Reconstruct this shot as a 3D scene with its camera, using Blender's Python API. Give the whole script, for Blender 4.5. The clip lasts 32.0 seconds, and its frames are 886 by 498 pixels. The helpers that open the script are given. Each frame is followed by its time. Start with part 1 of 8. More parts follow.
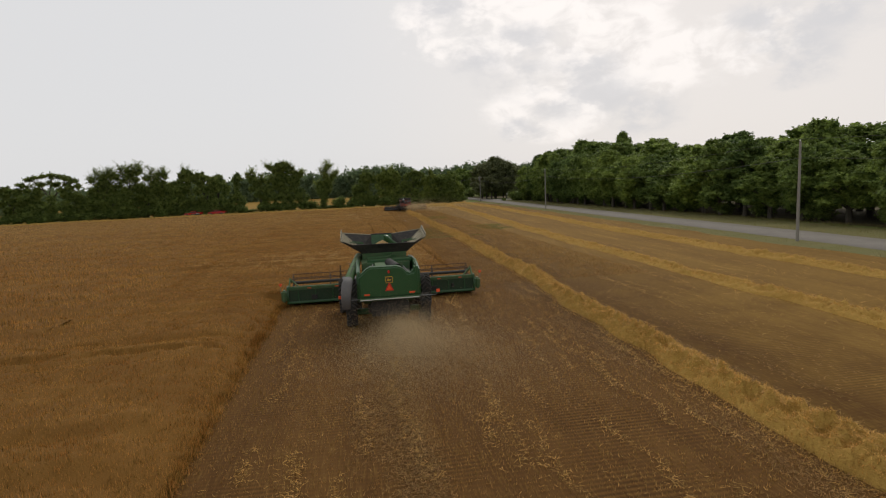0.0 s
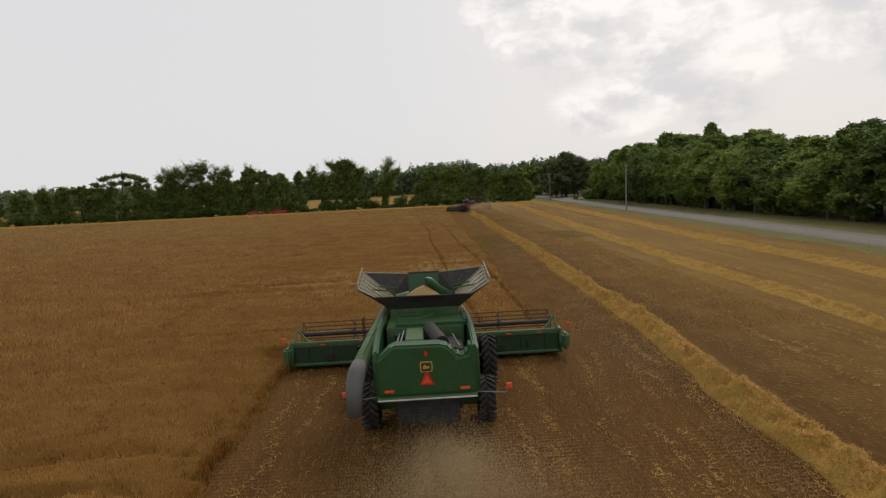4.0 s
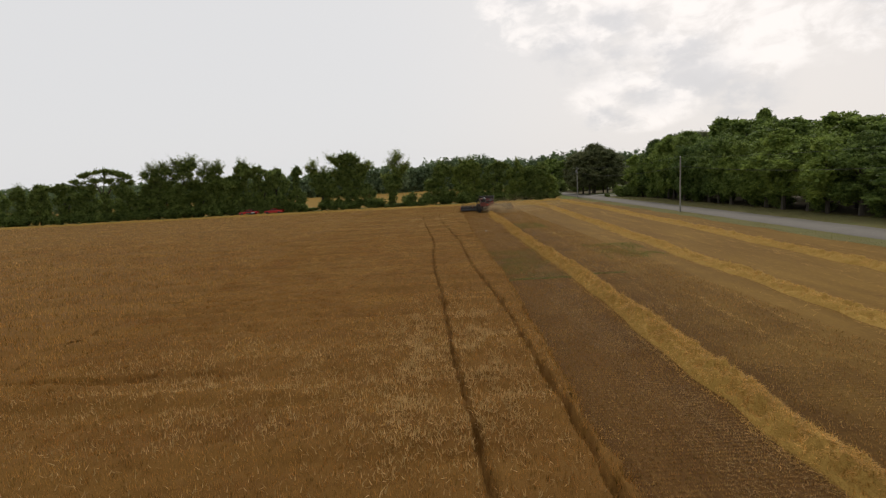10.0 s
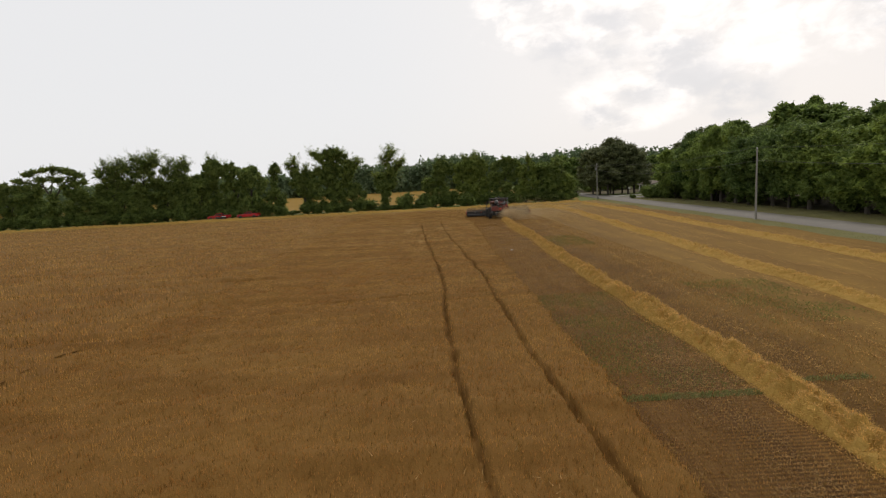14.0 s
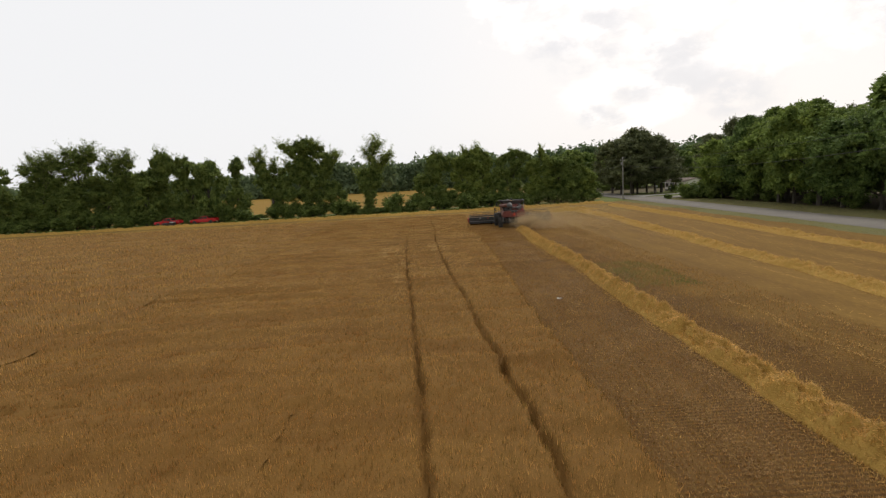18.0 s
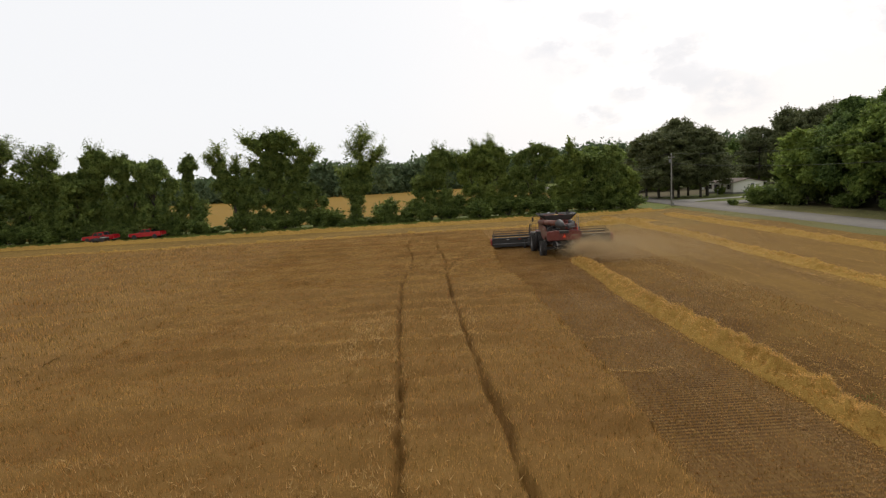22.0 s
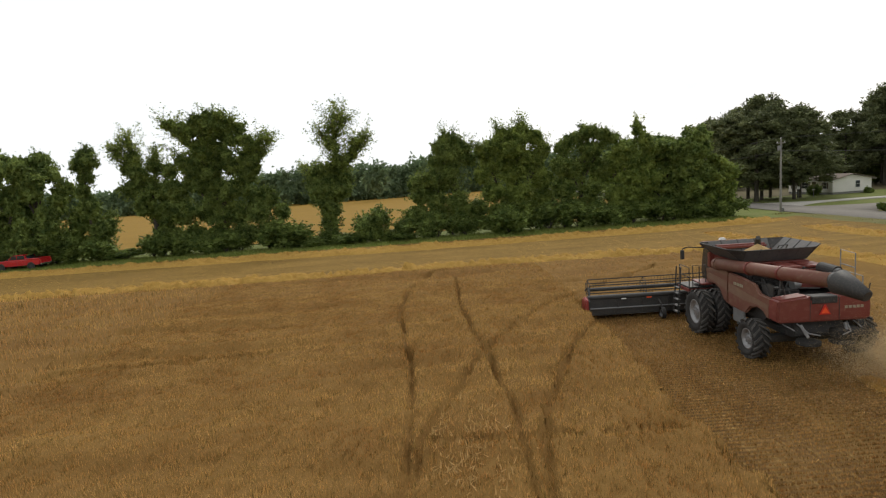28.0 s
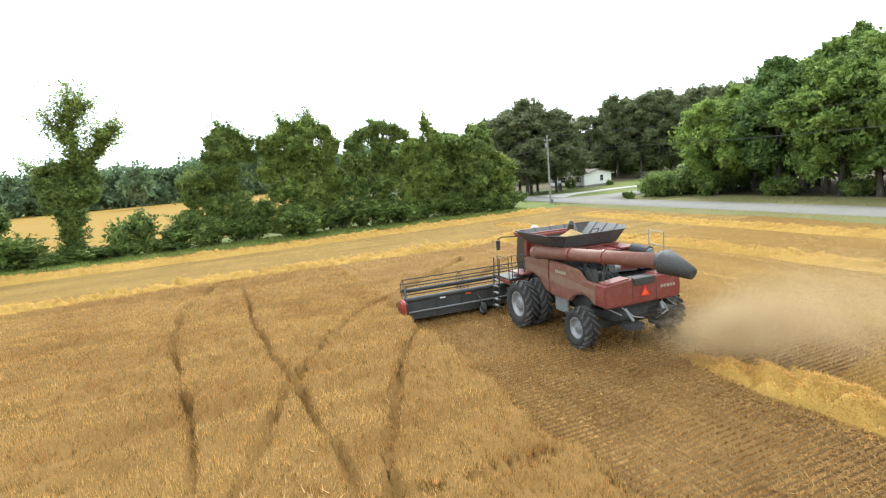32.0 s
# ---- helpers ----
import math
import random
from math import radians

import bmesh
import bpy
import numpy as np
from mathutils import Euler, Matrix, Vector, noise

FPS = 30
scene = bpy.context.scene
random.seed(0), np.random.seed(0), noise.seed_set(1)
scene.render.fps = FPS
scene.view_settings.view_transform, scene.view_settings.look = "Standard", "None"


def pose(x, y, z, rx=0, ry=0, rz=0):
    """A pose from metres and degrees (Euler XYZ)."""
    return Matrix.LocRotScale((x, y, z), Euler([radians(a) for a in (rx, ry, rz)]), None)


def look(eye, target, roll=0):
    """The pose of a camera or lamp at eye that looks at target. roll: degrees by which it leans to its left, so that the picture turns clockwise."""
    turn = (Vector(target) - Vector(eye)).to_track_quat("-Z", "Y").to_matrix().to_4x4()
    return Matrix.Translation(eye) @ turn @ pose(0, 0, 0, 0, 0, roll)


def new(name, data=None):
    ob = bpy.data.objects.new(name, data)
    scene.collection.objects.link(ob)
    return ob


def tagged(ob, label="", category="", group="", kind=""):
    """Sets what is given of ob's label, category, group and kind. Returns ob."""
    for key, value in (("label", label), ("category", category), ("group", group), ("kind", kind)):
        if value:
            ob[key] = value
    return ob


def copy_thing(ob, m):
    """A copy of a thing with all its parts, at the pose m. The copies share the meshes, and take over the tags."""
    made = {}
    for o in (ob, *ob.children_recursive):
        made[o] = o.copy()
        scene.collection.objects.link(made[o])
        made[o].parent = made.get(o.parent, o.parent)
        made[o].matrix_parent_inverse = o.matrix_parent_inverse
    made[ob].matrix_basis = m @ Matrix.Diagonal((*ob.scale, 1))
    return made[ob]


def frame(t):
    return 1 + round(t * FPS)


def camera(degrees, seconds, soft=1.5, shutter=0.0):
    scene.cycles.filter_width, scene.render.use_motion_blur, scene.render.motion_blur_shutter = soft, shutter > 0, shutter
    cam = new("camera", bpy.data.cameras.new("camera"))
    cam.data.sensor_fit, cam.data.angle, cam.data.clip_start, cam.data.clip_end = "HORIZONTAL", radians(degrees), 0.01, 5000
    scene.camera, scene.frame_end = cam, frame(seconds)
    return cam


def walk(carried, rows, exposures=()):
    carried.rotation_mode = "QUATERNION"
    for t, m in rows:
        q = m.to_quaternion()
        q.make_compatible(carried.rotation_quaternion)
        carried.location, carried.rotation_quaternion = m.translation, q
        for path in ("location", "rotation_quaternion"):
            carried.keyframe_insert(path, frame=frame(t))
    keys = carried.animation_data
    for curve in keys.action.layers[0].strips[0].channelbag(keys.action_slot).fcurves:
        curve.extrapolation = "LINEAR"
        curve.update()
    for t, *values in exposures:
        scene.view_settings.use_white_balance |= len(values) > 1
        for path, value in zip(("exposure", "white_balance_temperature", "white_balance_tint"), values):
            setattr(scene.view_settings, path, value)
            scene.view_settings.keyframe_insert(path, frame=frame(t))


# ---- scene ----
cam = camera(78.1, 32.0, 1.2)
METRES, EYE, TILT, LEAN, TURN = 141.36, 6.954, -2.3, 1.2, -8.7
ROWS = [
    (0.0, 0.0, 0.0, 0.0, -0.11, -4.41, 1.39),
    (0.5, 0.0006, 0.006, -0.0003, -0.31, -4.44, 1.48),
    (1.0, 0.0005, 0.0138, 0.0001, 1.57, -4.45, 1.4),
    (1.5, 0.0003, 0.0229, 0.0007, 1.96, -4.47, 1.45),
    (2.0, -0.0002, 0.0332, 0.0018, 4.39, -4.47, 1.33),
    (2.5, -0.0006, 0.0437, 0.0036, 5.21, -4.52, 1.31),
    (3.0, -0.0012, 0.0543, 0.0056, 5.76, -4.57, 1.31),
    (3.5, -0.0017, 0.065, 0.007, 6.28, -4.62, 1.33),
    (5.5, -0.0015, 0.1095, 0.0102, 7.66, -4.81, 1.4),
    (6.0, -0.0017, 0.1197, 0.0105, 7.83, -4.85, 1.44),
    (6.5, -0.0021, 0.131, 0.0107, 7.98, -4.84, 1.46),
    (7.0, -0.0023, 0.1425, 0.0113, 8.1, -4.86, 1.47),
    (7.5, -0.0033, 0.1543, 0.0119, 8.18, -4.89, 1.48),
    (8.0, -0.0048, 0.1659, 0.0124, 8.24, -4.93, 1.52),
    (8.5, -0.0072, 0.1783, 0.0127, 8.25, -4.96, 1.52),
    (9.0, -0.0094, 0.1918, 0.013, 8.3, -4.99, 1.5),
    (9.5, -0.0118, 0.2064, 0.0131, 8.37, -5.02, 1.49),
    (10.0, -0.0141, 0.2223, 0.0134, 8.41, -5.05, 1.47),
    (10.5, -0.0168, 0.239, 0.0138, 8.43, -5.1, 1.48),
    (11.0, -0.0196, 0.2568, 0.0143, 8.42, -5.12, 1.46),
    (11.5, -0.0228, 0.2755, 0.015, 8.36, -5.15, 1.5),
    (12.0, -0.0266, 0.2949, 0.0155, 8.3, -5.18, 1.53),
    (12.5, -0.0312, 0.3149, 0.0161, 8.21, -5.16, 1.49),
    (13.0, -0.0363, 0.3356, 0.0172, 8.13, -5.15, 1.49),
    (13.5, -0.0414, 0.3567, 0.0181, 8.05, -5.15, 1.49),
    (14.0, -0.0461, 0.3787, 0.0192, 7.97, -5.16, 1.51),
    (14.5, -0.0508, 0.4012, 0.0198, 7.9, -5.16, 1.52),
    (16.5, -0.0602, 0.4939, 0.0223, 7.95, -5.26, 1.51),
    (17.0, -0.0622, 0.5151, 0.0225, 7.87, -5.26, 1.59),
    (17.5, -0.0648, 0.5356, 0.0222, 7.79, -5.25, 1.64),
    (18.0, -0.0682, 0.5558, 0.0226, 7.7, -5.26, 1.66),
    (18.5, -0.0722, 0.576, 0.0229, 7.64, -5.23, 1.68),
    (19.0, -0.0763, 0.5967, 0.024, 7.59, -5.23, 1.72),
    (19.5, -0.08, 0.6178, 0.0255, 7.54, -5.23, 1.74),
    (20.0, -0.0839, 0.6398, 0.0269, 7.51, -5.24, 1.75),
    (20.5, -0.0883, 0.6629, 0.0283, 7.47, -5.23, 1.75),
    (21.0, -0.0928, 0.6865, 0.0296, 7.45, -5.26, 1.8),
    (21.5, -0.0976, 0.7098, 0.0308, 7.42, -5.25, 1.8),
    (22.0, -0.1024, 0.7327, 0.032, 7.38, -5.27, 1.86),
    (22.5, -0.1073, 0.7551, 0.033, 7.35, -5.25, 1.88),
    (23.0, -0.1119, 0.7761, 0.0338, 7.32, -5.26, 1.92),
    (23.5, -0.116, 0.7963, 0.0347, 7.3, -5.27, 1.93),
    (24.0, -0.1199, 0.8155, 0.0356, 7.3, -5.28, 1.98),
    (24.5, -0.1239, 0.8337, 0.0359, 7.26, -5.28, 2.01),
    (25.0, -0.1281, 0.8512, 0.0364, 7.25, -5.28, 2.03),
    (25.5, -0.1311, 0.868, 0.0365, 7.26, -5.28, 2.07),
    (27.5, -0.1404, 0.9347, 0.0341, 7.27, -4.81, 2.41),
    (28.0, -0.1424, 0.9495, 0.0345, 7.25, -4.8, 2.46),
    (28.5, -0.1447, 0.9631, 0.035, 7.08, -4.81, 2.49),
    (29.0, -0.1466, 0.9732, 0.0357, 0.67, -5.01, 3.0),
    (29.5, -0.1486, 0.9767, 0.0354, -3.62, -5.2, 3.41),
    (30.0, -0.1494, 0.9757, 0.0349, -4.46, -5.26, 3.46),
    (30.5, -0.1491, 0.9741, 0.034, -6.17, -5.36, 3.61),
    (31.0, -0.1478, 0.9739, 0.033, -8.48, -5.49, 3.82),
    (31.5, -0.1469, 0.975, 0.0324, -14.07, -5.86, 4.19),
    (32.0, -0.1461, 0.9764, 0.0319, -14.79, -5.91, 4.24),
]
EXPOSURES = [(0.0, -0.12, 6650, 12), (8.0, -0.12, 6650, 12), (12.0, -0.02, 6650, 12), (17.0, 0.17, 6650, 12), (21.0, 0.22, 6600, 12), (25.0, 0.28, 6550, 11), (28.4, 0.46, 6450, 9), (29.3, 0.88, 6200, 7), (30.0, 1.3, 6050, 6), (31.0, 1.7, 5850, 4), (32.0, 1.84, 5800, 3)]
walk(cam, [(t, pose(0, 0, EYE, TILT, LEAN, TURN) @ pose(METRES * x, METRES * y, METRES * z, 90 + pitch, roll, yaw)) for t, x, y, z, yaw, pitch, roll in ROWS], EXPOSURES)

# ---- sky and sun: a hazy, overcast summer afternoon ----
SUN_TURN, SUN_RISE = 25.0, 42.0
world = bpy.data.worlds.new("world")
scene.world = world
world.use_nodes = True
wt = world.node_tree
wt.nodes.clear()


def wnode(kind, **values):
    n = wt.nodes.new(kind)
    for k, v in values.items():
        n.inputs[k].default_value = v
    return n


sky = wt.nodes.new("ShaderNodeTexSky")
sky.sky_type = "NISHITA"
sky.sun_disc = False
sky.sun_elevation, sky.sun_rotation = radians(SUN_RISE), radians(SUN_TURN)
sky.air_density, sky.dust_density = 1.0, 4.0
coords = wt.nodes.new("ShaderNodeTexCoord")
stretch = wt.nodes.new("ShaderNodeVectorMath")
stretch.operation = "MULTIPLY"
stretch.inputs[1].default_value = (1.0, 1.0, 1.7)
wt.links.new(coords.outputs["Generated"], stretch.inputs[0])
ragged = wnode("ShaderNodeTexNoise", Scale=11.0, Detail=8.0, Roughness=0.6)
wt.links.new(stretch.outputs["Vector"], ragged.inputs["Vector"])
shift = wt.nodes.new("ShaderNodeVectorMath")
shift.operation = "MULTIPLY_ADD"
shift.inputs[1].default_value, shift.inputs[2].default_value = (0.13, 0.13, 0.13), (-0.065, -0.065, -0.065)
wt.links.new(ragged.outputs["Color"], shift.inputs[0])
blown = wt.nodes.new("ShaderNodeVectorMath")
blown.operation = "ADD"
wt.links.new(stretch.outputs["Vector"], blown.inputs[0])
wt.links.new(shift.outputs["Vector"], blown.inputs[1])


def wmath(kind, a, b):
    n = wt.nodes.new("ShaderNodeMath")
    n.operation = kind
    for k, v in enumerate((a, b)):
        if isinstance(v, float):
            n.inputs[k].default_value = v
        else:
            wt.links.new(v, n.inputs[k])
    return n.outputs["Value"]


def step_of(value, lo, hi, top=1.0):
    n = wt.nodes.new("ShaderNodeMapRange")
    n.interpolation_type = "SMOOTHSTEP"
    for k, v in (("From Min", lo), ("From Max", hi), ("To Min", 0.0), ("To Max", top)):
        n.inputs[k].default_value = v
    wt.links.new(value, n.inputs["Value"])
    return n.outputs["Result"]


def bank(lobes, rim=0.25):
    """A cloud bank of round lobes (direction, reach), ragged at its rim."""
    total = None
    for (x, y, z), reach in lobes:
        d = wt.nodes.new("ShaderNodeVectorMath")
        d.operation = "DISTANCE"
        d.inputs[1].default_value = (x, y, z * 1.7)
        wt.links.new(blown.outputs["Vector"], d.inputs[0])
        one = wmath("SUBTRACT", 1.0, step_of(d.outputs["Value"], reach * rim, reach))
        total = one if total is None else wmath("MAXIMUM", total, one)
    return total


def lay(under, over, fac):
    n = wt.nodes.new("ShaderNodeMix")
    n.data_type = "RGBA"
    n.inputs["B"].default_value = (*over, 1)
    if isinstance(under, tuple):
        n.inputs["A"].default_value = (*under, 1)
    else:
        wt.links.new(under, n.inputs["A"])
    wt.links.new(fac, n.inputs["Factor"])
    return n.outputs["Result"]


# plain haze, warmer towards the east; one long heaped bank with bright heads and a grey foot, and a grey one beside it
puffs = wnode("ShaderNodeTexNoise", Scale=15.0, Detail=9.0, Roughness=0.58, Distortion=0.4)
wt.links.new(stretch.outputs["Vector"], puffs.inputs["Vector"])
east = wt.nodes.new("ShaderNodeVectorMath")
east.operation = "DOT_PRODUCT"
east.inputs[1].default_value = (0.75, 0.64, 0.15)
wt.links.new(coords.outputs["Generated"], east.inputs[0])
air = lay((0.775, 0.795, 0.81), (0.85, 0.83, 0.81), step_of(east.outputs["Value"], 0.55, 1.0))
heads = bank((((0.157, 0.954, 0.262), 0.10), ((0.251, 0.935, 0.265), 0.14), ((0.324, 0.918, 0.25), 0.15), ((0.411, 0.887, 0.225), 0.15), ((0.49, 0.856, 0.19), 0.13), ((0.33, 0.93, 0.12), 0.12), ((0.60, 0.77, 0.20), 0.09)), 0.6)
air = lay(air, (1.03, 1.005, 0.98), wmath("MULTIPLY", heads, step_of(puffs.outputs["Fac"], 0.36, 0.58, 0.95)))
feet = bank((((0.16, 0.945, 0.295), 0.07), ((0.223, 0.951, 0.215), 0.07), ((0.28, 0.944, 0.182), 0.09), ((0.363, 0.92, 0.152), 0.10), ((0.432, 0.892, 0.135), 0.10), ((0.489, 0.866, 0.105), 0.08), ((0.30, 0.92, 0.235), 0.07), ((0.40, 0.90, 0.18), 0.09), ((0.30, 0.95, 0.085), 0.06), ((0.621, 0.751, 0.225), 0.08), ((0.655, 0.735, 0.185), 0.10), ((0.662, 0.737, 0.15), 0.07), ((0.69, 0.70, 0.215), 0.08)))
veil = lay(air, (0.68, 0.695, 0.72), wmath("MULTIPLY", feet, step_of(ragged.outputs["Fac"], 0.36, 0.58, 0.85)))
# the haze glows round the veiled sun ahead and dulls away from it
side = wt.nodes.new("ShaderNodeVectorMath")
side.operation = "DOT_PRODUCT"
side.inputs[1].default_value = (0.30, 0.94, 0.16)
wt.links.new(coords.outputs["Generated"], side.inputs[0])
fade = wt.nodes.new("ShaderNodeMapRange")
fade.interpolation_type = "SMOOTHSTEP"
for k, v in (("From Min", -0.5), ("From Max", 0.62), ("To Min", 0.8), ("To Max", 1.0)):
    fade.inputs[k].default_value = v
wt.links.new(side.outputs["Value"], fade.inputs["Value"])
dulled = wt.nodes.new("ShaderNodeVectorMath")
dulled.operation = "SCALE"
wt.links.new(veil, dulled.inputs[0])
wt.links.new(fade.outputs["Result"], dulled.inputs["Scale"])
scaled = wt.nodes.new("ShaderNodeVectorMath")
scaled.operation = "SCALE"
scaled.inputs["Scale"].default_value = 0.05
wt.links.new(sky.outputs["Color"], scaled.inputs[0])
haze = wt.nodes.new("ShaderNodeMix")
haze.data_type = "RGBA"
haze.inputs["Factor"].default_value = 0.9
wt.links.new(scaled.outputs["Vector"], haze.inputs["A"])
wt.links.new(dulled.outputs["Vector"], haze.inputs["B"])
back = wnode("ShaderNodeBackground", Strength=1.08)
wt.links.new(haze.outputs["Result"], back.inputs["Color"])
wout = wt.nodes.new("ShaderNodeOutputWorld")
wt.links.new(back.outputs["Background"], wout.inputs["Surface"])

sun = new("sun", bpy.data.lights.new("sun", "SUN"))
sun.data.energy, sun.data.angle, sun.data.color = 0.95, radians(14), (1.0, 0.95, 0.86)
sun.matrix_world = look((0, 0, 60), (-60 * math.sin(radians(SUN_TURN)) / math.tan(radians(SUN_RISE)), -60 * math.cos(radians(SUN_TURN)) / math.tan(radians(SUN_RISE)), 0))


# ---- materials ----
def surf(name, c1, c2, scale=3.0, rough=0.7, metal=0.0, bump=0.0, fine=40.0, c3=None, spread=0.5, island=0.0, spec=0.4, world_space=False, squash=(1, 1, 1), vary=0.0, coat=0.0):
    """A surface of two colours in soft patches, a third one in fine specks, with fine relief."""
    m = bpy.data.materials.new(name)
    m.use_nodes = True
    nt = m.node_tree
    b = nt.nodes["Principled BSDF"]
    b.inputs["Metallic"].default_value = metal
    b.inputs["Specular IOR Level"].default_value = spec
    b.inputs["Coat Weight"].default_value = coat
    if world_space:
        src = nt.nodes.new("ShaderNodeNewGeometry").outputs["Position"]
    else:
        src = nt.nodes.new("ShaderNodeTexCoord").outputs["Object"]
    mp = nt.nodes.new("ShaderNodeMapping")
    mp.inputs["Scale"].default_value = squash
    nt.links.new(src, mp.inputs["Vector"])

    def noise_at(s, detail):
        n = nt.nodes.new("ShaderNodeTexNoise")
        n.inputs["Scale"].default_value, n.inputs["Detail"].default_value = s, detail
        n.inputs["Roughness"].default_value = 0.62
        nt.links.new(mp.outputs["Vector"], n.inputs["Vector"])
        return n.outputs["Fac"]

    def mixed(fac, a, bb):
        x = nt.nodes.new("ShaderNodeMix")
        x.data_type = "RGBA"
        nt.links.new(fac, x.inputs["Factor"])
        for key, v in (("A", a), ("B", bb)):
            if isinstance(v, tuple):
                x.inputs[key].default_value = (*v, 1)
            else:
                nt.links.new(v, x.inputs[key])
        return x.outputs["Result"]

    def ramp(fac, lo, hi):
        r = nt.nodes.new("ShaderNodeMapRange")
        r.inputs["From Min"].default_value, r.inputs["From Max"].default_value = lo, hi
        nt.links.new(fac, r.inputs["Value"])
        return r.outputs["Result"]

    col = mixed(ramp(noise_at(scale, 5), 0.5 - spread * 0.5, 0.5 + spread * 0.5), c1, c2)
    speck = noise_at(fine, 6)
    if c3:
        col = mixed(ramp(speck, 0.5, 0.75), col, c3)
    if island or vary:
        if island:
            rnd = nt.nodes.new("ShaderNodeNewGeometry").outputs["Random Per Island"]
        else:
            rnd = nt.nodes.new("ShaderNodeObjectInfo").outputs["Random"]
        amount = island or vary
        h = nt.nodes.new("ShaderNodeHueSaturation")
        r = nt.nodes.new("ShaderNodeMapRange")
        r.inputs["To Min"].default_value, r.inputs["To Max"].default_value = 1 - amount, 1 + amount
        nt.links.new(rnd, r.inputs["Value"])
        nt.links.new(r.outputs["Result"], h.inputs["Value"])
        r2 = nt.nodes.new("ShaderNodeMapRange")
        r2.inputs["To Min"].default_value, r2.inputs["To Max"].default_value = 0.5 + amount * 0.015, 0.5 - amount * 0.02
        nt.links.new(rnd, r2.inputs["Value"])
        nt.links.new(r2.outputs["Result"], h.inputs["Hue"])
        nt.links.new(col, h.inputs["Color"])
        col = h.outputs["Color"]
    nt.links.new(col, b.inputs["Base Color"])
    rr = nt.nodes.new("ShaderNodeMapRange")
    rr.inputs["To Min"].default_value, rr.inputs["To Max"].default_value = max(0.05, rough - 0.12), min(1, rough + 0.12)
    nt.links.new(speck, rr.inputs["Value"])
    nt.links.new(rr.outputs["Result"], b.inputs["Roughness"])
    if bump:
        bp = nt.nodes.new("ShaderNodeBump")
        bp.inputs["Strength"].default_value, bp.inputs["Distance"].default_value = bump, 0.02
        nt.links.new(speck, bp.inputs["Height"])
        nt.links.new(bp.outputs["Normal"], b.inputs["Normal"])
    return m


def leafy(name, c1, c2, amount=0.35, see=0.25, tone=0.0, scale=0.5, spread=0.28):
    """Leaves: each one a little lighter or darker, with some light coming through."""
    m = surf(name, c1, c2, scale, 0.6, island=amount, spec=0.14, spread=spread, fine=9)
    nt = m.node_tree
    b = nt.nodes["Principled BSDF"]
    t = nt.nodes.new("ShaderNodeBsdfTranslucent")
    x = nt.nodes.new("ShaderNodeMixShader")
    x.inputs["Fac"].default_value = see
    if tone:
        # each tree has its own tone
        o = nt.nodes.new("ShaderNodeObjectInfo")
        r = nt.nodes.new("ShaderNodeValToRGB")
        r.color_ramp.elements[0].color, r.color_ramp.elements[1].color = (1 - tone, 1 - tone * 0.8, 1 - tone * 0.5, 1), (1 + tone * 1.2, 1 + tone, 1 + tone * 0.5, 1)
        k = nt.nodes.new("ShaderNodeMix")
        k.data_type, k.blend_type = "RGBA", "MULTIPLY"
        k.inputs["Factor"].default_value = 1.0
        nt.links.new(o.outputs["Random"], r.inputs["Fac"])
        nt.links.new(b.inputs["Base Color"].links[0].from_socket, k.inputs["A"])
        nt.links.new(r.outputs["Color"], k.inputs["B"])
        nt.links.new(k.outputs["Result"], b.inputs["Base Color"])
    nt.links.new(b.inputs["Base Color"].links[0].from_socket, t.inputs["Color"])
    nt.links.new(b.outputs["BSDF"], x.inputs[1])
    nt.links.new(t.outputs["BSDF"], x.inputs[2])
    nt.links.new(x.outputs["Shader"], nt.nodes["Material Output"].inputs["Surface"])
    return m


M = {}
M["grass"] = surf("grass", (0.125, 0.16, 0.04), (0.18, 0.18, 0.06), 0.35, 0.9, bump=0.6, fine=14, c3=(0.075, 0.112, 0.024), world_space=True, spec=0.08)
M["blade"] = leafy("grass_blade", (0.205, 0.275, 0.06), (0.29, 0.31, 0.09), 0.3, 0.5)
M["weed"] = leafy("weed", (0.15, 0.18, 0.05), (0.21, 0.22, 0.07), 0.25, 0.5)
M["weed_green"] = leafy("pale_weed", (0.19, 0.21, 0.07), (0.26, 0.26, 0.1), 0.3, 0.4)
M["far_crop"] = surf("ripe_field", (0.285, 0.172, 0.031), (0.225, 0.133, 0.024), 0.08, 0.95, bump=0.3, fine=2.0, c3=(0.2, 0.12, 0.026), world_space=True, squash=(1, 2.5, 1), spec=0.08)
# darker than the stalks: the shade down between the stems is in this colour
M["crop"] = surf("shaded_wheat_canopy", (0.156, 0.074, 0.0185), (0.232, 0.122, 0.032), 0.3, 0.95, bump=1.0, fine=30, c3=(0.105, 0.05, 0.013), world_space=True, squash=(0.5, 1.4, 1.0), spec=0.1)
M["stalk"] = leafy("wheat_stalk", (0.302, 0.156, 0.039), (0.465, 0.282, 0.082), 0.78, 0.4)
M["pale_ear"] = leafy("pale_ears", (0.46, 0.29, 0.11), (0.58, 0.40, 0.17), 0.35, 0.4)
M["straw"] = leafy("straw", (0.63, 0.40, 0.115), (0.47, 0.28, 0.072), 0.5, 0.4)
M["chaff"] = leafy("chaff", (0.36, 0.225, 0.08), (0.27, 0.16, 0.052), 0.45, 0.4)
# straw beds: the dark third colour paints in shaded crevices between the straws
M["straw_bed"] = surf("straw_bed", (0.42, 0.255, 0.066), (0.30, 0.172, 0.041), 2.2, 0.95, bump=1.0, fine=14, c3=(0.13, 0.068, 0.014), world_space=True, spec=0.1)
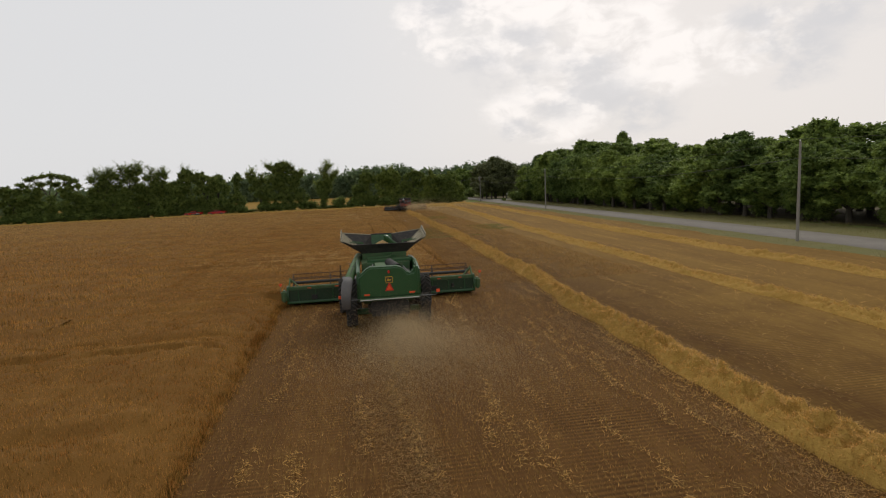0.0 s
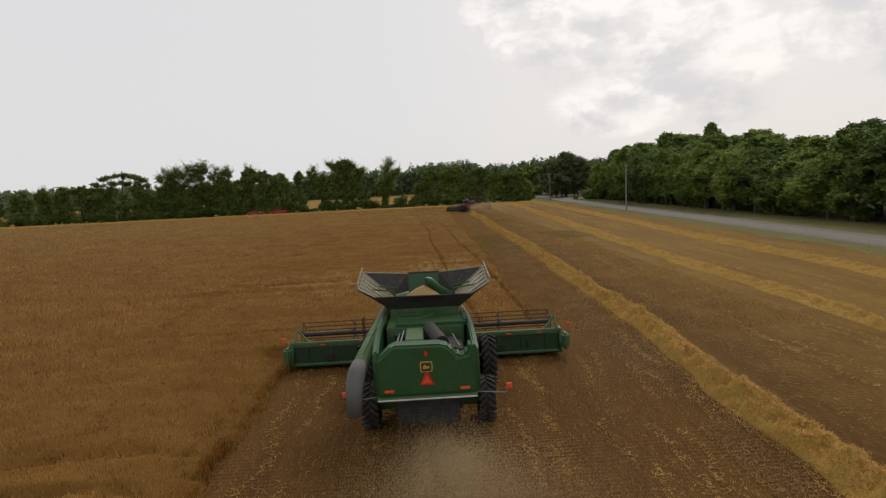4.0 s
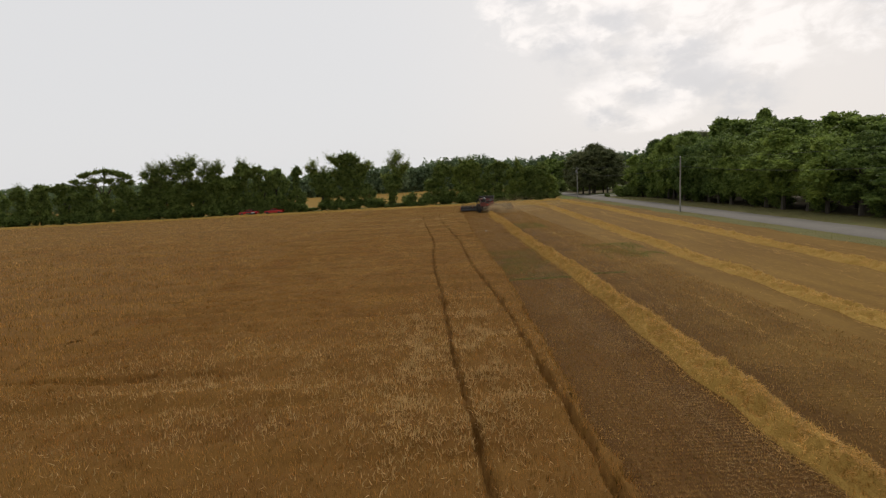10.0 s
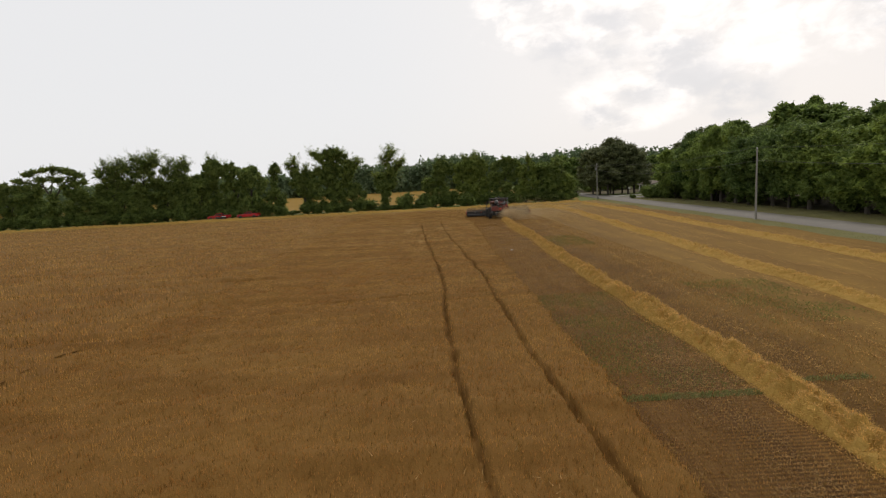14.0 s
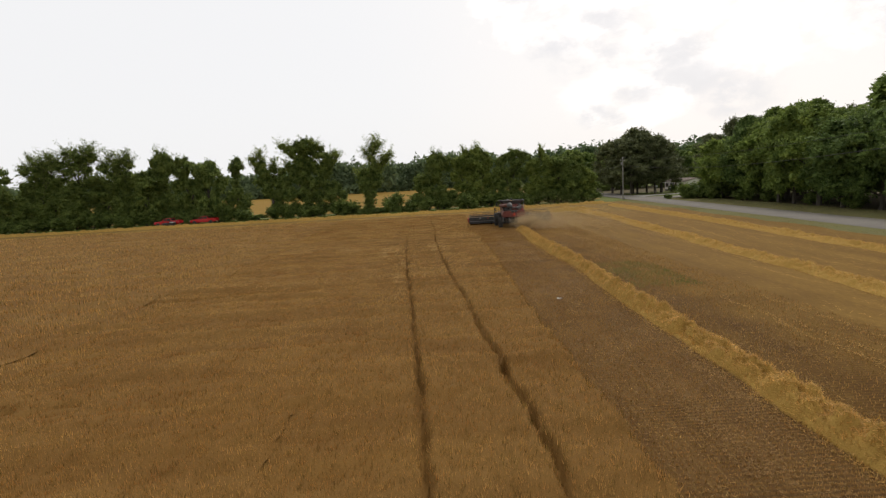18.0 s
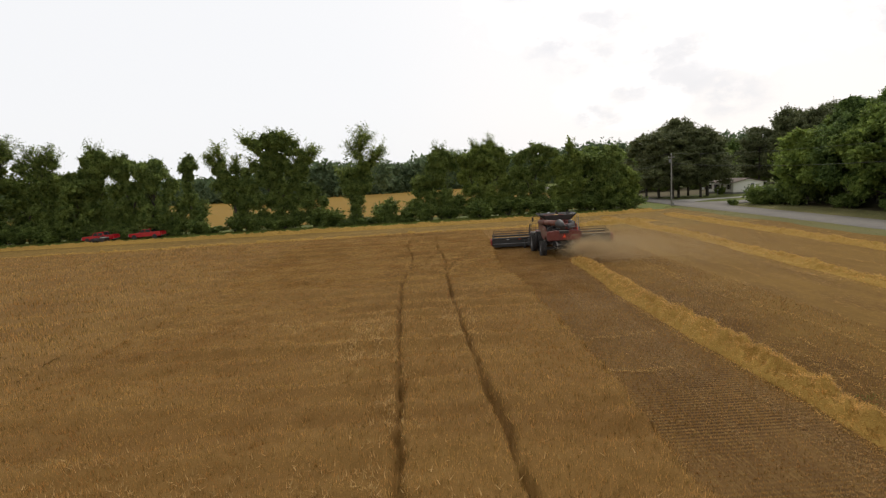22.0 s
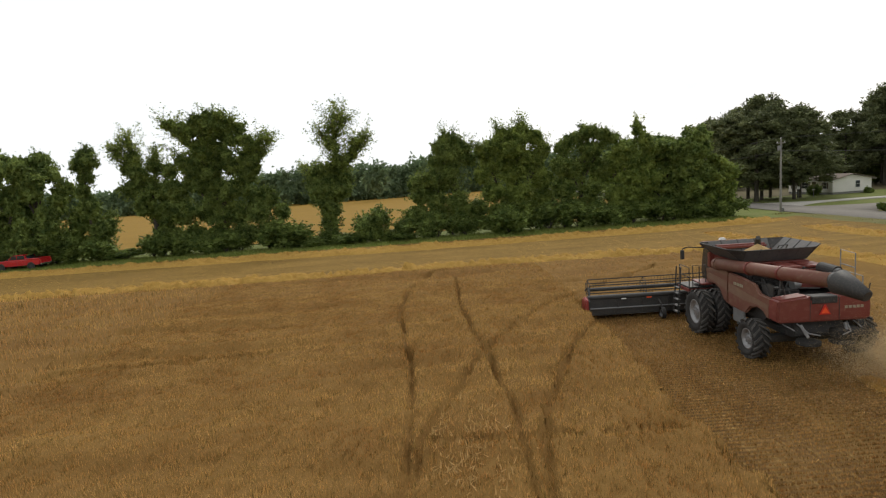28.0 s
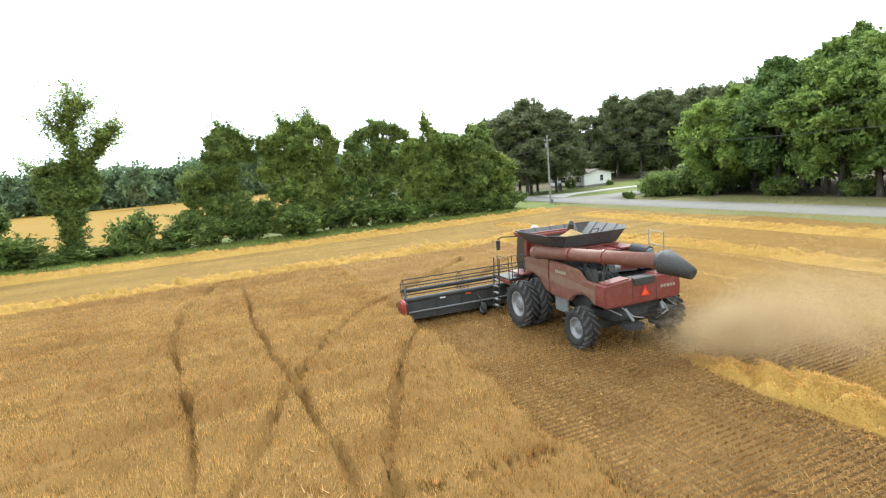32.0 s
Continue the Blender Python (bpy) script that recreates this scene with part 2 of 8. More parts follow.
M["gold_bed"] = surf("gold_straw_bed", (0.46, 0.29, 0.074), (0.345, 0.208, 0.049), 6.0, 0.95, bump=1.0, fine=22, c3=(0.19, 0.104, 0.024), world_space=True, spec=0.1)
M["stub"] = leafy("stubble", (0.43, 0.265, 0.09), (0.30, 0.17, 0.055), 0.45, 0.4)
M["asphalt"] = surf("worn_asphalt", (0.225, 0.205, 0.178), (0.18, 0.163, 0.141), 0.4, 0.9, bump=0.4, fine=60, c3=(0.27, 0.25, 0.215), world_space=True, spec=0.1)
M["gravel"] = surf("pale_gravel", (0.48, 0.45, 0.40), (0.38, 0.35, 0.30), 1.0, 0.95, bump=0.7, fine=30, c3=(0.3, 0.28, 0.24), world_space=True)
M["bark"] = surf("bark", (0.055, 0.048, 0.036), (0.10, 0.085, 0.065), 3.0, 0.95, bump=1.0, fine=18, squash=(1, 1, 0.25))
# tree leaves: bough-sized dark and light patches paint in shaded and lit boughs
M["leaf"] = leafy("leaves", (0.092, 0.135, 0.034), (0.255, 0.318, 0.082), 0.2, 0.38, scale=0.95, spread=0.2)
M["leaf_light"] = leafy("light_leaves", (0.11, 0.157, 0.036), (0.305, 0.37, 0.086), 0.2, 0.38, scale=0.95, spread=0.2)
M["dry_grass"] = leafy("dry_grass", (0.27, 0.225, 0.085), (0.19, 0.185, 0.06), 0.3, 0.5)
M["leaf_wood"] = leafy("wood_leaves", (0.096, 0.146, 0.036), (0.265, 0.345, 0.084), 0.2, 0.38, 0.3, scale=0.95, spread=0.2)
# brown litter, darkened by the tree shade that is put into its colour
M["litter"] = surf("shaded_litter", (0.10, 0.075, 0.045), (0.13, 0.12, 0.06), 0.3, 0.95, bump=0.6, fine=12, c3=(0.07, 0.05, 0.03), world_space=True, spec=0.08)
# vines and needles carry the same painted bough shading
M["leaf_vine"] = leafy("vine_leaves", (0.082, 0.123, 0.032), (0.242, 0.306, 0.079), 0.2, 0.38, scale=0.95, spread=0.2)
M["needle"] = leafy("pine_needles", (0.11, 0.128, 0.058), (0.215, 0.235, 0.105), 0.25, 0.4, scale=0.9, spread=0.2)
# paler, bluer than the near leaves: the distance haze is mixed into this colour
M["leaf_far"] = leafy("hazed_far_leaves", (0.115, 0.165, 0.085), (0.175, 0.235, 0.115), 0.3, 0.4)
M["pole_wood"] = surf("weathered_pole", (0.28, 0.265, 0.235), (0.21, 0.195, 0.17), 2.0, 0.9, bump=0.5, fine=30, squash=(1, 1, 0.1))
M["cable"] = surf("dark_cable", (0.05, 0.05, 0.05), (0.08, 0.08, 0.08), 2, 0.6)
M["glass"] = surf("dark_glass", (0.02, 0.025, 0.03), (0.035, 0.04, 0.045), 0.6, 0.1, spec=0.6)


def tint_along_y(m, south=(0.93, 0.90, 0.79), north=(1.03, 1.13, 1.26)):
    """Multiplies the colour by a tone, redder at the south end and paler towards the hedge, in drifting patches."""
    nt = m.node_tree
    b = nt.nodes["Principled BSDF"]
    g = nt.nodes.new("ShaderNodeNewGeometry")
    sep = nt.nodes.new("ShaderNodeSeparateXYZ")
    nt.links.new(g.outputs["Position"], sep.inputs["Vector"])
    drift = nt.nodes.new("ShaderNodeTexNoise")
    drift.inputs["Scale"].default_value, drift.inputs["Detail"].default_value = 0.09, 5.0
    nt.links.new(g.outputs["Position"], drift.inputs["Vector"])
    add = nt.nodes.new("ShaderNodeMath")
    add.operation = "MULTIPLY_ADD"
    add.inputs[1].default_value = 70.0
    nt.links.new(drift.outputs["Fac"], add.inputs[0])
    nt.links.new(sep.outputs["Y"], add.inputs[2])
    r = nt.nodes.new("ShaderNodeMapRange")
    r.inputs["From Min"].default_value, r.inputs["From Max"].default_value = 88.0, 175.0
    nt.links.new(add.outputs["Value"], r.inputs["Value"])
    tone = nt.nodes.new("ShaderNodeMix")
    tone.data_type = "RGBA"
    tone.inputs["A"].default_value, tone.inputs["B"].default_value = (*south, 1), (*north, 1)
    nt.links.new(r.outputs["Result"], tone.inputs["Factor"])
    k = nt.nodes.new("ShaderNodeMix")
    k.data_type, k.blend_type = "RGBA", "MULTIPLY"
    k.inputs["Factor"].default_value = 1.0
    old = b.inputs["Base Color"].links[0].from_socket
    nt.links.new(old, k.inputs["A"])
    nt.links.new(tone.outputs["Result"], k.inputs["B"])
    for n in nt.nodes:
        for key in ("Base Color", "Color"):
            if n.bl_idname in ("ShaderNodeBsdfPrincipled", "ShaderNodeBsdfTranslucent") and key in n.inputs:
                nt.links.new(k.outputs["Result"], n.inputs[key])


tint_along_y(M["crop"])
tint_along_y(M["stalk"])


# ---- building helpers ----
def mesh_of(name, verts, faces):
    """A mesh from arrays of corners and of faces that all have the same number of corners."""
    verts, faces = np.asarray(verts, np.float32), np.asarray(faces, np.int32)
    me = bpy.data.meshes.new(name)
    k = faces.shape[1]
    me.vertices.add(len(verts))
    me.vertices.foreach_set("co", verts.ravel())
    me.loops.add(faces.size)
    me.loops.foreach_set("vertex_index", faces.ravel())
    me.polygons.add(len(faces))
    me.polygons.foreach_set("loop_start", np.arange(0, faces.size, k, dtype=np.int32))
    me.polygons.foreach_set("loop_total", np.full(len(faces), k, np.int32))
    me.update(calc_edges=True)
    return me


def put(name, me, material, parent=None, label="", smooth=False):
    if isinstance(me, bmesh.types.BMesh):
        bm, me = me, bpy.data.meshes.new(name)
        bmesh.ops.recalc_face_normals(bm, faces=bm.faces)
        bm.to_mesh(me)
        bm.free()
    if not me.materials:
        me.materials.append(material)
    if smooth:
        me.shade_smooth()
    ob = new(name, me)
    if parent:
        ob.parent = parent
    if label:
        ob["label"] = label
    return ob


def part(name, me, material, parent, label="", smooth=False):
    return put(name, me, material, parent, label, smooth)


def thing(name, where, label, category, group="", turn=0.0, kind=""):
    e = new(name)
    e.matrix_world = pose(*where, 0, 0, turn)
    return tagged(e, label, category, group, kind)


def hull(*boxes, bevel=0.0, segments=1):
    """One mesh of boxes (x0, x1, y0, y1, z0, z1), their edges rounded off."""
    bm = bmesh.new()
    for x0, x1, y0, y1, z0, z1 in boxes:
        made = bmesh.ops.create_cube(bm, size=1, matrix=Matrix.LocRotScale(((x0 + x1) / 2, (y0 + y1) / 2, (z0 + z1) / 2), None, (x1 - x0, y1 - y0, z1 - z0)))
    if bevel:
        bmesh.ops.bevel(bm, geom=bm.edges[:], offset=bevel, segments=segments, affect="EDGES", clamp_overlap=True)
    return bm


def slab(outline, axis, lo, hi, bevel=0.0, segments=2):
    """A flat outline, given in the two other axes, drawn out along one axis from lo to hi."""
    bm = bmesh.new()

    def at(u, v, w):
        return {"x": (w, u, v), "y": (u, w, v), "z": (u, v, w)}[axis]

    a = [bm.verts.new(at(u, v, lo)) for u, v in outline]
    b = [bm.verts.new(at(u, v, hi)) for u, v in outline]
    bm.faces.new(a)
    bm.faces.new(b[::-1])
    for i in range(len(a)):
        j = (i + 1) % len(a)
        bm.faces.new((a[j], a[i], b[i], b[j]))
    bmesh.ops.recalc_face_normals(bm, faces=bm.faces)
    if bevel:
        bmesh.ops.bevel(bm, geom=bm.edges[:], offset=bevel, segments=segments, affect="EDGES", clamp_overlap=True)
    return bm


def tube(points, radius, sides=8, caps=True, bm=None):
    """A round bar along points; radius is one number or one for each point."""
    bm = bm or bmesh.new()
    pts = [Vector(p) for p in points]
    radii = radius if isinstance(radius, (list, tuple)) else [radius] * len(pts)
    rings, up = [], None
    for i, p in enumerate(pts):
        d = (pts[min(i + 1, len(pts) - 1)] - pts[max(i - 1, 0)]).normalized()
        if up is None:
            up = d.orthogonal().normalized()
        u = (up - d * up.dot(d)).normalized()
        up = u
        v = d.cross(u)
        rings.append([bm.verts.new(p + (u * math.cos(a) + v * math.sin(a)) * radii[i]) for a in (2 * math.pi * k / sides for k in range(sides))])
    for r, s in zip(rings, rings[1:]):
        for k in range(sides):
            bm.faces.new((r[k], r[(k + 1) % sides], s[(k + 1) % sides], s[k]))
    if caps:
        bm.faces.new(rings[0][::-1])
        bm.faces.new(rings[-1])
    return bm


def bars(lines, radius, sides=6):
    bm = bmesh.new()
    for line in lines:
        tube(line, radius, sides, True, bm)
    return bm


def panel(quad, thick, bevel=0.0):
    """A plate with four corners, thickened against its normal."""
    q = [Vector(p) for p in quad]
    n = (q[1] - q[0]).cross(q[2] - q[0]).normalized() * thick
    bm = bmesh.new()
    a = [bm.verts.new(p) for p in q]
    b = [bm.verts.new(p - n) for p in q]
    bm.faces.new(a)
    bm.faces.new(b[::-1])
    for i in range(len(a)):
        j = (i + 1) % len(a)
        bm.faces.new((a[j], a[i], b[i], b[j]))
    if bevel:
        bmesh.ops.bevel(bm, geom=bm.edges[:], offset=bevel, segments=1, affect="EDGES", clamp_overlap=True)
    return bm


def soft(x, y, size, seed):
    """Smooth random heights in 0..1 over the plan."""
    r = np.random.RandomState(seed)
    table = r.rand(256, 256)
    u, v = np.asarray(x) / size, np.asarray(y) / size
    i, j = np.floor(u).astype(int), np.floor(v).astype(int)
    a, b = u - i, v - j
    a, b = a * a * (3 - 2 * a), b * b * (3 - 2 * b)
    i0, j0, i1, j1 = i % 256, j % 256, (i + 1) % 256, (j + 1) % 256
    return (table[i0, j0] * (1 - a) + table[i1, j0] * a) * (1 - b) + (table[i0, j1] * (1 - a) + table[i1, j1] * a) * b


def blades(pos, height, width, rng, lean=0.35, flat=False, slim=False):
    """Slim kite-shaped blades at the places pos (n, 3); slim ones are three-cornered, on their broad ends."""
    n = len(pos)
    a = rng.rand(n) * 2 * np.pi
    h = height * (0.7 + 0.6 * rng.rand(n))
    w = width * (0.7 + 0.6 * rng.rand(n))
    side = np.stack([np.cos(a), np.sin(a), np.zeros(n)], 1) * (w / 2)[:, None]
    b = rng.rand(n) * 2 * np.pi
    if flat:
        up = np.stack([np.cos(a + np.pi / 2) * h, np.sin(a + np.pi / 2) * h, h * (rng.rand(n) - 0.3) * 0.5], 1)
    else:
        l = lean * rng.rand(n)
        up = np.stack([np.cos(b) * l * h, np.sin(b) * l * h, h * np.sqrt(1 - np.minimum(l, 0.95) ** 2)], 1)
    if slim:
        v = np.stack([pos - side, pos + side, pos + up], 1).reshape(-1, 3)
        return v, np.arange(3 * n).reshape(-1, 3)
    v = np.stack([pos, pos + up * 0.55 + side, pos + up, pos + up * 0.55 - side], 1).reshape(-1, 3)
    return v, np.arange(4 * n).reshape(-1, 4)


# ---- the ground, fields and roads ----
def way(points, s):
    """x along a line of (y, x) points."""
    return np.interp(s, [p[0] for p in points], [p[1] for p in points])


ROAD_NEAR = [(-60, 40.2), (39, 42.2), (122, 45.2), (210, 47.4), (300, 50.5), (420, 56.0)]
CROP_END, SWATH_LEFT = 174.4, -4.95
CUT_LINE = [(30, 6.75), (48, 6.7), (60, 6.9), (70, 7.1), (85, 6.95), (95, 6.85), (110, 6.8), (122, 7.05), (132, 7.15), (138, 7.05), (142, 6.75), (146, 6.4), (149, 6.45), (153, 6.75), (157, 7.0), (165, 7.15)]
CROP_EDGE = 7.2
GREEN_Y, GREEN_X = 33.6, 1.2
RED_Y, RED_X, RED_TURN = 160.3, 13.5, -3.0


def sheet(name, x0, x1, y0, y1, nx, ny, z, material, label, category):
    xs, ys = np.linspace(x0, x1, nx + 1), np.linspace(y0, y1, ny + 1)
    gx, gy = np.meshgrid(xs, ys)
    v = np.stack([gx.ravel(), gy.ravel(), np.full(gx.size, z)], 1)
    i = np.arange(ny)[:, None] * (nx + 1) + np.arange(nx)[None]
    i = i.ravel()
    f = np.stack([i, i + 1, i + nx + 2, i + nx + 1], 1)
    return tagged(put(name, mesh_of(name, v, f), material), label, category, kind="structure")


def ribbon(name, near, width, y0, y1, z, material, label, category, step=3.0, thick=0.06):
    """A road along y: top and both edges."""
    ys = np.arange(y0, y1 + step, step)
    x = way(near, ys)
    wob = (soft(ys, ys * 0, 3.0, 5) - 0.5) * 0.3
    rows = [np.stack([x + o + k * wob, ys, np.full(len(ys), zz)], 1) for o, k, zz in ((0, 1, z - thick), (0.02, 1, z), (width * 0.5, 0, z + 0.05), (width - 0.02, -1, z), (width, -1, z - thick))]
    n = len(ys)
    v = np.concatenate(rows)
    f = []
    for r in range(4):
        i = np.arange(n - 1) + r * n
        f.append(np.stack([i, i + n, i + n + 1, i + 1], 1))
    return tagged(put(name, mesh_of(name, v, np.concatenate(f)), material), label, category, kind="structure")


sheet("ground", -1600, 1600, -600, 2600, 40, 40, -0.08, M["grass"], "flat green and tan rural ground reaching the horizon", "ground")


def stubble_material(name, c1, c2, c3, squash, browner=False):
    m = surf(name, c1, c2, 0.42, 0.95, bump=0.9, fine=11, c3=c3, world_space=True, squash=squash, spec=0.1)
    nt = m.node_tree
    b = nt.nodes["Principled BSDF"]
    g = nt.nodes.new("ShaderNodeNewGeometry")
    w = nt.nodes.new("ShaderNodeTexWave")
    w.bands_direction = "Y"
    w.inputs["Scale"].default_value, w.inputs["Distortion"].default_value = 1.65, 0.7
    w.inputs["Detail"].default_value, w.inputs["Detail Scale"].default_value = 3.0, 1.5
    nt.links.new(g.outputs["Position"], w.inputs["Vector"])
    x = nt.nodes.new("ShaderNodeMix")
    x.data_type, x.blend_type = "RGBA", "MULTIPLY"
    fade = nt.nodes.new("ShaderNodeTexNoise")
    fade.inputs["Scale"].default_value, fade.inputs["Detail"].default_value = 0.22, 4.0
    nt.links.new(g.outputs["Position"], fade.inputs["Vector"])
    much = nt.nodes.new("ShaderNodeMapRange")
    much.inputs["From Min"].default_value, much.inputs["From Max"].default_value = 0.38, 0.6
    much.inputs["To Min"].default_value, much.inputs["To Max"].default_value = (0.1, 0.5) if browner else (0.15, 1.0)
    along = nt.nodes.new("ShaderNodeSeparateXYZ")
    nt.links.new(g.outputs["Position"], along.inputs["Vector"])
    stronger = nt.nodes.new("ShaderNodeMapRange")
    stronger.inputs["From Min"].default_value, stronger.inputs["From Max"].default_value = 90, 150
    stronger.inputs["To Min"].default_value, stronger.inputs["To Max"].default_value = -0.1, 0.06
    nt.links.new(along.outputs["Y"], stronger.inputs["Value"])
    both = nt.nodes.new("ShaderNodeMath")
    nt.links.new(fade.outputs["Fac"], both.inputs[0])
    nt.links.new(stronger.outputs["Result"], both.inputs[1])
    nt.links.new(both.outputs["Value"], much.inputs["Value"])
    nt.links.new(much.outputs["Result"], x.inputs["Factor"])
    r = nt.nodes.new("ShaderNodeValToRGB")
    r.color_ramp.elements[0].color, r.color_ramp.elements[1].color = (0.42, 0.38, 0.35, 1), (1.32, 1.34, 1.3, 1)
    nt.links.new(w.outputs["Color"], r.inputs["Fac"])
    nt.links.new(b.inputs["Base Color"].links[0].from_socket, x.inputs["A"])
    nt.links.new(r.outputs["Color"], x.inputs["B"])
    nt.links.new(x.outputs["Result"], b.inputs["Base Color"])
    if browner:
        # the younger cut next to the first straw row is browner, with a ragged change to gold
        sep = nt.nodes.new("ShaderNodeSeparateXYZ")
        nt.links.new(g.outputs["Position"], sep.inputs["Vector"])
        rag = nt.nodes.new("ShaderNodeTexNoise")
        rag.inputs["Scale"].default_value, rag.inputs["Detail"].default_value = 0.35, 6.0
        nt.links.new(g.outputs["Position"], rag.inputs["Vector"])
        add = nt.nodes.new("ShaderNodeMath")
        add.operation = "MULTIPLY_ADD"
        add.inputs[1].default_value = 14.0
        nt.links.new(rag.outputs["Fac"], add.inputs[0])
        nt.links.new(sep.outputs["X"], add.inputs[2])
        step = nt.nodes.new("ShaderNodeMapRange")
        step.inputs["From Min"].default_value, step.inputs["From Max"].default_value = 20.5, 29.5
        step.inputs["To Min"].default_value, step.inputs["To Max"].default_value = 0.9, 0.0
        late = nt.nodes.new("ShaderNodeMapRange")
        late.inputs["From Min"].default_value, late.inputs["From Max"].default_value = 132, 152
        late.inputs["To Min"].default_value, late.inputs["To Max"].default_value = 0.0, 7.0
        nt.links.new(sep.outputs["Y"], late.inputs["Value"])
        total = nt.nodes.new("ShaderNodeMath")
        nt.links.new(add.outputs["Value"], total.inputs[0])
        nt.links.new(late.outputs["Result"], total.inputs[1])
        nt.links.new(total.outputs["Value"], step.inputs["Value"])
        mix = nt.nodes.new("ShaderNodeMix")
        mix.data_type, mix.blend_type = "RGBA", "MULTIPLY"
        mix.inputs["B"].default_value = (0.52, 0.46, 0.44, 1)
        nt.links.new(step.outputs["Result"], mix.inputs["Factor"])
        nt.links.new(x.outputs["Result"], mix.inputs["A"])
        nt.links.new(mix.outputs["Result"], b.inputs["Base Color"])
    return m


M["field"] = stubble_material("stubble_ground", (0.135, 0.068, 0.015), (0.235, 0.135, 0.03), (0.315, 0.195, 0.048), (1.3, 0.16, 1), True)
M["fresh"] = stubble_material("fresh_stubble_ground", (0.09, 0.045, 0.014), (0.17, 0.095, 0.03), (0.24, 0.15, 0.05), (1.7, 0.11, 1))
tint_along_y(M["fresh"], (0.82, 0.72, 0.6), (1.15, 1.17, 1.2))
ys = np.arange(-40, 201, 4.0)
right = way(ROAD_NEAR, ys) - 2.6
v = np.concatenate([np.stack([np.full(len(ys), -190.0), ys, np.zeros(len(ys))], 1), np.stack([right, ys, np.zeros(len(ys))], 1)])
i = np.arange(len(ys) - 1)
tagged(put("stubble_field", mesh_of("stubble_field", v, np.stack([i, i + len(ys), i + len(ys) + 1, i + 1], 1)), M["field"]), "cut wheat field with short drilled stubble rows", "field", kind="structure")

ys = np.arange(-40, RED_Y + 5, 1.0)
left, right = np.where(ys < GREEN_Y + 5, SWATH_LEFT - 0.3, 6.0), np.interp(ys, [2, 10.7, 23, 40, 57, 75, 86, 103, 120, 140], [11.2, 11.3, 11.6, 12.4, 13.1, 12.9, 12.75, 13.2, 13.4, 13.5]) + 0.2 + np.where(ys > RED_Y - 12, 4.5, 0)
v = np.concatenate([np.stack([left, ys, np.full(len(ys), 0.006)], 1), np.stack([right, ys, np.full(len(ys), 0.006)], 1)])
i = np.arange(len(ys) - 1)
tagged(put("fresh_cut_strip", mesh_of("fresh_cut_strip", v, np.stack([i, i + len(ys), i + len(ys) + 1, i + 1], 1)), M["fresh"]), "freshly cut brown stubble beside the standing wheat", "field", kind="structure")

M["headland"] = stubble_material("headland_stubble", (0.15, 0.086, 0.022), (0.275, 0.172, 0.045), (0.35, 0.23, 0.065), (0.12, 1.5, 1))
ys = np.arange(172.0, 201, 2.0)
v = np.concatenate([np.stack([np.full(len(ys), -188.0), ys, np.full(len(ys), 0.008)], 1), np.stack([way(ROAD_NEAR, ys) - 3.2, ys, np.full(len(ys), 0.008)], 1)])
i = np.arange(len(ys) - 1)
tagged(put("headland", mesh_of("headland", v, np.stack([i, i + len(ys), i + len(ys) + 1, i + 1], 1)), M["headland"]), "cut headland of golden stubble along the hedge", "field", kind="structure")
# a dark sheet that stands for litter and for the shade beneath the trees
tagged(put("pine_floor", mesh_of("pine_floor", [(53, 238, -0.07), (150, 238, -0.07), (150, 282, -0.07), (53, 282, -0.07)], [(0, 1, 2, 3)]), M["litter"]), "brown needle litter under the pines, their shade put into its colour", "ground", kind="structure")

tagged(put("wood_floor", mesh_of("wood_floor", [(57.5, -60, -0.06), (112, -60, -0.06), (112, 199, -0.06), (59.5, 199, -0.06)], [(0, 1, 2, 3)]), M["litter"]), "brown leaf litter under the wood, the shade put into its colour", "ground", kind="structure")
M["verge"] = surf("dry_verge", (0.17, 0.145, 0.065), (0.13, 0.14, 0.05), 0.4, 0.95, bump=0.6, fine=12, c3=(0.23, 0.19, 0.09), world_space=True, spec=0.08)
for name, lo, hi, y0, y1, label in (("wood_verge", 6.0, 13.5, -60, 201, "dry tan grass verge before the wood"), ("field_verge", -3.3, 0.1, -60, 203, "dry tan and green verge between field and road")):
    ys = np.arange(y0, y1 + 1, 3.0)
    x = way(ROAD_NEAR, ys)
    wob = (soft(ys, ys * 0, 4.0, 8) - 0.5) * 1.2
    v = np.concatenate([np.stack([x + lo + (wob if lo < 0 else 0), ys, np.full(len(ys), 0.012)], 1), np.stack([x + hi + (wob if lo > 0 else 0), ys, np.full(len(ys), 0.012)], 1)])
    i = np.arange(len(ys) - 1)
    tagged(put(name, mesh_of(name, v, np.stack([i, i + len(ys), i + len(ys) + 1, i + 1], 1)), M["verge"]), label, "ground", kind="structure")

far_field = sheet("far_field", -320, 44, 214, 470, 30, 22, 0.0, M["far_crop"], "ripe golden field behind the hedge trees", "field")
for vert in far_field.data.vertices:
    vert.co.z = 0.001 * (vert.co.y - 214)
ribbon("road", ROAD_NEAR, 6.1, -60, 420, 0.04, M["asphalt"], "grey worn asphalt country road", "road")


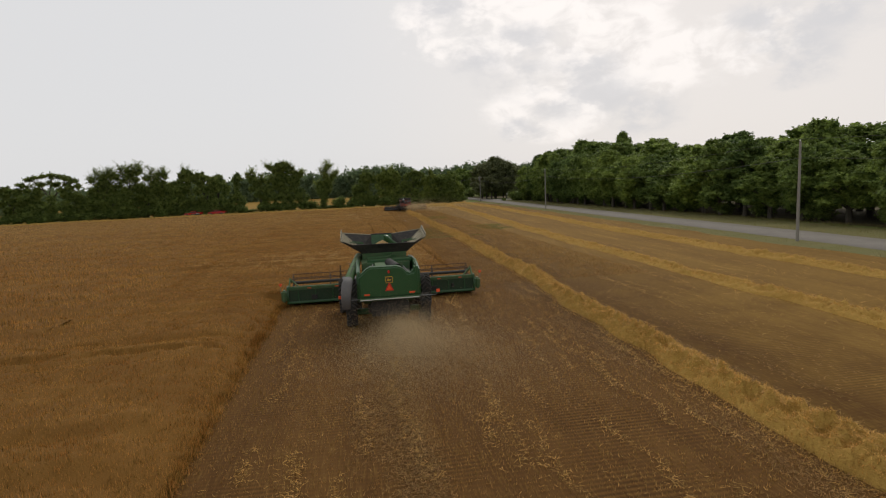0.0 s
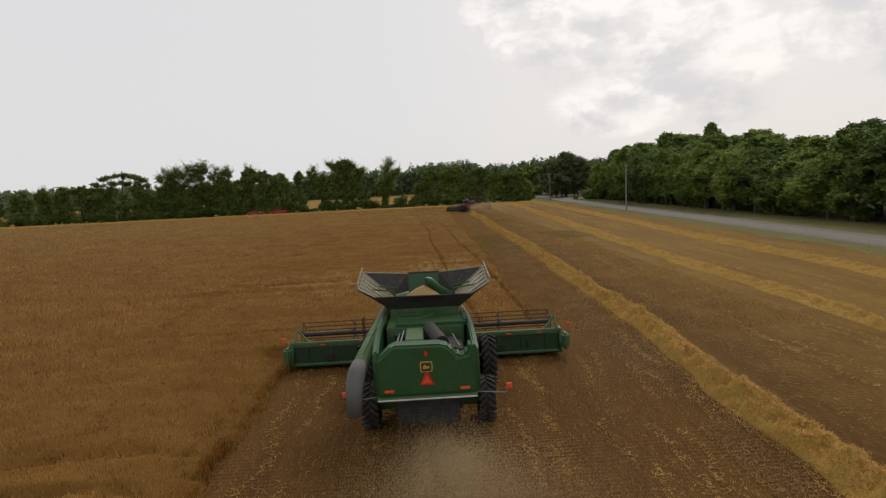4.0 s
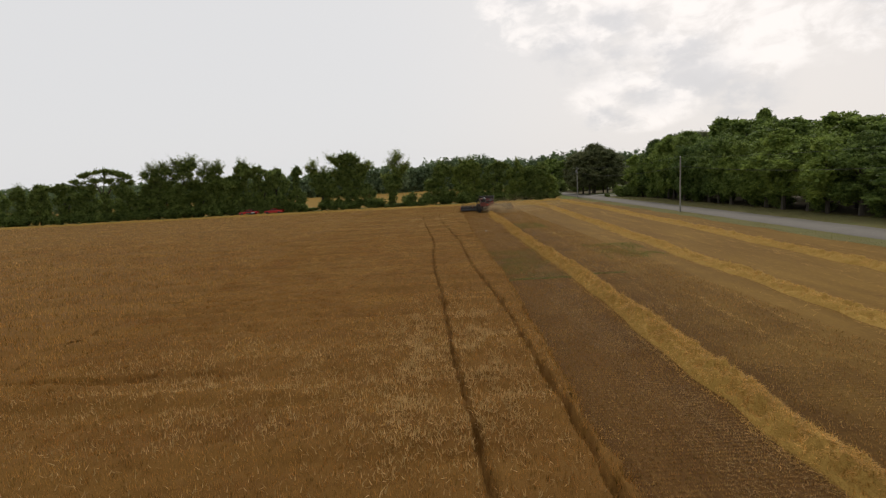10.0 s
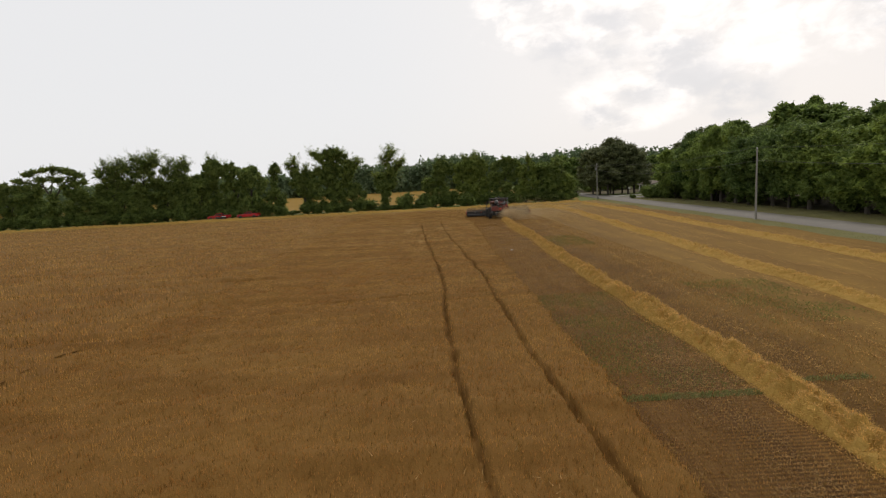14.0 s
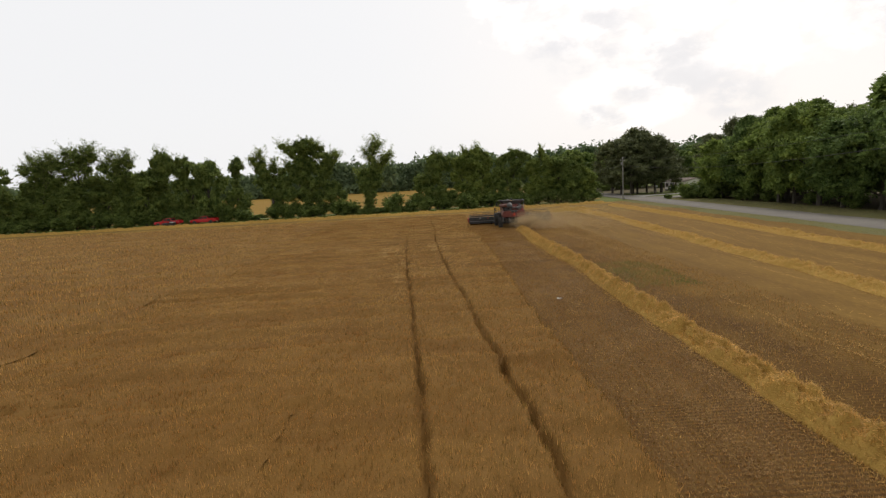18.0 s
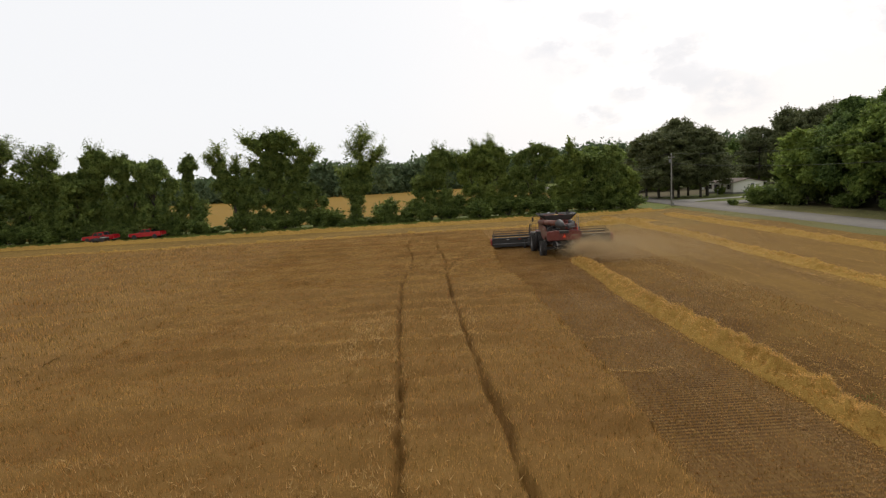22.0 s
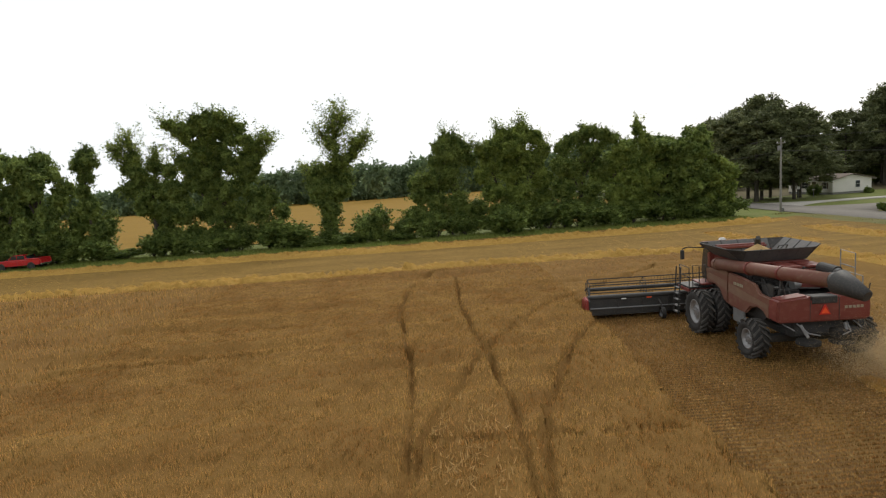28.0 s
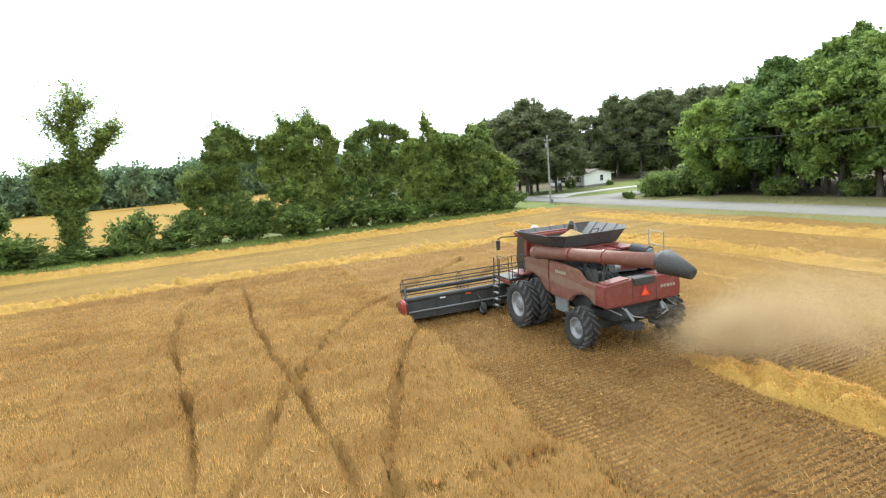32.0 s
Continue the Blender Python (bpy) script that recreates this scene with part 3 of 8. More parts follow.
def cross_road(name, y0, y1, x0, x1, z, material, label):
    xs = np.arange(x0, x1, 2.0)
    wob = (soft(xs, xs * 0, 5.0, 9) - 0.5) * 0.5
    flare = 5.0 * np.clip(1 - (xs - x0) / 9.0, 0, 1) ** 2
    a = np.stack([xs, y0 + wob - flare, np.full(len(xs), z)], 1)
    b = np.stack([xs, y1 + wob + flare * 0.6, np.full(len(xs), z)], 1)
    i = np.arange(len(xs) - 1)
    n = len(xs)
    low = lambda q: q - np.array([0, 0, 0.1])
    v = np.concatenate([low(a), a, b, low(b)])
    f = np.concatenate([np.stack([i + r * n, i + 1 + r * n, i + 1 + (r + 1) * n, i + (r + 1) * n], 1) for r in range(3)])
    tagged(put(name, mesh_of(name, v, f), material), label, "road", kind="structure")


cross_road("side_road", 203.5, 209.5, 52.6, 190, 0.035, M["asphalt"], "grey asphalt side road joining the main road")
cross_road("driveway", 217.5, 220.5, 53.2, 92, 0.03, M["gravel"], "pale gravel driveway past the small house")

# ---- standing wheat with the wheel tracks through it ----
TRACKS = [
    [(30, 4.2), (43, 3.58), (49, 3.15), (56, 2.85), (66, 2.5), (72, 2.08), (80, 1.85), (90, 1.85), (96, 1.6), (102, 1.22), (110, 0.7), (116, 0.27), (122, -0.1), (131, -0.55), (138, -0.85), (144, -0.8), (147, -0.55), (150.7, -0.5), (154, -0.6), (157.5, -1.0), (161.7, -1.4), (165.5, -1.35), (168.7, -0.9), (171.7, -0.2), (174.0, 0.9)],
    [(30, 6.45), (44, 6.36), (48, 6.22), (53, 6.12), (59, 5.95), (66, 5.65), (70, 5.35), (78, 5.0), (85, 4.78), (91, 4.82), (96, 4.52), (102, 4.02), (109, 3.75), (115, 3.32), (122, 2.82), (131, 2.5), (138, 2.2), (146, 2.2), (149.6, 2.3), (152, 2.25), (155, 2.1), (157.2, 1.9), (161, 1.6), (167, 1.7), (171, 1.7)],
    [(146, -0.6), (148.7, -0.1), (150.7, 0.45), (153, 1.25), (155.4, 2.25), (158.1, 3.55), (161.8, 5.7), (162.9, 7.2), (166, 10.5), (170, 14.5)],
    [(144, 2.2), (148.3, 2.8), (150.1, 3.3), (151.9, 4.0), (154.4, 5.0), (157.1, 6.5), (160, 8.5), (164.5, 13.0), (168, 17.0)],
]


CROSS_LINES = [(86.2, 0.08, -40, 7), (113.9, 0.05, -60, -3), (143.9, 0.06, -45, -4), (147.0, 0.0, -60, -12), (148.2, 0.0, 0, 7), (157.2, 0.1, -40, -4), (160.4, -0.08, -30, -6), (26.2, 0.07, -40, -5), (23.9, 0.05, -40, -6), (97.0, 0.12, -50, -9), (112.4, 0.05, -40, -9), (66.0, 0.06, -60, -8), (52.0, 0.05, -50, -6), (38.5, 0.05, -45, -5)]


def in_crop(x, y):
    wob = (soft(x, y, 0.8, 3) - 0.5) * 0.35
    a = (x < SWATH_LEFT + wob) & (y > -30)
    b = (x < way(CUT_LINE, y) + wob) & (y > GREEN_Y + 1.5 + wob)
    c = (x < RED_X + 6.1 + wob) & (y > RED_Y + 1.6 + wob)
    return (a | b | c) & (y < CROP_END + wob)


def track_depth(x, y):
    """1 in the middle of a wheel track, 0 beside it."""
    d = np.full(np.shape(x), 9.0)
    for k, t in enumerate(TRACKS):
        ys, xs = [p[0] for p in t], [p[1] for p in t]
        xt = np.interp(y, ys, xs) + (soft(x, y, 1.1, 21) - 0.5) * 0.16
        slope = (np.interp(y + 0.5, ys, xs) - np.interp(y - 0.5, ys, xs))
        inside = (y > ys[0]) & (y < ys[-1])
        d = np.where(inside, np.minimum(d, np.abs(x - xt) / np.sqrt(1 + slope ** 2) - (0.02 if k > 1 else 0.0)), d)
    t = np.clip((0.075 + 0.14 * soft(x, y, 0.6, 23) - d) / 0.12, 0, 1) * (0.72 + 0.28 * soft(x, y, 1.7, 24))
    for yc, slope, x0, x1 in CROSS_LINES:
        e = np.abs(y - yc - slope * x - (soft(x, y * 0, 2.5, 25) - 0.5) * 0.5)
        t = np.maximum(t, 0.85 * np.clip((0.17 - e) / 0.12, 0, 1) * (x > max(x0, -15.0)) * (x < x1) * (soft(x, y, 1.3, 27) > 0.3))
    return t


def canopy(x, y):
    h = 0.50 + 0.28 * soft(x * 0.10, y, 0.85, 31) + 0.12 * soft(x, y, 0.4, 33) + 0.14 * soft(x * 0.2, y, 2.6, 35)
    edge = np.where(y < GREEN_Y + 1, np.clip(0.3 + (SWATH_LEFT - x) / 2.6, 0.3, 1), 1.0)
    return (h - (h - 0.33) * track_depth(x, y)) * edge


def crop_grid(x0, x1, y0, y1, step, wide=None):
    wide = wide or step
    xs, ys = np.arange(x0, x1 + wide / 2, wide), np.arange(y0, y1 + step / 2, step)
    gx, gy = np.meshgrid(xs, ys)
    rng = np.random.RandomState(4)
    jx = gx + (rng.rand(*gx.shape) - 0.5) * wide * 0.5
    jy = gy + (rng.rand(*gx.shape) - 0.5) * step * 0.5
    ok = in_crop(gx, gy)
    z = np.where(ok, canopy(jx, jy) + (rng.rand(*gx.shape) - 0.5) * 0.08, 0.0)
    n = len(xs)
    i = (np.arange(len(ys) - 1)[:, None] * n + np.arange(n - 1)[None]).ravel()
    f = np.stack([i, i + 1, i + n + 1, i + n], 1)
    f = f[ok.ravel()[f].any(1)]
    used, inv = np.unique(f, return_inverse=True)
    v = np.stack([jx.ravel(), jy.ravel(), z.ravel()], 1)[used]
    return v, inv.reshape(-1, 4)


def crop_blades(n, x0, x1, y0, y1, seed, falloff, broad=1.0, lean=0.5):
    """Ears and leaves over the canopy, many and slim near the way of the camera, few and broad far from it."""
    rng = np.random.RandomState(seed)
    u = rng.rand(n)
    if falloff:
        d = falloff * (np.exp(u * math.log(1 + (x1 - x0) / falloff)) - 1)
        x = x1 - d
    else:
        x = x0 + u * (x1 - x0)
        d = np.zeros(n)
    y = y0 + rng.rand(n) * (y1 - y0)
    t = track_depth(x, y)
    ok = in_crop(x, y) & (rng.rand(n) > t * 0.5)
    x, y, d = x[ok], y[ok], d[ok]
    big = broad * (1 + d / (falloff or 1)) ** 0.5
    z = np.maximum(canopy(x, y) - 0.1, 0.02)
    return blades(np.stack([x, y, z], 1), 0.2 * np.minimum(big, 1.5), 0.021 * big, rng, lean, slim=True)


def join(*meshes):
    vs, fs, k = [], [], 0
    for v, f in meshes:
        vs.append(v)
        fs.append(f + k)
        k += len(v)
    return np.concatenate(vs), np.concatenate(fs)


def edge_stalks(n, x, y0, y1, seed, tall=0.6):
    """Whole stalks from the ground up along a cut edge."""
    rng = np.random.RandomState(seed)
    y = y0 + rng.rand(n) * (y1 - y0)
    x = way(CUT_LINE, y) if x is None else np.full(n, x)
    out = np.abs(rng.randn(n)) * 0.17 - 0.12
    xs = x + (soft(x, y, 0.8, 3) - 0.5) * 0.35 + out
    near = out < 0.12
    far = ~near
    p = np.stack([xs, y, np.zeros(n)], 1)
    return join(blades(p[near], tall, 0.024, rng, 0.6, slim=True), blades(p[far], tall * 0.55, 0.024, rng, 1.1, slim=True))


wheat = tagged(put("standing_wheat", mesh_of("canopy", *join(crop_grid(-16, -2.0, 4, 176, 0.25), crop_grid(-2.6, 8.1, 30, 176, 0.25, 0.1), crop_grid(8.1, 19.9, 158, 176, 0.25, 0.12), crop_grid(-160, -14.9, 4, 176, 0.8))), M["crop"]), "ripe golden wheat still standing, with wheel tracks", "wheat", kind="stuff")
v, f = join(
    crop_blades(420000, -155, -13, 8, 176, 41, 12.0, 1.3),
    crop_blades(200000, -13, CROP_EDGE + 0.3, 8, 40, 43, 0, 1.0),
    crop_blades(920000, -13.5, CROP_EDGE + 0.3, 40, 176, 44, 0),
    crop_blades(300000, -14, CROP_EDGE + 0.3, 141, 168, 49, 0, 0.85),
    crop_blades(22000, 7.4, 20, 160, 176, 42, 0),
    crop_blades(9000, 6.7, 7.5, 34, 176, 45, 0),
    crop_blades(6000, -5.9, -5.0, 8, 36, 46, 0),
    edge_stalks(14000, SWATH_LEFT, 6, 37, 47, 0.3), edge_stalks(26000, None, 36, 165, 48))
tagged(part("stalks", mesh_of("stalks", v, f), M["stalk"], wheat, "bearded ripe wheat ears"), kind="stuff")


def lodged(n, x, y, rx, ry, seed):
    """Pale ears pressed aside in a ragged patch."""
    rng = np.random.RandomState(seed)
    px, py = x + rng.randn(n) * rx, y + rng.randn(n) * ry
    ok = in_crop(px, py) & (soft(px * 1.3, py * 0.5, 0.5, seed) + rng.rand(n) * 0.7 > 0.85) & (track_depth(px, py) < 0.4)
    p = np.stack([px, py, canopy(px, py) + 0.03], 1)[ok]
    return blades(p, 0.17, 0.03, rng, 1.2, slim=True)


v, f = join(lodged(11000, 4.3, 52, 0.8, 5.0, 301), lodged(9000, 1.4, 52, 0.9, 5.0, 302), lodged(12000, -5.0, 50, 4.5, 3.5, 303), lodged(3200, -1.7, 128.5, 0.5, 1.8, 304), lodged(1600, -0.2, 118, 0.3, 5.0, 305), lodged(1800, 2.3, 131, 0.5, 3.0, 306), lodged(2600, -6.0, 116, 4.5, 1.2, 307), lodged(2400, 3.0, 46, 1.6, 1.2, 308), lodged(2000, -5.0, 131.5, 4.0, 0.8, 309), lodged(1600, 1.0, 148.0, 0.5, 1.2, 310))
tagged(part("lodged_ears", mesh_of("lodged_ears", v, f), M["pale_ear"], wheat, "pale ears pressed aside"), kind="stuff")


# ---- stubble rows, loose straw and straw rows ----
ROW = 2 * math.pi / 33


def stubble_rows(x0, x1, y0, y1, per_m, seed, tall=0.11, wide=0.03, lean=0.7):
    """Cut stalks in drilled rows, standing on the light bands of the ground."""
    rng = np.random.RandomState(seed)
    rows = np.arange(math.ceil(y0 / ROW), y1 / ROW) * ROW + ROW / 2
    n = int((x1 - x0) * per_m)
    y = np.repeat(rows, n) + rng.randn(len(rows) * n) * 0.016
    x = x0 + rng.rand(len(y)) * (x1 - x0)
    thin = soft(x, y, 2.2, 51) * 0.7 + rng.rand(len(y)) * 0.6
    ok = ~in_crop(x, y) & (thin > 0.35) & (x < way(ROAD_NEAR, y) - 3)
    return blades(np.stack([x[ok], y[ok], np.zeros(ok.sum())], 1), tall, wide, rng, lean, slim=True)


def loose_straw(x0, x1, y0, y1, per_m2, seed, length=0.2):
    rng = np.random.RandomState(seed)
    n = int((x1 - x0) * (y1 - y0) * per_m2)
    x, y = x0 + rng.rand(n) * (x1 - x0), y0 + rng.rand(n) * (y1 - y0)
    ok = ~in_crop(x, y) & (soft(x * 1.5, y * 0.4, 1.6, 55) + (rng.rand(n) - 0.5) * 0.5 > 0.5) & (x < way(ROAD_NEAR, y) - 3)
    return blades(np.stack([x[ok], y[ok], np.full(ok.sum(), 0.05)], 1), length, 0.016, rng, flat=True, slim=True)


v, f = join(stubble_rows(6.3, 13.2, 36, 176, 44, 61, 0.085, 0.026, 0.5), stubble_rows(13.2, 20.5, 36, 176, 14, 62), stubble_rows(-5.2, 12.0, 6, 36, 17, 63, 0.1, 0.024), stubble_rows(6.6, 13.0, 138, 160, 60, 64, 0.08, 0.026, 0.35))
tagged(put("stubble", mesh_of("stubble", v, f), M["stub"]), "short tan stubble in drilled rows", "stubble", kind="stuff")
v, f = join(loose_straw(9.2, 12.9, 6, 152, 240, 79, 0.12), loose_straw(6.8, 10.0, 36, 158, 40, 80, 0.11), loose_straw(13.8, 16.6, 6, 150, 70, 77, 0.12), loose_straw(11.5, 26, 130, 166, 130, 78, 0.12), loose_straw(-0.6, 1.8, 4, 21, 300, 82, 0.17))
tagged(put("chaff", mesh_of("chaff", v, f), M["chaff"]), "fine tan chaff thick beside the straw row", "chaff", kind="stuff")
v, f = join(loose_straw(-5.2, 20, 6, 175, 9, 64, 0.15), loose_straw(20, 42, 20, 200, 5, 65, 0.45), loose_straw(-60, 42, 175, 199, 8, 60, 0.4))
tagged(put("loose_straw", mesh_of("loose_straw", v, f), M["straw"]), "pale chopped straw scattered over the stubble", "straw", kind="stuff")


def straw_line(x0, y0, x1, y1, n, seed):
    rng = np.random.RandomState(seed)
    t = rng.rand(n)
    x, y = x0 + t * (x1 - x0), y0 + t * (y1 - y0)
    a = np.hypot(x1 - x0, y1 - y0)
    o = rng.randn(n) * 0.1 + (soft(t * a, t * 0, 1.5, seed) - 0.5) * 0.5
    return blades(np.stack([x + o * (y1 - y0) / a, y - o * (x1 - x0) / a, np.full(n, 0.05)], 1), 0.16, 0.018, rng, flat=True, slim=True)


v, f = join(straw_line(7.6, 124.2, 10.2, 124.4, 200, 66), straw_line(8.0, 128.6, 11.4, 129.0, 160, 67), straw_line(17.2, 96, 17.7, 108, 500, 68), straw_line(17.0, 52, 17.6, 64, 460, 69), straw_line(17.9, 70, 18.4, 84, 420, 70), straw_line(18.6, 120, 18.2, 146, 800, 76), straw_line(16.6, 30, 17.0, 46, 400, 77), straw_line(8.4, 104.0, 11.0, 112.0, 200, 78))
rs = random.Random(31)
for k in range(150):
    x, y = rs.uniform(14.2, 39), rs.uniform(20, 185)
    n = rs.uniform(2, 14)
    v, f = join((v, f), straw_line(x, y, x + n * rs.uniform(-0.05, 0.12), y + n, int(n * 22), 700 + k))
for k in range(70):
    x, y = rs.uniform(-4.0, 10.5), rs.uniform(6, 32)
    n = rs.uniform(1.5, 7)
    v, f = join((v, f), straw_line(x, y, x + n * rs.uniform(-0.04, 0.06), y + n, int(n * 34), 900 + k))
tagged(put("straw_streaks", mesh_of("straw_streaks", v, f), M["straw"]), "thin pale streaks of dropped straw", "straw", kind="stuff")


def straw_row(path, width, height, seed, per_m=130, bed="straw_bed", label="golden row of threshed straw lying on the stubble"):
    """A lumpy ridge of straw along points (x, y), with straws standing out of it."""
    rng = np.random.RandomState(seed)
    pts = np.array(path, float)
    seg = np.r_[0, np.cumsum(np.hypot(*np.diff(pts, axis=0).T))]
    s = np.arange(0, seg[-1], 0.16 if per_m > 150 else 0.3)
    cx, cy = np.interp(s, seg, pts[:, 0]), np.interp(s, seg, pts[:, 1])
    dx, dy = np.gradient(cx), np.gradient(cy)
    ln = np.hypot(dx, dy)
    nx, ny = dy / ln, -dx / ln
    sway = (soft(s, s * 0, 9, seed) - 0.5) * 0.4
    half = width / 2 * (0.8 + 0.45 * soft(s, s * 0, 2.2, seed + 1)) * (0.25 + 0.75 * np.clip((s[-1] - s) / 3.0, 0, 1))
    us = np.linspace(-1, 1, 17)
    U, S = np.meshgrid(us, np.arange(len(s)))

    def top(u, k):
        base = np.clip(1 - np.abs(u) ** 2.2, 0, 1)
        lump = 0.35 + 0.75 * soft(s[k], u * 2.0, 0.6, seed + 2) + 0.4 * (soft(s[k], u, 3.0, seed + 3) - 0.5) + 1.1 * (soft(s[k] + u * 0.4, u * half[k], 0.22, seed + 4) - 0.42)
        ends = np.clip(np.minimum(s[k] + 0.5, s[-1] - s[k]) / 3.0, 0, 1)
        return height * base * lump * ends

    off = sway[S] + U * half[S]
    v = np.stack([cx[S] + nx[S] * off, cy[S] + ny[S] * off, np.maximum(top(U, S), 0) + 0.012 * (np.abs(U) < 0.99)], 2).reshape(-1, 3)
    m = len(us)
    i = (np.arange(len(s) - 1)[:, None] * m + np.arange(m - 1)[None]).ravel()
    row = tagged(put("straw_row", mesh_of("straw_row", v, np.stack([i, i + 1, i + m + 1, i + m], 1)), M[bed]), label, "straw row", "straw rows", kind="stuff")
    n = int(seg[-1] * per_m)
    k = rng.randint(0, len(s), n)
    u = np.clip(rng.randn(n) * 0.6, -1.35, 1.2)
    o = sway[k] + u * half[k]
    j = (rng.rand(n) - 0.5) * 0.3
    p = np.stack([cx[k] + nx[k] * o + j * ny[k], cy[k] + ny[k] * o + j * nx[k], np.maximum(top(u, k), 0.0) + 0.02], 1)
    v1, f1 = blades(p[: n // 2], 0.17, 0.02, rng, flat=True, slim=True)
    v2, f2 = blades(p[n // 2:], 0.11, 0.022, rng, 1.4, slim=True)
    tagged(part("straws", mesh_of("straws", *join((v1, f1), (v2, f2))), M["straw"], row), kind="stuff")
    return row


straw_row([(11.2, 2), (11.3, 10.7), (11.6, 23), (12.3, 40), (12.75, 57), (12.9, 65), (12.9, 75), (12.95, 86), (13.0, 103), (13.15, 120), (13.3, 140), (13.5, RED_Y - 8.6)], 1.45, 0.55, 71, 1400, "gold_bed")
straw_row([(22.6, 6), (22.9, 40), (23.3, 60), (25.4, 100), (27.5, 135), (29.0, 165), (28.0, 190)], 1.6, 0.36, 72, 520, "gold_bed")
straw_row([(32.0, 6), (32.6, 42), (33.0, 65), (35.8, 112), (37.5, 150), (38.0, 190)], 1.6, 0.36, 73, 400, "gold_bed")
straw_row([(-150, 178.4), (-40, 178.2), (0, 178.6), (18, 178.4), (33, 180.5)], 2.5, 0.5, 74, 420, "gold_bed")
straw_row([(-150, 194.5), (-40, 194.8), (0, 193.8), (24, 194.5), (41, 197.0)], 2.4, 0.46, 75, 380, "gold_bed")


def grass_patch(name, label, x0, x1, y0, y1, n, height, material, seed, clump=0.45, keep=None, z=-0.06):
    rng = np.random.RandomState(seed)
    x, y = x0 + rng.rand(n) * (x1 - x0), y0 + rng.rand(n) * (y1 - y0)
    ok = soft(x, y, 1.7, seed) + (rng.rand(n) - 0.5) * 0.5 > clump
    if keep:
        ok &= keep(x, y)
    p = np.stack([x[ok], y[ok], np.full(ok.sum(), z)], 1)
    tagged(put(name, mesh_of(name, *blades(p, height, 0.05, rng, 0.9, slim=True)), material), label, "grass", kind="stuff")


grass_patch("hedge_grass", "long green grass along the foot of the hedge", -150, 40, 199.0, 206.5, 90000, 0.3, M["blade"], 81, 0.1)
grass_patch("verge_grass", "rough green and tan grass beside the road", 37, 47, -10, 205, 90000, 0.17, M["dry_grass"], 82, 0.35, lambda x, y: (x > way(ROAD_NEAR, y) - 3.4) & (x < way(ROAD_NEAR, y) - 0.2))
grass_patch("wood_grass", "dry tan and green grass between the road and the wood", 47, 60, -10, 198, 70000, 0.2, M["dry_grass"], 83, 0.3, lambda x, y: x > way(ROAD_NEAR, y) + 6.3)
grass_patch("weeds", "low green weeds among the stubble", 7.4, 12.2, 72, 88, 12000, 0.065, M["weed"], 84, 0.33, z=0.0)
grass_patch("weeds", "low green weeds among the stubble", 17.5, 23.0, 79, 90, 6000, 0.065, M["weed"], 87, 0.4, z=0.0)
grass_patch("weeds", "low pale green weeds among the stubble", 14.4, 18.5, 111, 121, 5000, 0.065, M["weed"], 88, 0.4, z=0.0)
grass_patch("weed_strip", "narrow strip of pale green weeds across the stubble", 7.6, 12.2, 71.2, 71.65, 1500, 0.1, M["weed_green"], 85, 0.05, z=0.0)
grass_patch("weed_strip", "narrow strip of pale green weeds across the stubble", 14.0, 16.6, 72.05, 72.5, 450, 0.09, M["weed_green"], 86, 0.1, z=0.0)


# ---- trees ----
def soft3(p, size, seed):
    """Smooth random values in 0..1 through space."""
    table = np.random.RandomState(seed).rand(32, 32, 32)
    q = p / size
    i = np.floor(q).astype(int)
    f = q - i
    f = f * f * (3 - 2 * f)
    total = 0.0
    for a in (0, 1):
        for b in (0, 1):
            for c in (0, 1):
                w = (f[:, 0] if a else 1 - f[:, 0]) * (f[:, 1] if b else 1 - f[:, 1]) * (f[:, 2] if c else 1 - f[:, 2])
                total = total + w * table[(i[:, 0] + a) % 32, (i[:, 1] + b) % 32, (i[:, 2] + c) % 32]
    return total


def unit_dirs(n, rng):
    d = rng.randn(n, 3)
    return d / np.linalg.norm(d, axis=1)[:, None]


def leaf_tris(p, nor, leaf, rng):
    """One small drooping leaf for each place and normal."""
    n = len(p)
    a = np.cross(nor, rng.randn(n, 3))
    a /= np.linalg.norm(a, axis=1)[:, None]
    b = np.cross(nor, a)
    s = (leaf * (0.55 + 0.85 * rng.rand(n)))[:, None]
    v = np.stack([p - a * s * 0.6, p + a * s * 0.5 + b * s * 0.48, p + a * s * 0.45 - b * s * 0.48 - np.array([0, 0, 0.15]) * s], 1).reshape(-1, 3)
    return v, np.arange(3 * n).reshape(-1, 3)


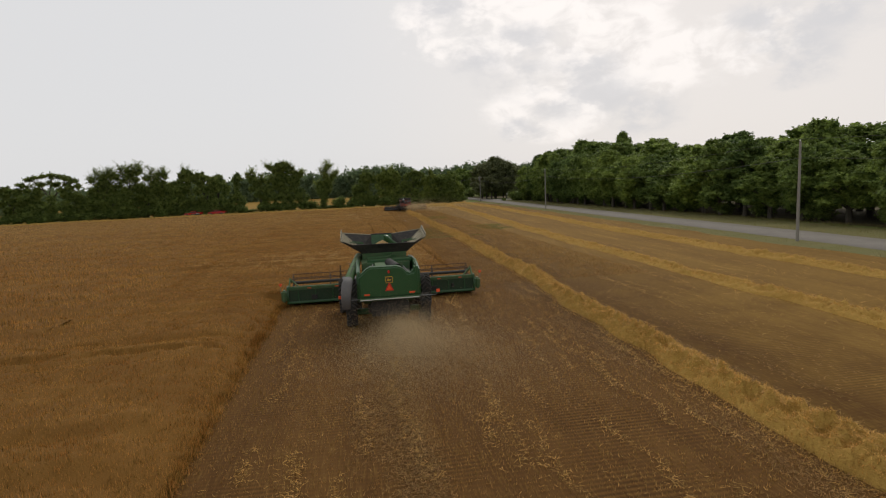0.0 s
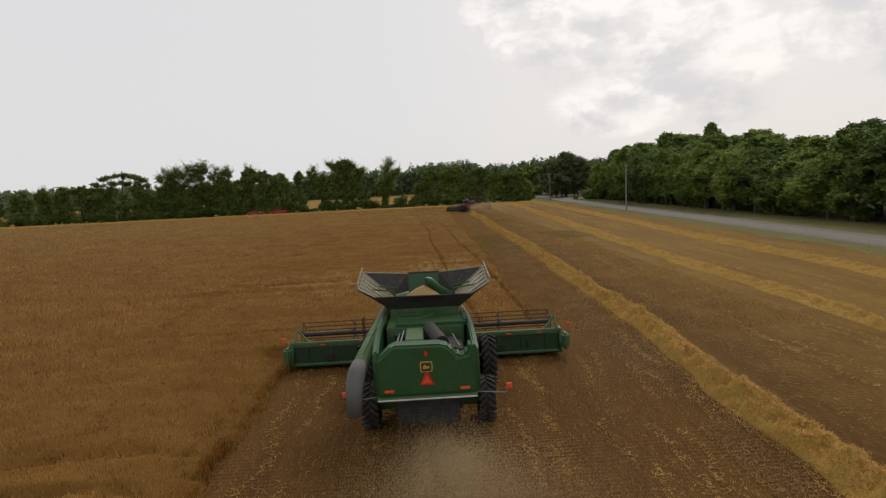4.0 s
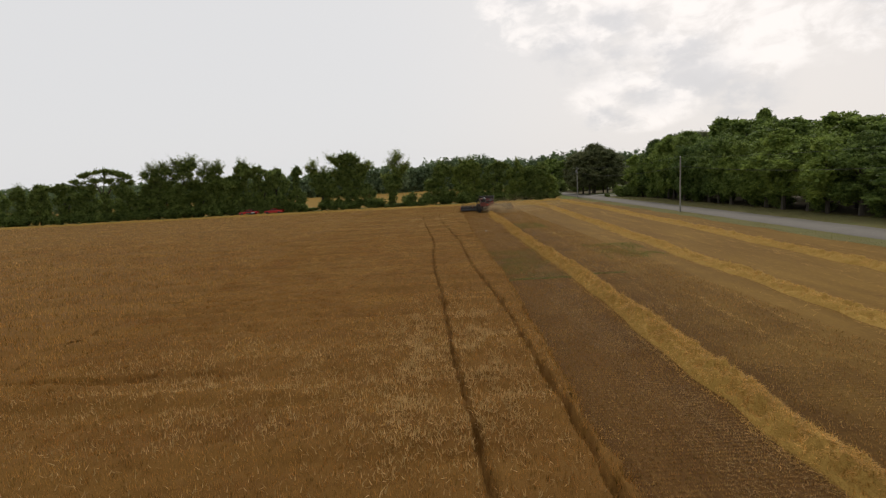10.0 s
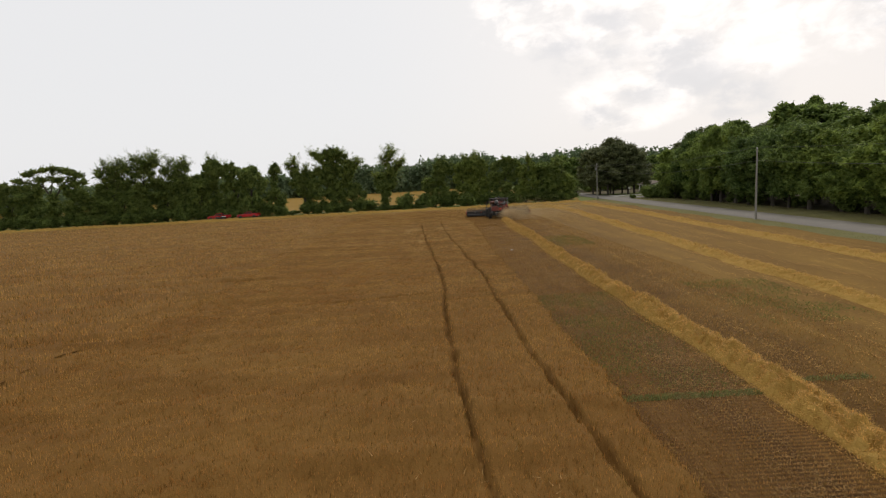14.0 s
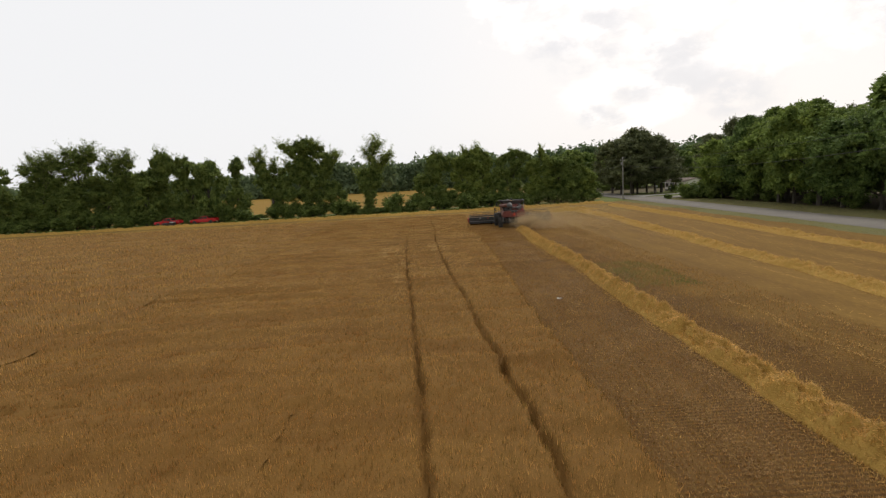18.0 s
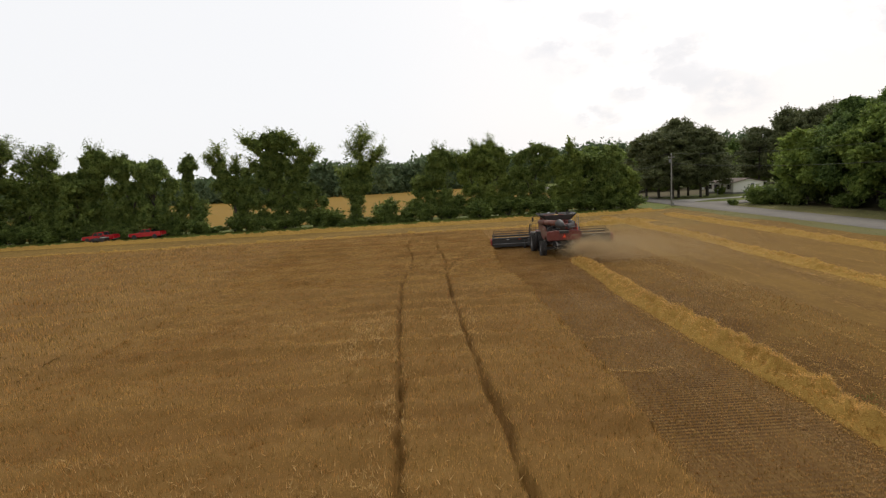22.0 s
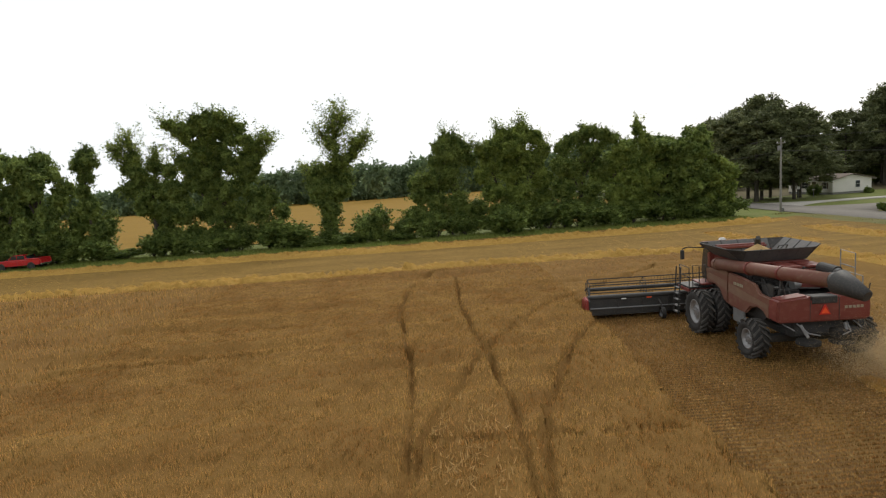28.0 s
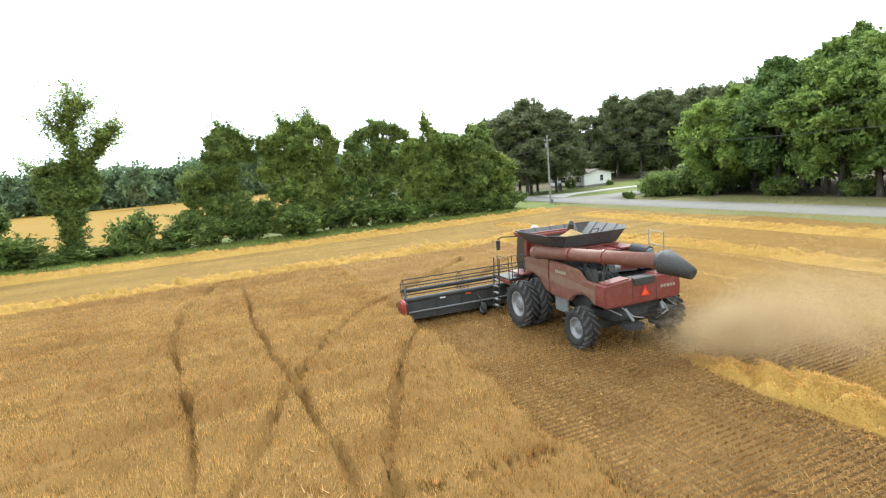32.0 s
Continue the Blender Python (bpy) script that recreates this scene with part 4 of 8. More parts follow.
def crown(blobs, count, leaf, seed, core=0.72, up=0.6, ragged=1.0):
    """Leaves in many small sprays over the shells of blobs (x, y, z, rx, ry, rz), thinned out by gaps and ragged outwards."""
    rng = np.random.RandomState(seed)
    B = np.array(blobs, float)
    # every lobe breaks up into smaller lobes over its shell
    A, k = B, 5
    d = unit_dirs(len(B) * k, rng)
    whole = np.repeat(B, k, 0)
    small = np.concatenate([whole[:, :3] + d * whole[:, 3:] * (0.75 + 0.38 * rng.rand(len(d)))[:, None], whole[:, 3:] * (0.24 + 0.26 * rng.rand(len(d)))[:, None]], 1)
    B = np.concatenate([B * np.array([1, 1, 1, 0.9, 0.9, 0.9]), small])
    share = (B[:, 3] * B[:, 5]) ** 0.9
    share /= share.sum()
    m = max(len(B) * 4, count // 34)
    pick = rng.choice(len(B), m, p=share)
    d = unit_dirs(m, rng)
    d[:, 2] = np.where(rng.rand(m) < 0.35, np.abs(d[:, 2]), d[:, 2])
    tuft = B[pick, :3] + d * B[pick, 3:] * (0.6 + 0.5 * rng.rand(m) ** 0.8)[:, None]
    size = B[pick, 3:].mean(1) ** 0.6 * (0.18 + 0.3 * rng.rand(m)) * ragged
    # every tuft is a spray that points outwards and a little upwards
    along = d + np.array([0, 0, 0.4]) + rng.randn(m, 3) * 0.4
    along /= np.linalg.norm(along, axis=1)[:, None]
    over = int(count * 1.5)
    which = rng.randint(0, m, over)
    e = unit_dirs(over, rng)
    reach = rng.rand(over) ** 0.6
    far_out = (rng.rand(over) * 2 - 0.6) * np.where(rng.rand(over) < 0.2, 1.6, 1.0)
    taper = np.clip(0.9 - 0.42 * np.maximum(far_out, 0), 0.16, 1.0)
    p = tuft[which] + (e * (reach * taper)[:, None] * 0.85 + along[which] * far_out[:, None]) * size[which][:, None]
    # half of the leaves fill the lobes loosely
    loose = rng.rand(over) < 0.5
    lobe = rng.choice(len(B), over, p=share)
    out = 0.5 + 0.42 * rng.rand(over) + 0.16 * np.abs(rng.randn(over))
    e[:, 2] = np.where(loose & (rng.rand(over) < 0.6), np.abs(e[:, 2]), e[:, 2])
    p = np.where(loose[:, None], B[lobe, :3] + e * B[lobe, 3:] * out[:, None], p)
    # the gaps between the boughs
    clump = 0.6 * soft3(p, 1.5, seed + 1) + 0.4 * soft3(p, 0.6, seed + 2) + rng.rand(over) * 0.22
    order = np.argsort(-(clump + 0.1 * (~loose)))[:count]
    p, e, which = p[order], e[order], which[order]
    nor = e * 0.9 + d[which] * 0.6 + rng.randn(len(p), 3) * 0.4 + np.array([0, 0, up])
    nor /= np.linalg.norm(nor, axis=1)[:, None]
    v, f = leaf_tris(p, nor, leaf, rng)
    if core:
        # dim inner foliage, so that the sky shows only through real gaps
        m = max(300, int(count * 0.45))
        inner = A[:, 3] * A[:, 5]
        pick = rng.choice(len(A), m, p=inner / inner.sum())
        q = A[pick, :3] + unit_dirs(m, rng) * (0.1 + 0.74 * rng.rand(m))[:, None] * A[pick, 3:] * core / 0.72
        v, f = join((v, f), leaf_tris(q, unit_dirs(m, rng), leaf * 2.2, rng))
    return v, f


def sprays(lines, low, n, length, seed, rise=0.7, leaf=0.19, per=46):
    """Thin twigs out of the upper limbs, each set with small leaves; the twigs as limbs, the leaves as a mesh."""
    rng = np.random.RandomState(seed)
    starts, ways = [], []
    for pts, r0, r1 in lines:
        for a, b in zip(pts, pts[1:]):
            a, b = np.array(a, float), np.array(b, float)
            for t in np.arange(0.1, 1.0, 0.12):
                if (a + (b - a) * t)[2] > low:
                    starts.append(a + (b - a) * t)
                    ways.append((b - a) / np.linalg.norm(b - a))
    pick = rng.randint(0, len(starts), n)
    p0, w = np.array(starts)[pick], np.array(ways)[pick]
    d = unit_dirs(n, rng) * np.array([1, 0.8, 0.6]) + np.array([0, 0, rise]) + w * 0.5
    d /= np.linalg.norm(d, axis=1)[:, None]
    ln = length * (0.45 + 0.75 * rng.rand(n))
    p1 = p0 + d * (ln * 0.55)[:, None]
    p2 = p0 + d * ln[:, None] + rng.randn(n, 3) * 0.12 * ln[:, None]
    twigs = [([tuple(a), tuple(b), tuple(c)], 0.028, 0.008) for a, b, c in zip(p0, p1, p2)]
    k = rng.randint(0, n, n * per)
    t = 0.25 + 0.8 * rng.rand(n * per)
    at = np.where((t < 0.55)[:, None], p0[k] + (p1 - p0)[k] * (t / 0.55)[:, None], p1[k] + (p2 - p1)[k] * ((t - 0.55) / 0.45)[:, None])
    at = at + rng.randn(n * per, 3) * (0.14 * ln[k] * (1.2 - 0.6 * t))[:, None]
    return twigs, leaf_tris(at, unit_dirs(n * per, rng) * 0.8 + np.array([0, 0, 0.6]), leaf, rng)


def limbs(lines, sides=7):
    bm = bmesh.new()
    for pts, r0, r1 in lines:
        n = len(pts)
        tube(pts, [r0 + (r1 - r0) * i / (n - 1) for i in range(n)], sides, True, bm)
    return bm


def tree(name, where, label, lines, blobs, count, leaf, seed, material, group="", core=0.72, up=0.6, twigs=()):
    """twigs: how low, how many and how long the leafy twigs out of the limbs are, how much they rise, and their leaves' material."""
    e = thing(name, where, label, "tree", group)
    wood, v, f = list(lines), None, None
    if twigs:
        low, n, length, rise, twig_leaf = twigs
        more, (v, f) = sprays(lines, low, n, length, seed + 5, rise)
        wood += more
    part("trunk", limbs(wood, 6), M["bark"], e)
    part("crown", mesh_of("crown", *crown(blobs, count, leaf, seed, core, up)), material, e)
    if twigs:
        part("twig_leaves", mesh_of("twig_leaves", v, f), M[twig_leaf], e, "thin airy sprays of light leaves")
    return e


def broadleaf(name, where, h, spread, seed, material, label, group="", low=0.12, count=5200, leaf=0.42):
    """A common field tree: a short trunk, rising limbs, and a crown of lobes."""
    r = random.Random(seed)
    lines = [([(0, 0, -0.2), (0.1, 0, h * 0.2), (0.15, 0.1, h * 0.45), (0, 0.1, h * 0.85)], h * 0.024, h * 0.006)]
    blobs = []
    lean = r.uniform(-0.12, 0.12) * spread
    for k in range(25):
        a = k * 2.4 + r.uniform(-0.5, 0.5)
        f = (k + 0.5) / 25
        z = h * (low + 0.08 + (0.80 - low) * f)
        rad = spread * (0.62 + 0.4 * min(1, f / 0.45) - 0.55 * max(0, f - 0.5) / 0.5) * r.uniform(0.45, 1.08)
        x, y = math.cos(a) * rad * 0.85 + lean * f, math.sin(a) * rad * 0.85
        size = spread * r.uniform(0.24, 0.46)
        blobs.append((x, y, z, size, size, size * r.uniform(0.6, 1.0)))
        if k % 2:
            lines.append(([(0.1, 0.05, z * 0.55), (x * 0.5, y * 0.5, z * 0.8), (x, y, z)], h * 0.009, h * 0.003))
    for k in range(5):
        size = spread * r.uniform(0.16, 0.28)
        blobs.append((lean + spread * r.uniform(-0.42, 0.42), spread * r.uniform(-0.3, 0.3), h * r.uniform(0.84, 0.93), size, size, h * r.uniform(0.05, 0.085)))
    return tree(name, where, label, lines, blobs, count, leaf, seed, material, group)


def pine(name, where, h, seed, label, group="", count=19000):
    """A loblolly pine: a long bare trunk and a domed crown of flat needle clouds with gaps between them."""
    r = random.Random(seed)
    lines = [([(0, 0, -0.2), (0.1, 0, h * 0.4), (0, 0.1, h * 0.93)], h * 0.017, h * 0.006)]
    blobs = []
    for k in range(34):
        f = k / 33
        z = h * (0.2 + 0.76 * f)
        rad = h * 0.26 * math.cos(max(0.0, f - 0.3) / 0.7 * 1.35) ** 0.6 * (0.62 + 0.38 * min(1, f / 0.3)) * r.uniform(0.5, 1.05)
        a = k * 2.4 + r.uniform(-0.3, 0.3)
        x, y = math.cos(a) * rad, math.sin(a) * rad
        w = h * r.uniform(0.075, 0.115)
        blobs.append((x, y, z, w, w, w * 0.7))
        lines.append(([(0, 0, z * 0.93), (x * 0.6, y * 0.6, z * 0.97), (x, y, z)], h * 0.006, h * 0.002))
    return tree(name, where, label, lines, blobs, count, 0.24, seed, M["needle"], group, 0.6, 0.7)


HEDGE = "hedge trees"
VINE = "tall tree smothered in dark green vines"


def in_place(base_x, lines, blobs):
    """Limbs [((x, z), ...), r0, r1] and lobes (x, z, rx, rz) given along the hedge, turned into a tree's own measures."""
    own = [([(x - base_x, 0.25 * math.sin(i * 2.3 + x), z) for i, (x, z) in enumerate(pts)], r0, r1) for pts, r0, r1 in lines]
    return own, [(x - base_x, 0.5 * math.sin(i * 1.9), z, rx, min(1.0, rx * 0.8 + 0.1) * (1 if rx < 1.2 else rx * 0.85), rz) for i, (x, z, rx, rz) in enumerate(blobs)]


def hedge_tree(base_x, y, label, lines, blobs, count, seed, material, leaf=0.19, name="vine_clad_tree", twigs=()):
    own, lobes = in_place(base_x, lines, blobs)
    # vines climb along the thick limbs
    for pts, r0, r1 in own:
        for i, (p, q) in enumerate(zip(pts, pts[1:])):
            r = r0 + (r1 - r0) * (i + 0.5) / (len(pts) - 1)
            if r0 > (0.15 if material == "leaf_vine" else 0.3):
                for t in (0.2, 0.5, 0.8):
                    m = Vector(p).lerp(Vector(q), t)
                    lobes.append((m.x, m.y, m.z, 0.2 + 1.1 * r, 0.2 + 1.1 * r, 0.35 + 1.1 * r))
    return tree(name, (base_x, y, 0), label, own, lobes, count, leaf, seed, M[material], HEDGE, twigs=twigs)


# the forked tree with a thin top, open fields showing on both sides of it
fork = hedge_tree(-12.8, 206.5, "forked half-dead tree wrapped in green vines", [
    (((-12.8, -0.2), (-12.5, 3), (-12.0, 6), (-11.2, 8.8), (-10.9, 10.6), (-11.1, 13.2), (-10.9, 16.8)), 0.42, 0.05),
    (((-11.3, 8.2), (-10.1, 10.2), (-9.0, 11.1), (-8.6, 13.2)), 0.3, 0.07), (((-9.0, 11.1), (-8.0, 12.0), (-7.4, 13.2)), 0.12, 0.03),
    (((-10.9, 11.0), (-12.0, 12.8), (-12.7, 14.4)), 0.12, 0.03), (((-11.1, 13.2), (-10.2, 14.8), (-9.8, 15.8)), 0.08, 0.02), (((-12.2, 5.0), (-13.6, 7.4), (-14.6, 9.4)), 0.12, 0.03)],
    [(-12.9, 0.9, 1.5, 1.1), (-12.6, 2.6, 1.3, 1.4), (-12.3, 4.4, 1.5, 1.5), (-13.4, 6.6, 1.7, 1.5), (-13.9, 8.4, 1.4, 1.4), (-11.9, 7.0, 1.6, 1.6), (-10.3, 6.8, 1.2, 1.2), (-12.4, 9.2, 1.3, 1.2), (-10.2, 8.3, 1.0, 1.0),
     (-11.0, 10.2, 0.6, 1.0), (-9.9, 10.2, 0.55, 0.55), (-8.8, 11.4, 0.5, 0.6)],
    40600, 101, "leaf_vine", 0.155, twigs=(8.2, 300, 2.4, 0.35, "leaf_light"))
# the broad one, its crown leaning out over its neighbours
broad = hedge_tree(-26.0, 206.5, "broad leaning tree smothered in dark green vines", [
    (((-26.0, -0.2), (-26.2, 4), (-26.4, 8), (-26.8, 11.5), (-26.9, 14), (-26.2, 17)), 0.55, 0.1),
    (((-26.8, 10.6), (-28.6, 13.2), (-30.3, 14.8), (-31.8, 16.6)), 0.32, 0.06), (((-26.9, 13.0), (-25.4, 15.0), (-24.0, 16.2)), 0.16, 0.04),
    (((-25.8, 6), (-23.4, 9.4), (-22.6, 12.2)), 0.28, 0.1), (((-23.0, 10), (-21.6, 12.0), (-20.4, 14.0)), 0.1, 0.03), (((-22.6, 11), (-20.6, 12.2), (-19.4, 13.4)), 0.08, 0.02),
    (((-27.5, 6), (-29.6, 9.6), (-30.6, 12.6)), 0.16, 0.04), (((-25.4, 4), (-21.6, 6.2), (-19.2, 7.0)), 0.18, 0.05)],
    [(-31.4, 16.4, 0.9, 0.75), (-30.2, 15.9, 1.1, 0.85), (-29.0, 15.3, 1.1, 0.95), (-28.0, 16.6, 1.1, 0.9), (-27.6, 14.2, 1.2, 1.1), (-26.5, 17.0, 1.15, 0.95), (-26.3, 15.6, 1.5, 1.2), (-28.2, 15.6, 1.2, 1.0), (-25.0, 14.8, 1.2, 0.9), (-25.0, 16.9, 0.95, 0.75), (-24.4, 15.6, 1.1, 0.95), (-23.0, 15.4, 1.0, 0.85),
     (-23.9, 13.9, 1.1, 0.9), (-22.4, 13.9, 1.0, 0.9), (-25.6, 13.1, 1.1, 1.0), (-27.2, 12.3, 1.3, 1.1), (-21.4, 13.2, 0.9, 0.9), (-20.7, 12.2, 0.7, 0.9), (-22.0, 11.9, 0.9, 1.0), (-24.6, 12.0, 0.9, 0.9), (-28.4, 13.4, 1.0, 0.9), (-26.7, 10.6, 1.2, 1.1), (-22.7, 11.4, 0.75, 1.3), (-22.8, 9.4, 1.0, 1.0), (-25.8, 11.6, 1.7, 1.5), (-24.0, 10.6, 1.5, 1.4), (-28.4, 11.4, 1.5, 1.4), (-22.4, 9.8, 1.5, 1.5), (-27.2, 9.8, 1.7, 1.4), (-21.4, 11.0, 1.0, 1.2),
     (-30.6, 11.6, 1.1, 1.2), (-32.3, 10.6, 1.2, 1.2), (-31.6, 8.2, 1.8, 1.6), (-29.2, 9.2, 1.6, 1.6), (-27.0, 8.2, 1.9, 1.7), (-24.6, 7.8, 1.8, 1.5), (-22.0, 7.2, 1.5, 1.2), (-20.2, 6.6, 1.5, 1.2), (-18.6, 4.6, 1.3, 1.3), (-21.4, 4.8, 1.9, 1.6),
     (-24.4, 5.0, 2.0, 1.8), (-27.6, 5.2, 2.1, 1.9), (-30.8, 5.2, 2.0, 1.8), (-33.0, 5.6, 1.4, 1.6), (-32.6, 2.4, 1.5, 1.6), (-29.6, 2.2, 1.9, 1.8), (-26.6, 2.0, 1.9, 1.7), (-23.6, 2.0, 1.9, 1.7), (-20.8, 2.0, 1.6, 1.5), (-18.6, 1.8, 1.2, 1.3)],
    127600, 102, "leaf_vine", 0.155, twigs=(9.0, 420, 2.2, 0.4, "leaf_light"))
left_fork = hedge_tree(-34.4, 207, "top-heavy tree hung with vines, its base bare", [
    (((-34.4, -0.2), (-34.8, 4), (-36.0, 8.6), (-36.8, 12), (-37.0, 15)), 0.4, 0.05), (((-35.2, 6.4), (-34.2, 10), (-33.9, 13.4)), 0.18, 0.04), (((-36.4, 10), (-37.8, 12), (-38.6, 13.6)), 0.1, 0.03)],
    [(-36.8, 12.6, 1.0, 1.0), (-37.8, 11.2, 1.0, 0.9), (-36.2, 10.6, 1.4, 1.2), (-37.2, 8.8, 1.4, 1.2), (-35.2, 8.6, 1.6, 1.5), (-34.2, 11.4, 1.0, 1.2), (-35.6, 6.4, 1.7, 1.5), (-34.0, 5.0, 1.5, 1.7), (-34.2, 2.4, 1.3, 1.6), (-33.2, 8.2, 1.3, 1.5)],
    26100, 104, "leaf_vine", 0.155, twigs=(7.5, 200, 2.1, 0.5, "leaf_light"))
column = hedge_tree(-42.4, 206.5, "columnar dead tree wrapped in vines", [(((-42.4, -0.2), (-42.6, 5), (-42.9, 9.6), (-42.4, 13.6)), 0.4, 0.1)],
    [(-42.0, 1.6, 1.9, 1.7), (-41.6, 4.2, 1.9, 1.9), (-42.6, 6.6, 1.7, 1.7), (-43.0, 8.8, 1.0, 1.2), (-42.9, 10.6, 1.2, 1.1), (-43.4, 12.2, 1.1, 1.0), (-41.8, 12.4, 1.2, 1.0), (-42.6, 13.5, 1.2, 0.8), (-44.4, 5.0, 1.5, 1.9), (-44.6, 2.2, 1.6, 1.8)], 26100, 103, "leaf_vine", 0.155, twigs=(8.5, 60, 1.5, 0.7, "leaf_vine"))
# the mixed clump from the gap to the road
leaning = hedge_tree(4.5, 207, "leaning dark green hedge tree with a round head", [
    (((4.7, -0.2), (4.5, 4.0), (3.7, 6.6), (3.1, 8.8), (3.4, 12.4)), 0.4, 0.07), (((4.4, 3.0), (2.0, 5.4), (-0.4, 6.6)), 0.18, 0.05), (((3.4, 8.0), (5.0, 9.6), (5.8, 10.4)), 0.14, 0.04)],
    [(3.6, 12.0, 1.7, 1.2), (2.2, 11.2, 1.4, 1.2), (5.0, 11.0, 1.4, 1.1), (3.4, 10.2, 1.9, 1.2), (1.6, 9.6, 1.2, 1.0), (5.7, 9.6, 1.0, 0.9), (0.6, 7.4, 1.6, 1.2), (-1.2, 6.8, 1.3, 1.1), (-0.6, 5.2, 1.7, 1.2), (1.4, 4.6, 1.6, 1.3), (-1.2, 2.8, 1.9, 1.7), (1.6, 2.2, 2.0, 1.8), (4.4, 2.0, 1.8, 1.7), (6.4, 2.8, 1.7, 1.8), (2.2, 6.6, 1.3, 1.2), (4.0, 4.2, 1.8, 1.4), (3.2, 8.4, 1.5, 1.0)],
    49300, 111, "leaf", 0.155, "hedge_tree", twigs=(5.5, 220, 2.2, 0.8, "leaf"))
willowy = hedge_tree(11.6, 207.5, "full light green hedge tree in summer leaf", [
    (((11.4, -0.2), (11.6, 3.5), (12.0, 8), (12.6, 13)), 0.36, 0.05), (((11.5, 2.0), (9.4, 6.0), (8.2, 10.0)), 0.2, 0.04), (((11.7, 3.0), (14.0, 7.0), (15.4, 10.2)), 0.2, 0.04), (((11.8, 6), (10.4, 10), (10.2, 12.4)), 0.12, 0.03)],
    [(12.6, 12.4, 1.5, 1.2), (10.6, 12.2, 1.4, 1.1), (14.4, 11.9, 1.4, 1.1), (8.8, 11.0, 1.4, 1.1), (15.8, 10.2, 1.1, 1.2), (7.4, 10.4, 0.8, 1.0), (11.6, 10.4, 1.9, 1.4), (14.2, 9.0, 1.9, 1.5), (9.2, 8.8, 1.9, 1.5), (7.4, 7.4, 1.3, 1.3), (11.8, 7.4, 2.0, 1.6), (15.4, 6.6, 1.7, 1.6), (8.8, 5.2, 1.8, 1.5), (12.2, 4.6, 2.0, 1.6), (15.4, 3.8, 1.8, 1.7), (9.2, 2.2, 1.9, 1.7), (12.6, 1.9, 2.0, 1.7), (16.0, 1.6, 1.6, 1.5)],
    66700, 112, "leaf_light", 0.155, "hedge_tree", twigs=(6.0, 300, 2.6, 1.2, "leaf_light"))
forked_dark = hedge_tree(20.6, 207, "dark green hedge tree with visible forked limbs", [
    (((20.4, -0.2), (20.2, 4), (20.8, 8), (21.4, 12)), 0.34, 0.06), (((20.3, 4), (18.6, 8), (18.0, 10)), 0.18, 0.04), (((20.6, 6), (22.6, 9.4), (24.2, 11)), 0.16, 0.04)],
    [(21.4, 12.1, 1.2, 0.9), (20.0, 11.4, 1.2, 0.9), (23.0, 11.7, 1.2, 0.8), (24.5, 11.0, 1.0, 0.8), (18.2, 10.2, 1.3, 1.1), (21.6, 9.8, 1.6, 1.1), (17.4, 8.0, 1.4, 1.3), (19.4, 7.4, 1.5, 1.4), (22.6, 7.4, 1.5, 1.4), (18.0, 5.0, 1.8, 1.6), (21.4, 4.6, 1.8, 1.6), (18.8, 2.2, 1.9, 1.7), (22.2, 2.0, 1.8, 1.7)],
    49300, 113, "leaf", 0.155, "hedge_tree", twigs=(7.0, 110, 1.7, 0.5, "leaf"))
vine_mound = hedge_tree(26.0, 206, "hedge tree draped in light green vines", [
    (((26.2, -0.2), (26.0, 4), (26.4, 8), (27.5, 12.4)), 0.34, 0.06), (((26.0, 6), (25.4, 8.4), (25.4, 9.6)), 0.2, 0.05)],
    [(25.6, 9.4, 1.5, 1.2), (25.2, 8.0, 1.7, 1.1), (25.8, 5.9, 1.6, 1.1), (26.2, 4.2, 1.5, 1.4), (24.4, 3.8, 1.4, 1.5), (27.6, 11.9, 0.7, 0.9), (28.2, 10.6, 1.1, 0.9), (29.3, 9.4, 1.1, 1.0), (28.4, 7.8, 1.5, 1.4), (28.8, 5.2, 1.5, 1.5), (25.2, 1.8, 1.7, 1.6), (28.2, 2.2, 1.8, 1.7)],
    43500, 114, "leaf_light", 0.155, "hedge_tree", twigs=(7.5, 60, 1.5, 0.6, "leaf_light"))
right_d = broadleaf("hedge_tree", (31.8, 208.5, 0), 11.6, 4.2, 114, M["leaf_vine"], "hedge tree hung with green vines", HEDGE, 0.02, 21000, 0.2)
right_e = broadleaf("hedge_tree", (34.6, 206.5, 0), 12.2, 3.6, 115, M["leaf"], "dark green hedge tree with low branches", HEDGE, 0.02, 19000, 0.2)
right_f = broadleaf("hedge_tree", (37.4, 206.5, 0), 8.2, 3.2, 116, M["leaf_light"], "full light green hedge tree in summer leaf", HEDGE, 0.0, 15000, 0.2)
# hedge trees further west
for k, (x, h, w, src) in enumerate(((-49.4, 14.8, 1.0, 2), (-54.2, 15.2, 1.05, 1), (-59.0, 17.0, 1.15, 0), (-63.0, 12.8, 1.0, 3), (-68.5, 13.0, 0.95, 2), (-74.5, 11.8, 1.0, 1), (-80.5, 11.6, 1.0, 3), (-86.0, 12.2, 1.0, 1), (-91.5, 11.6, 1.0, 3), (-97.0, 10.2, 1.0, 0), (-111.5, 10.6, 1.05, 2), (-118.0, 13.0, 1.0, 1), (-125.0, 13.4, 1.0, 3), (-133.0, 12.8, 1.0, 0), (-141.0, 12.6, 1.0, 2), (-150.0, 12.6, 1.0, 1))):
    base = (leaning, forked_dark, right_d, right_e)[src]
    hh = (13.4, 13.0, 11.6, 12.2)[src]
    c = copy_thing(base, pose(x, 206.5 + (k % 3) * 1.2, 0, 0, 0, (0, 175, 20, 190)[k % 4]))
    c.scale = (w, w, h / hh)
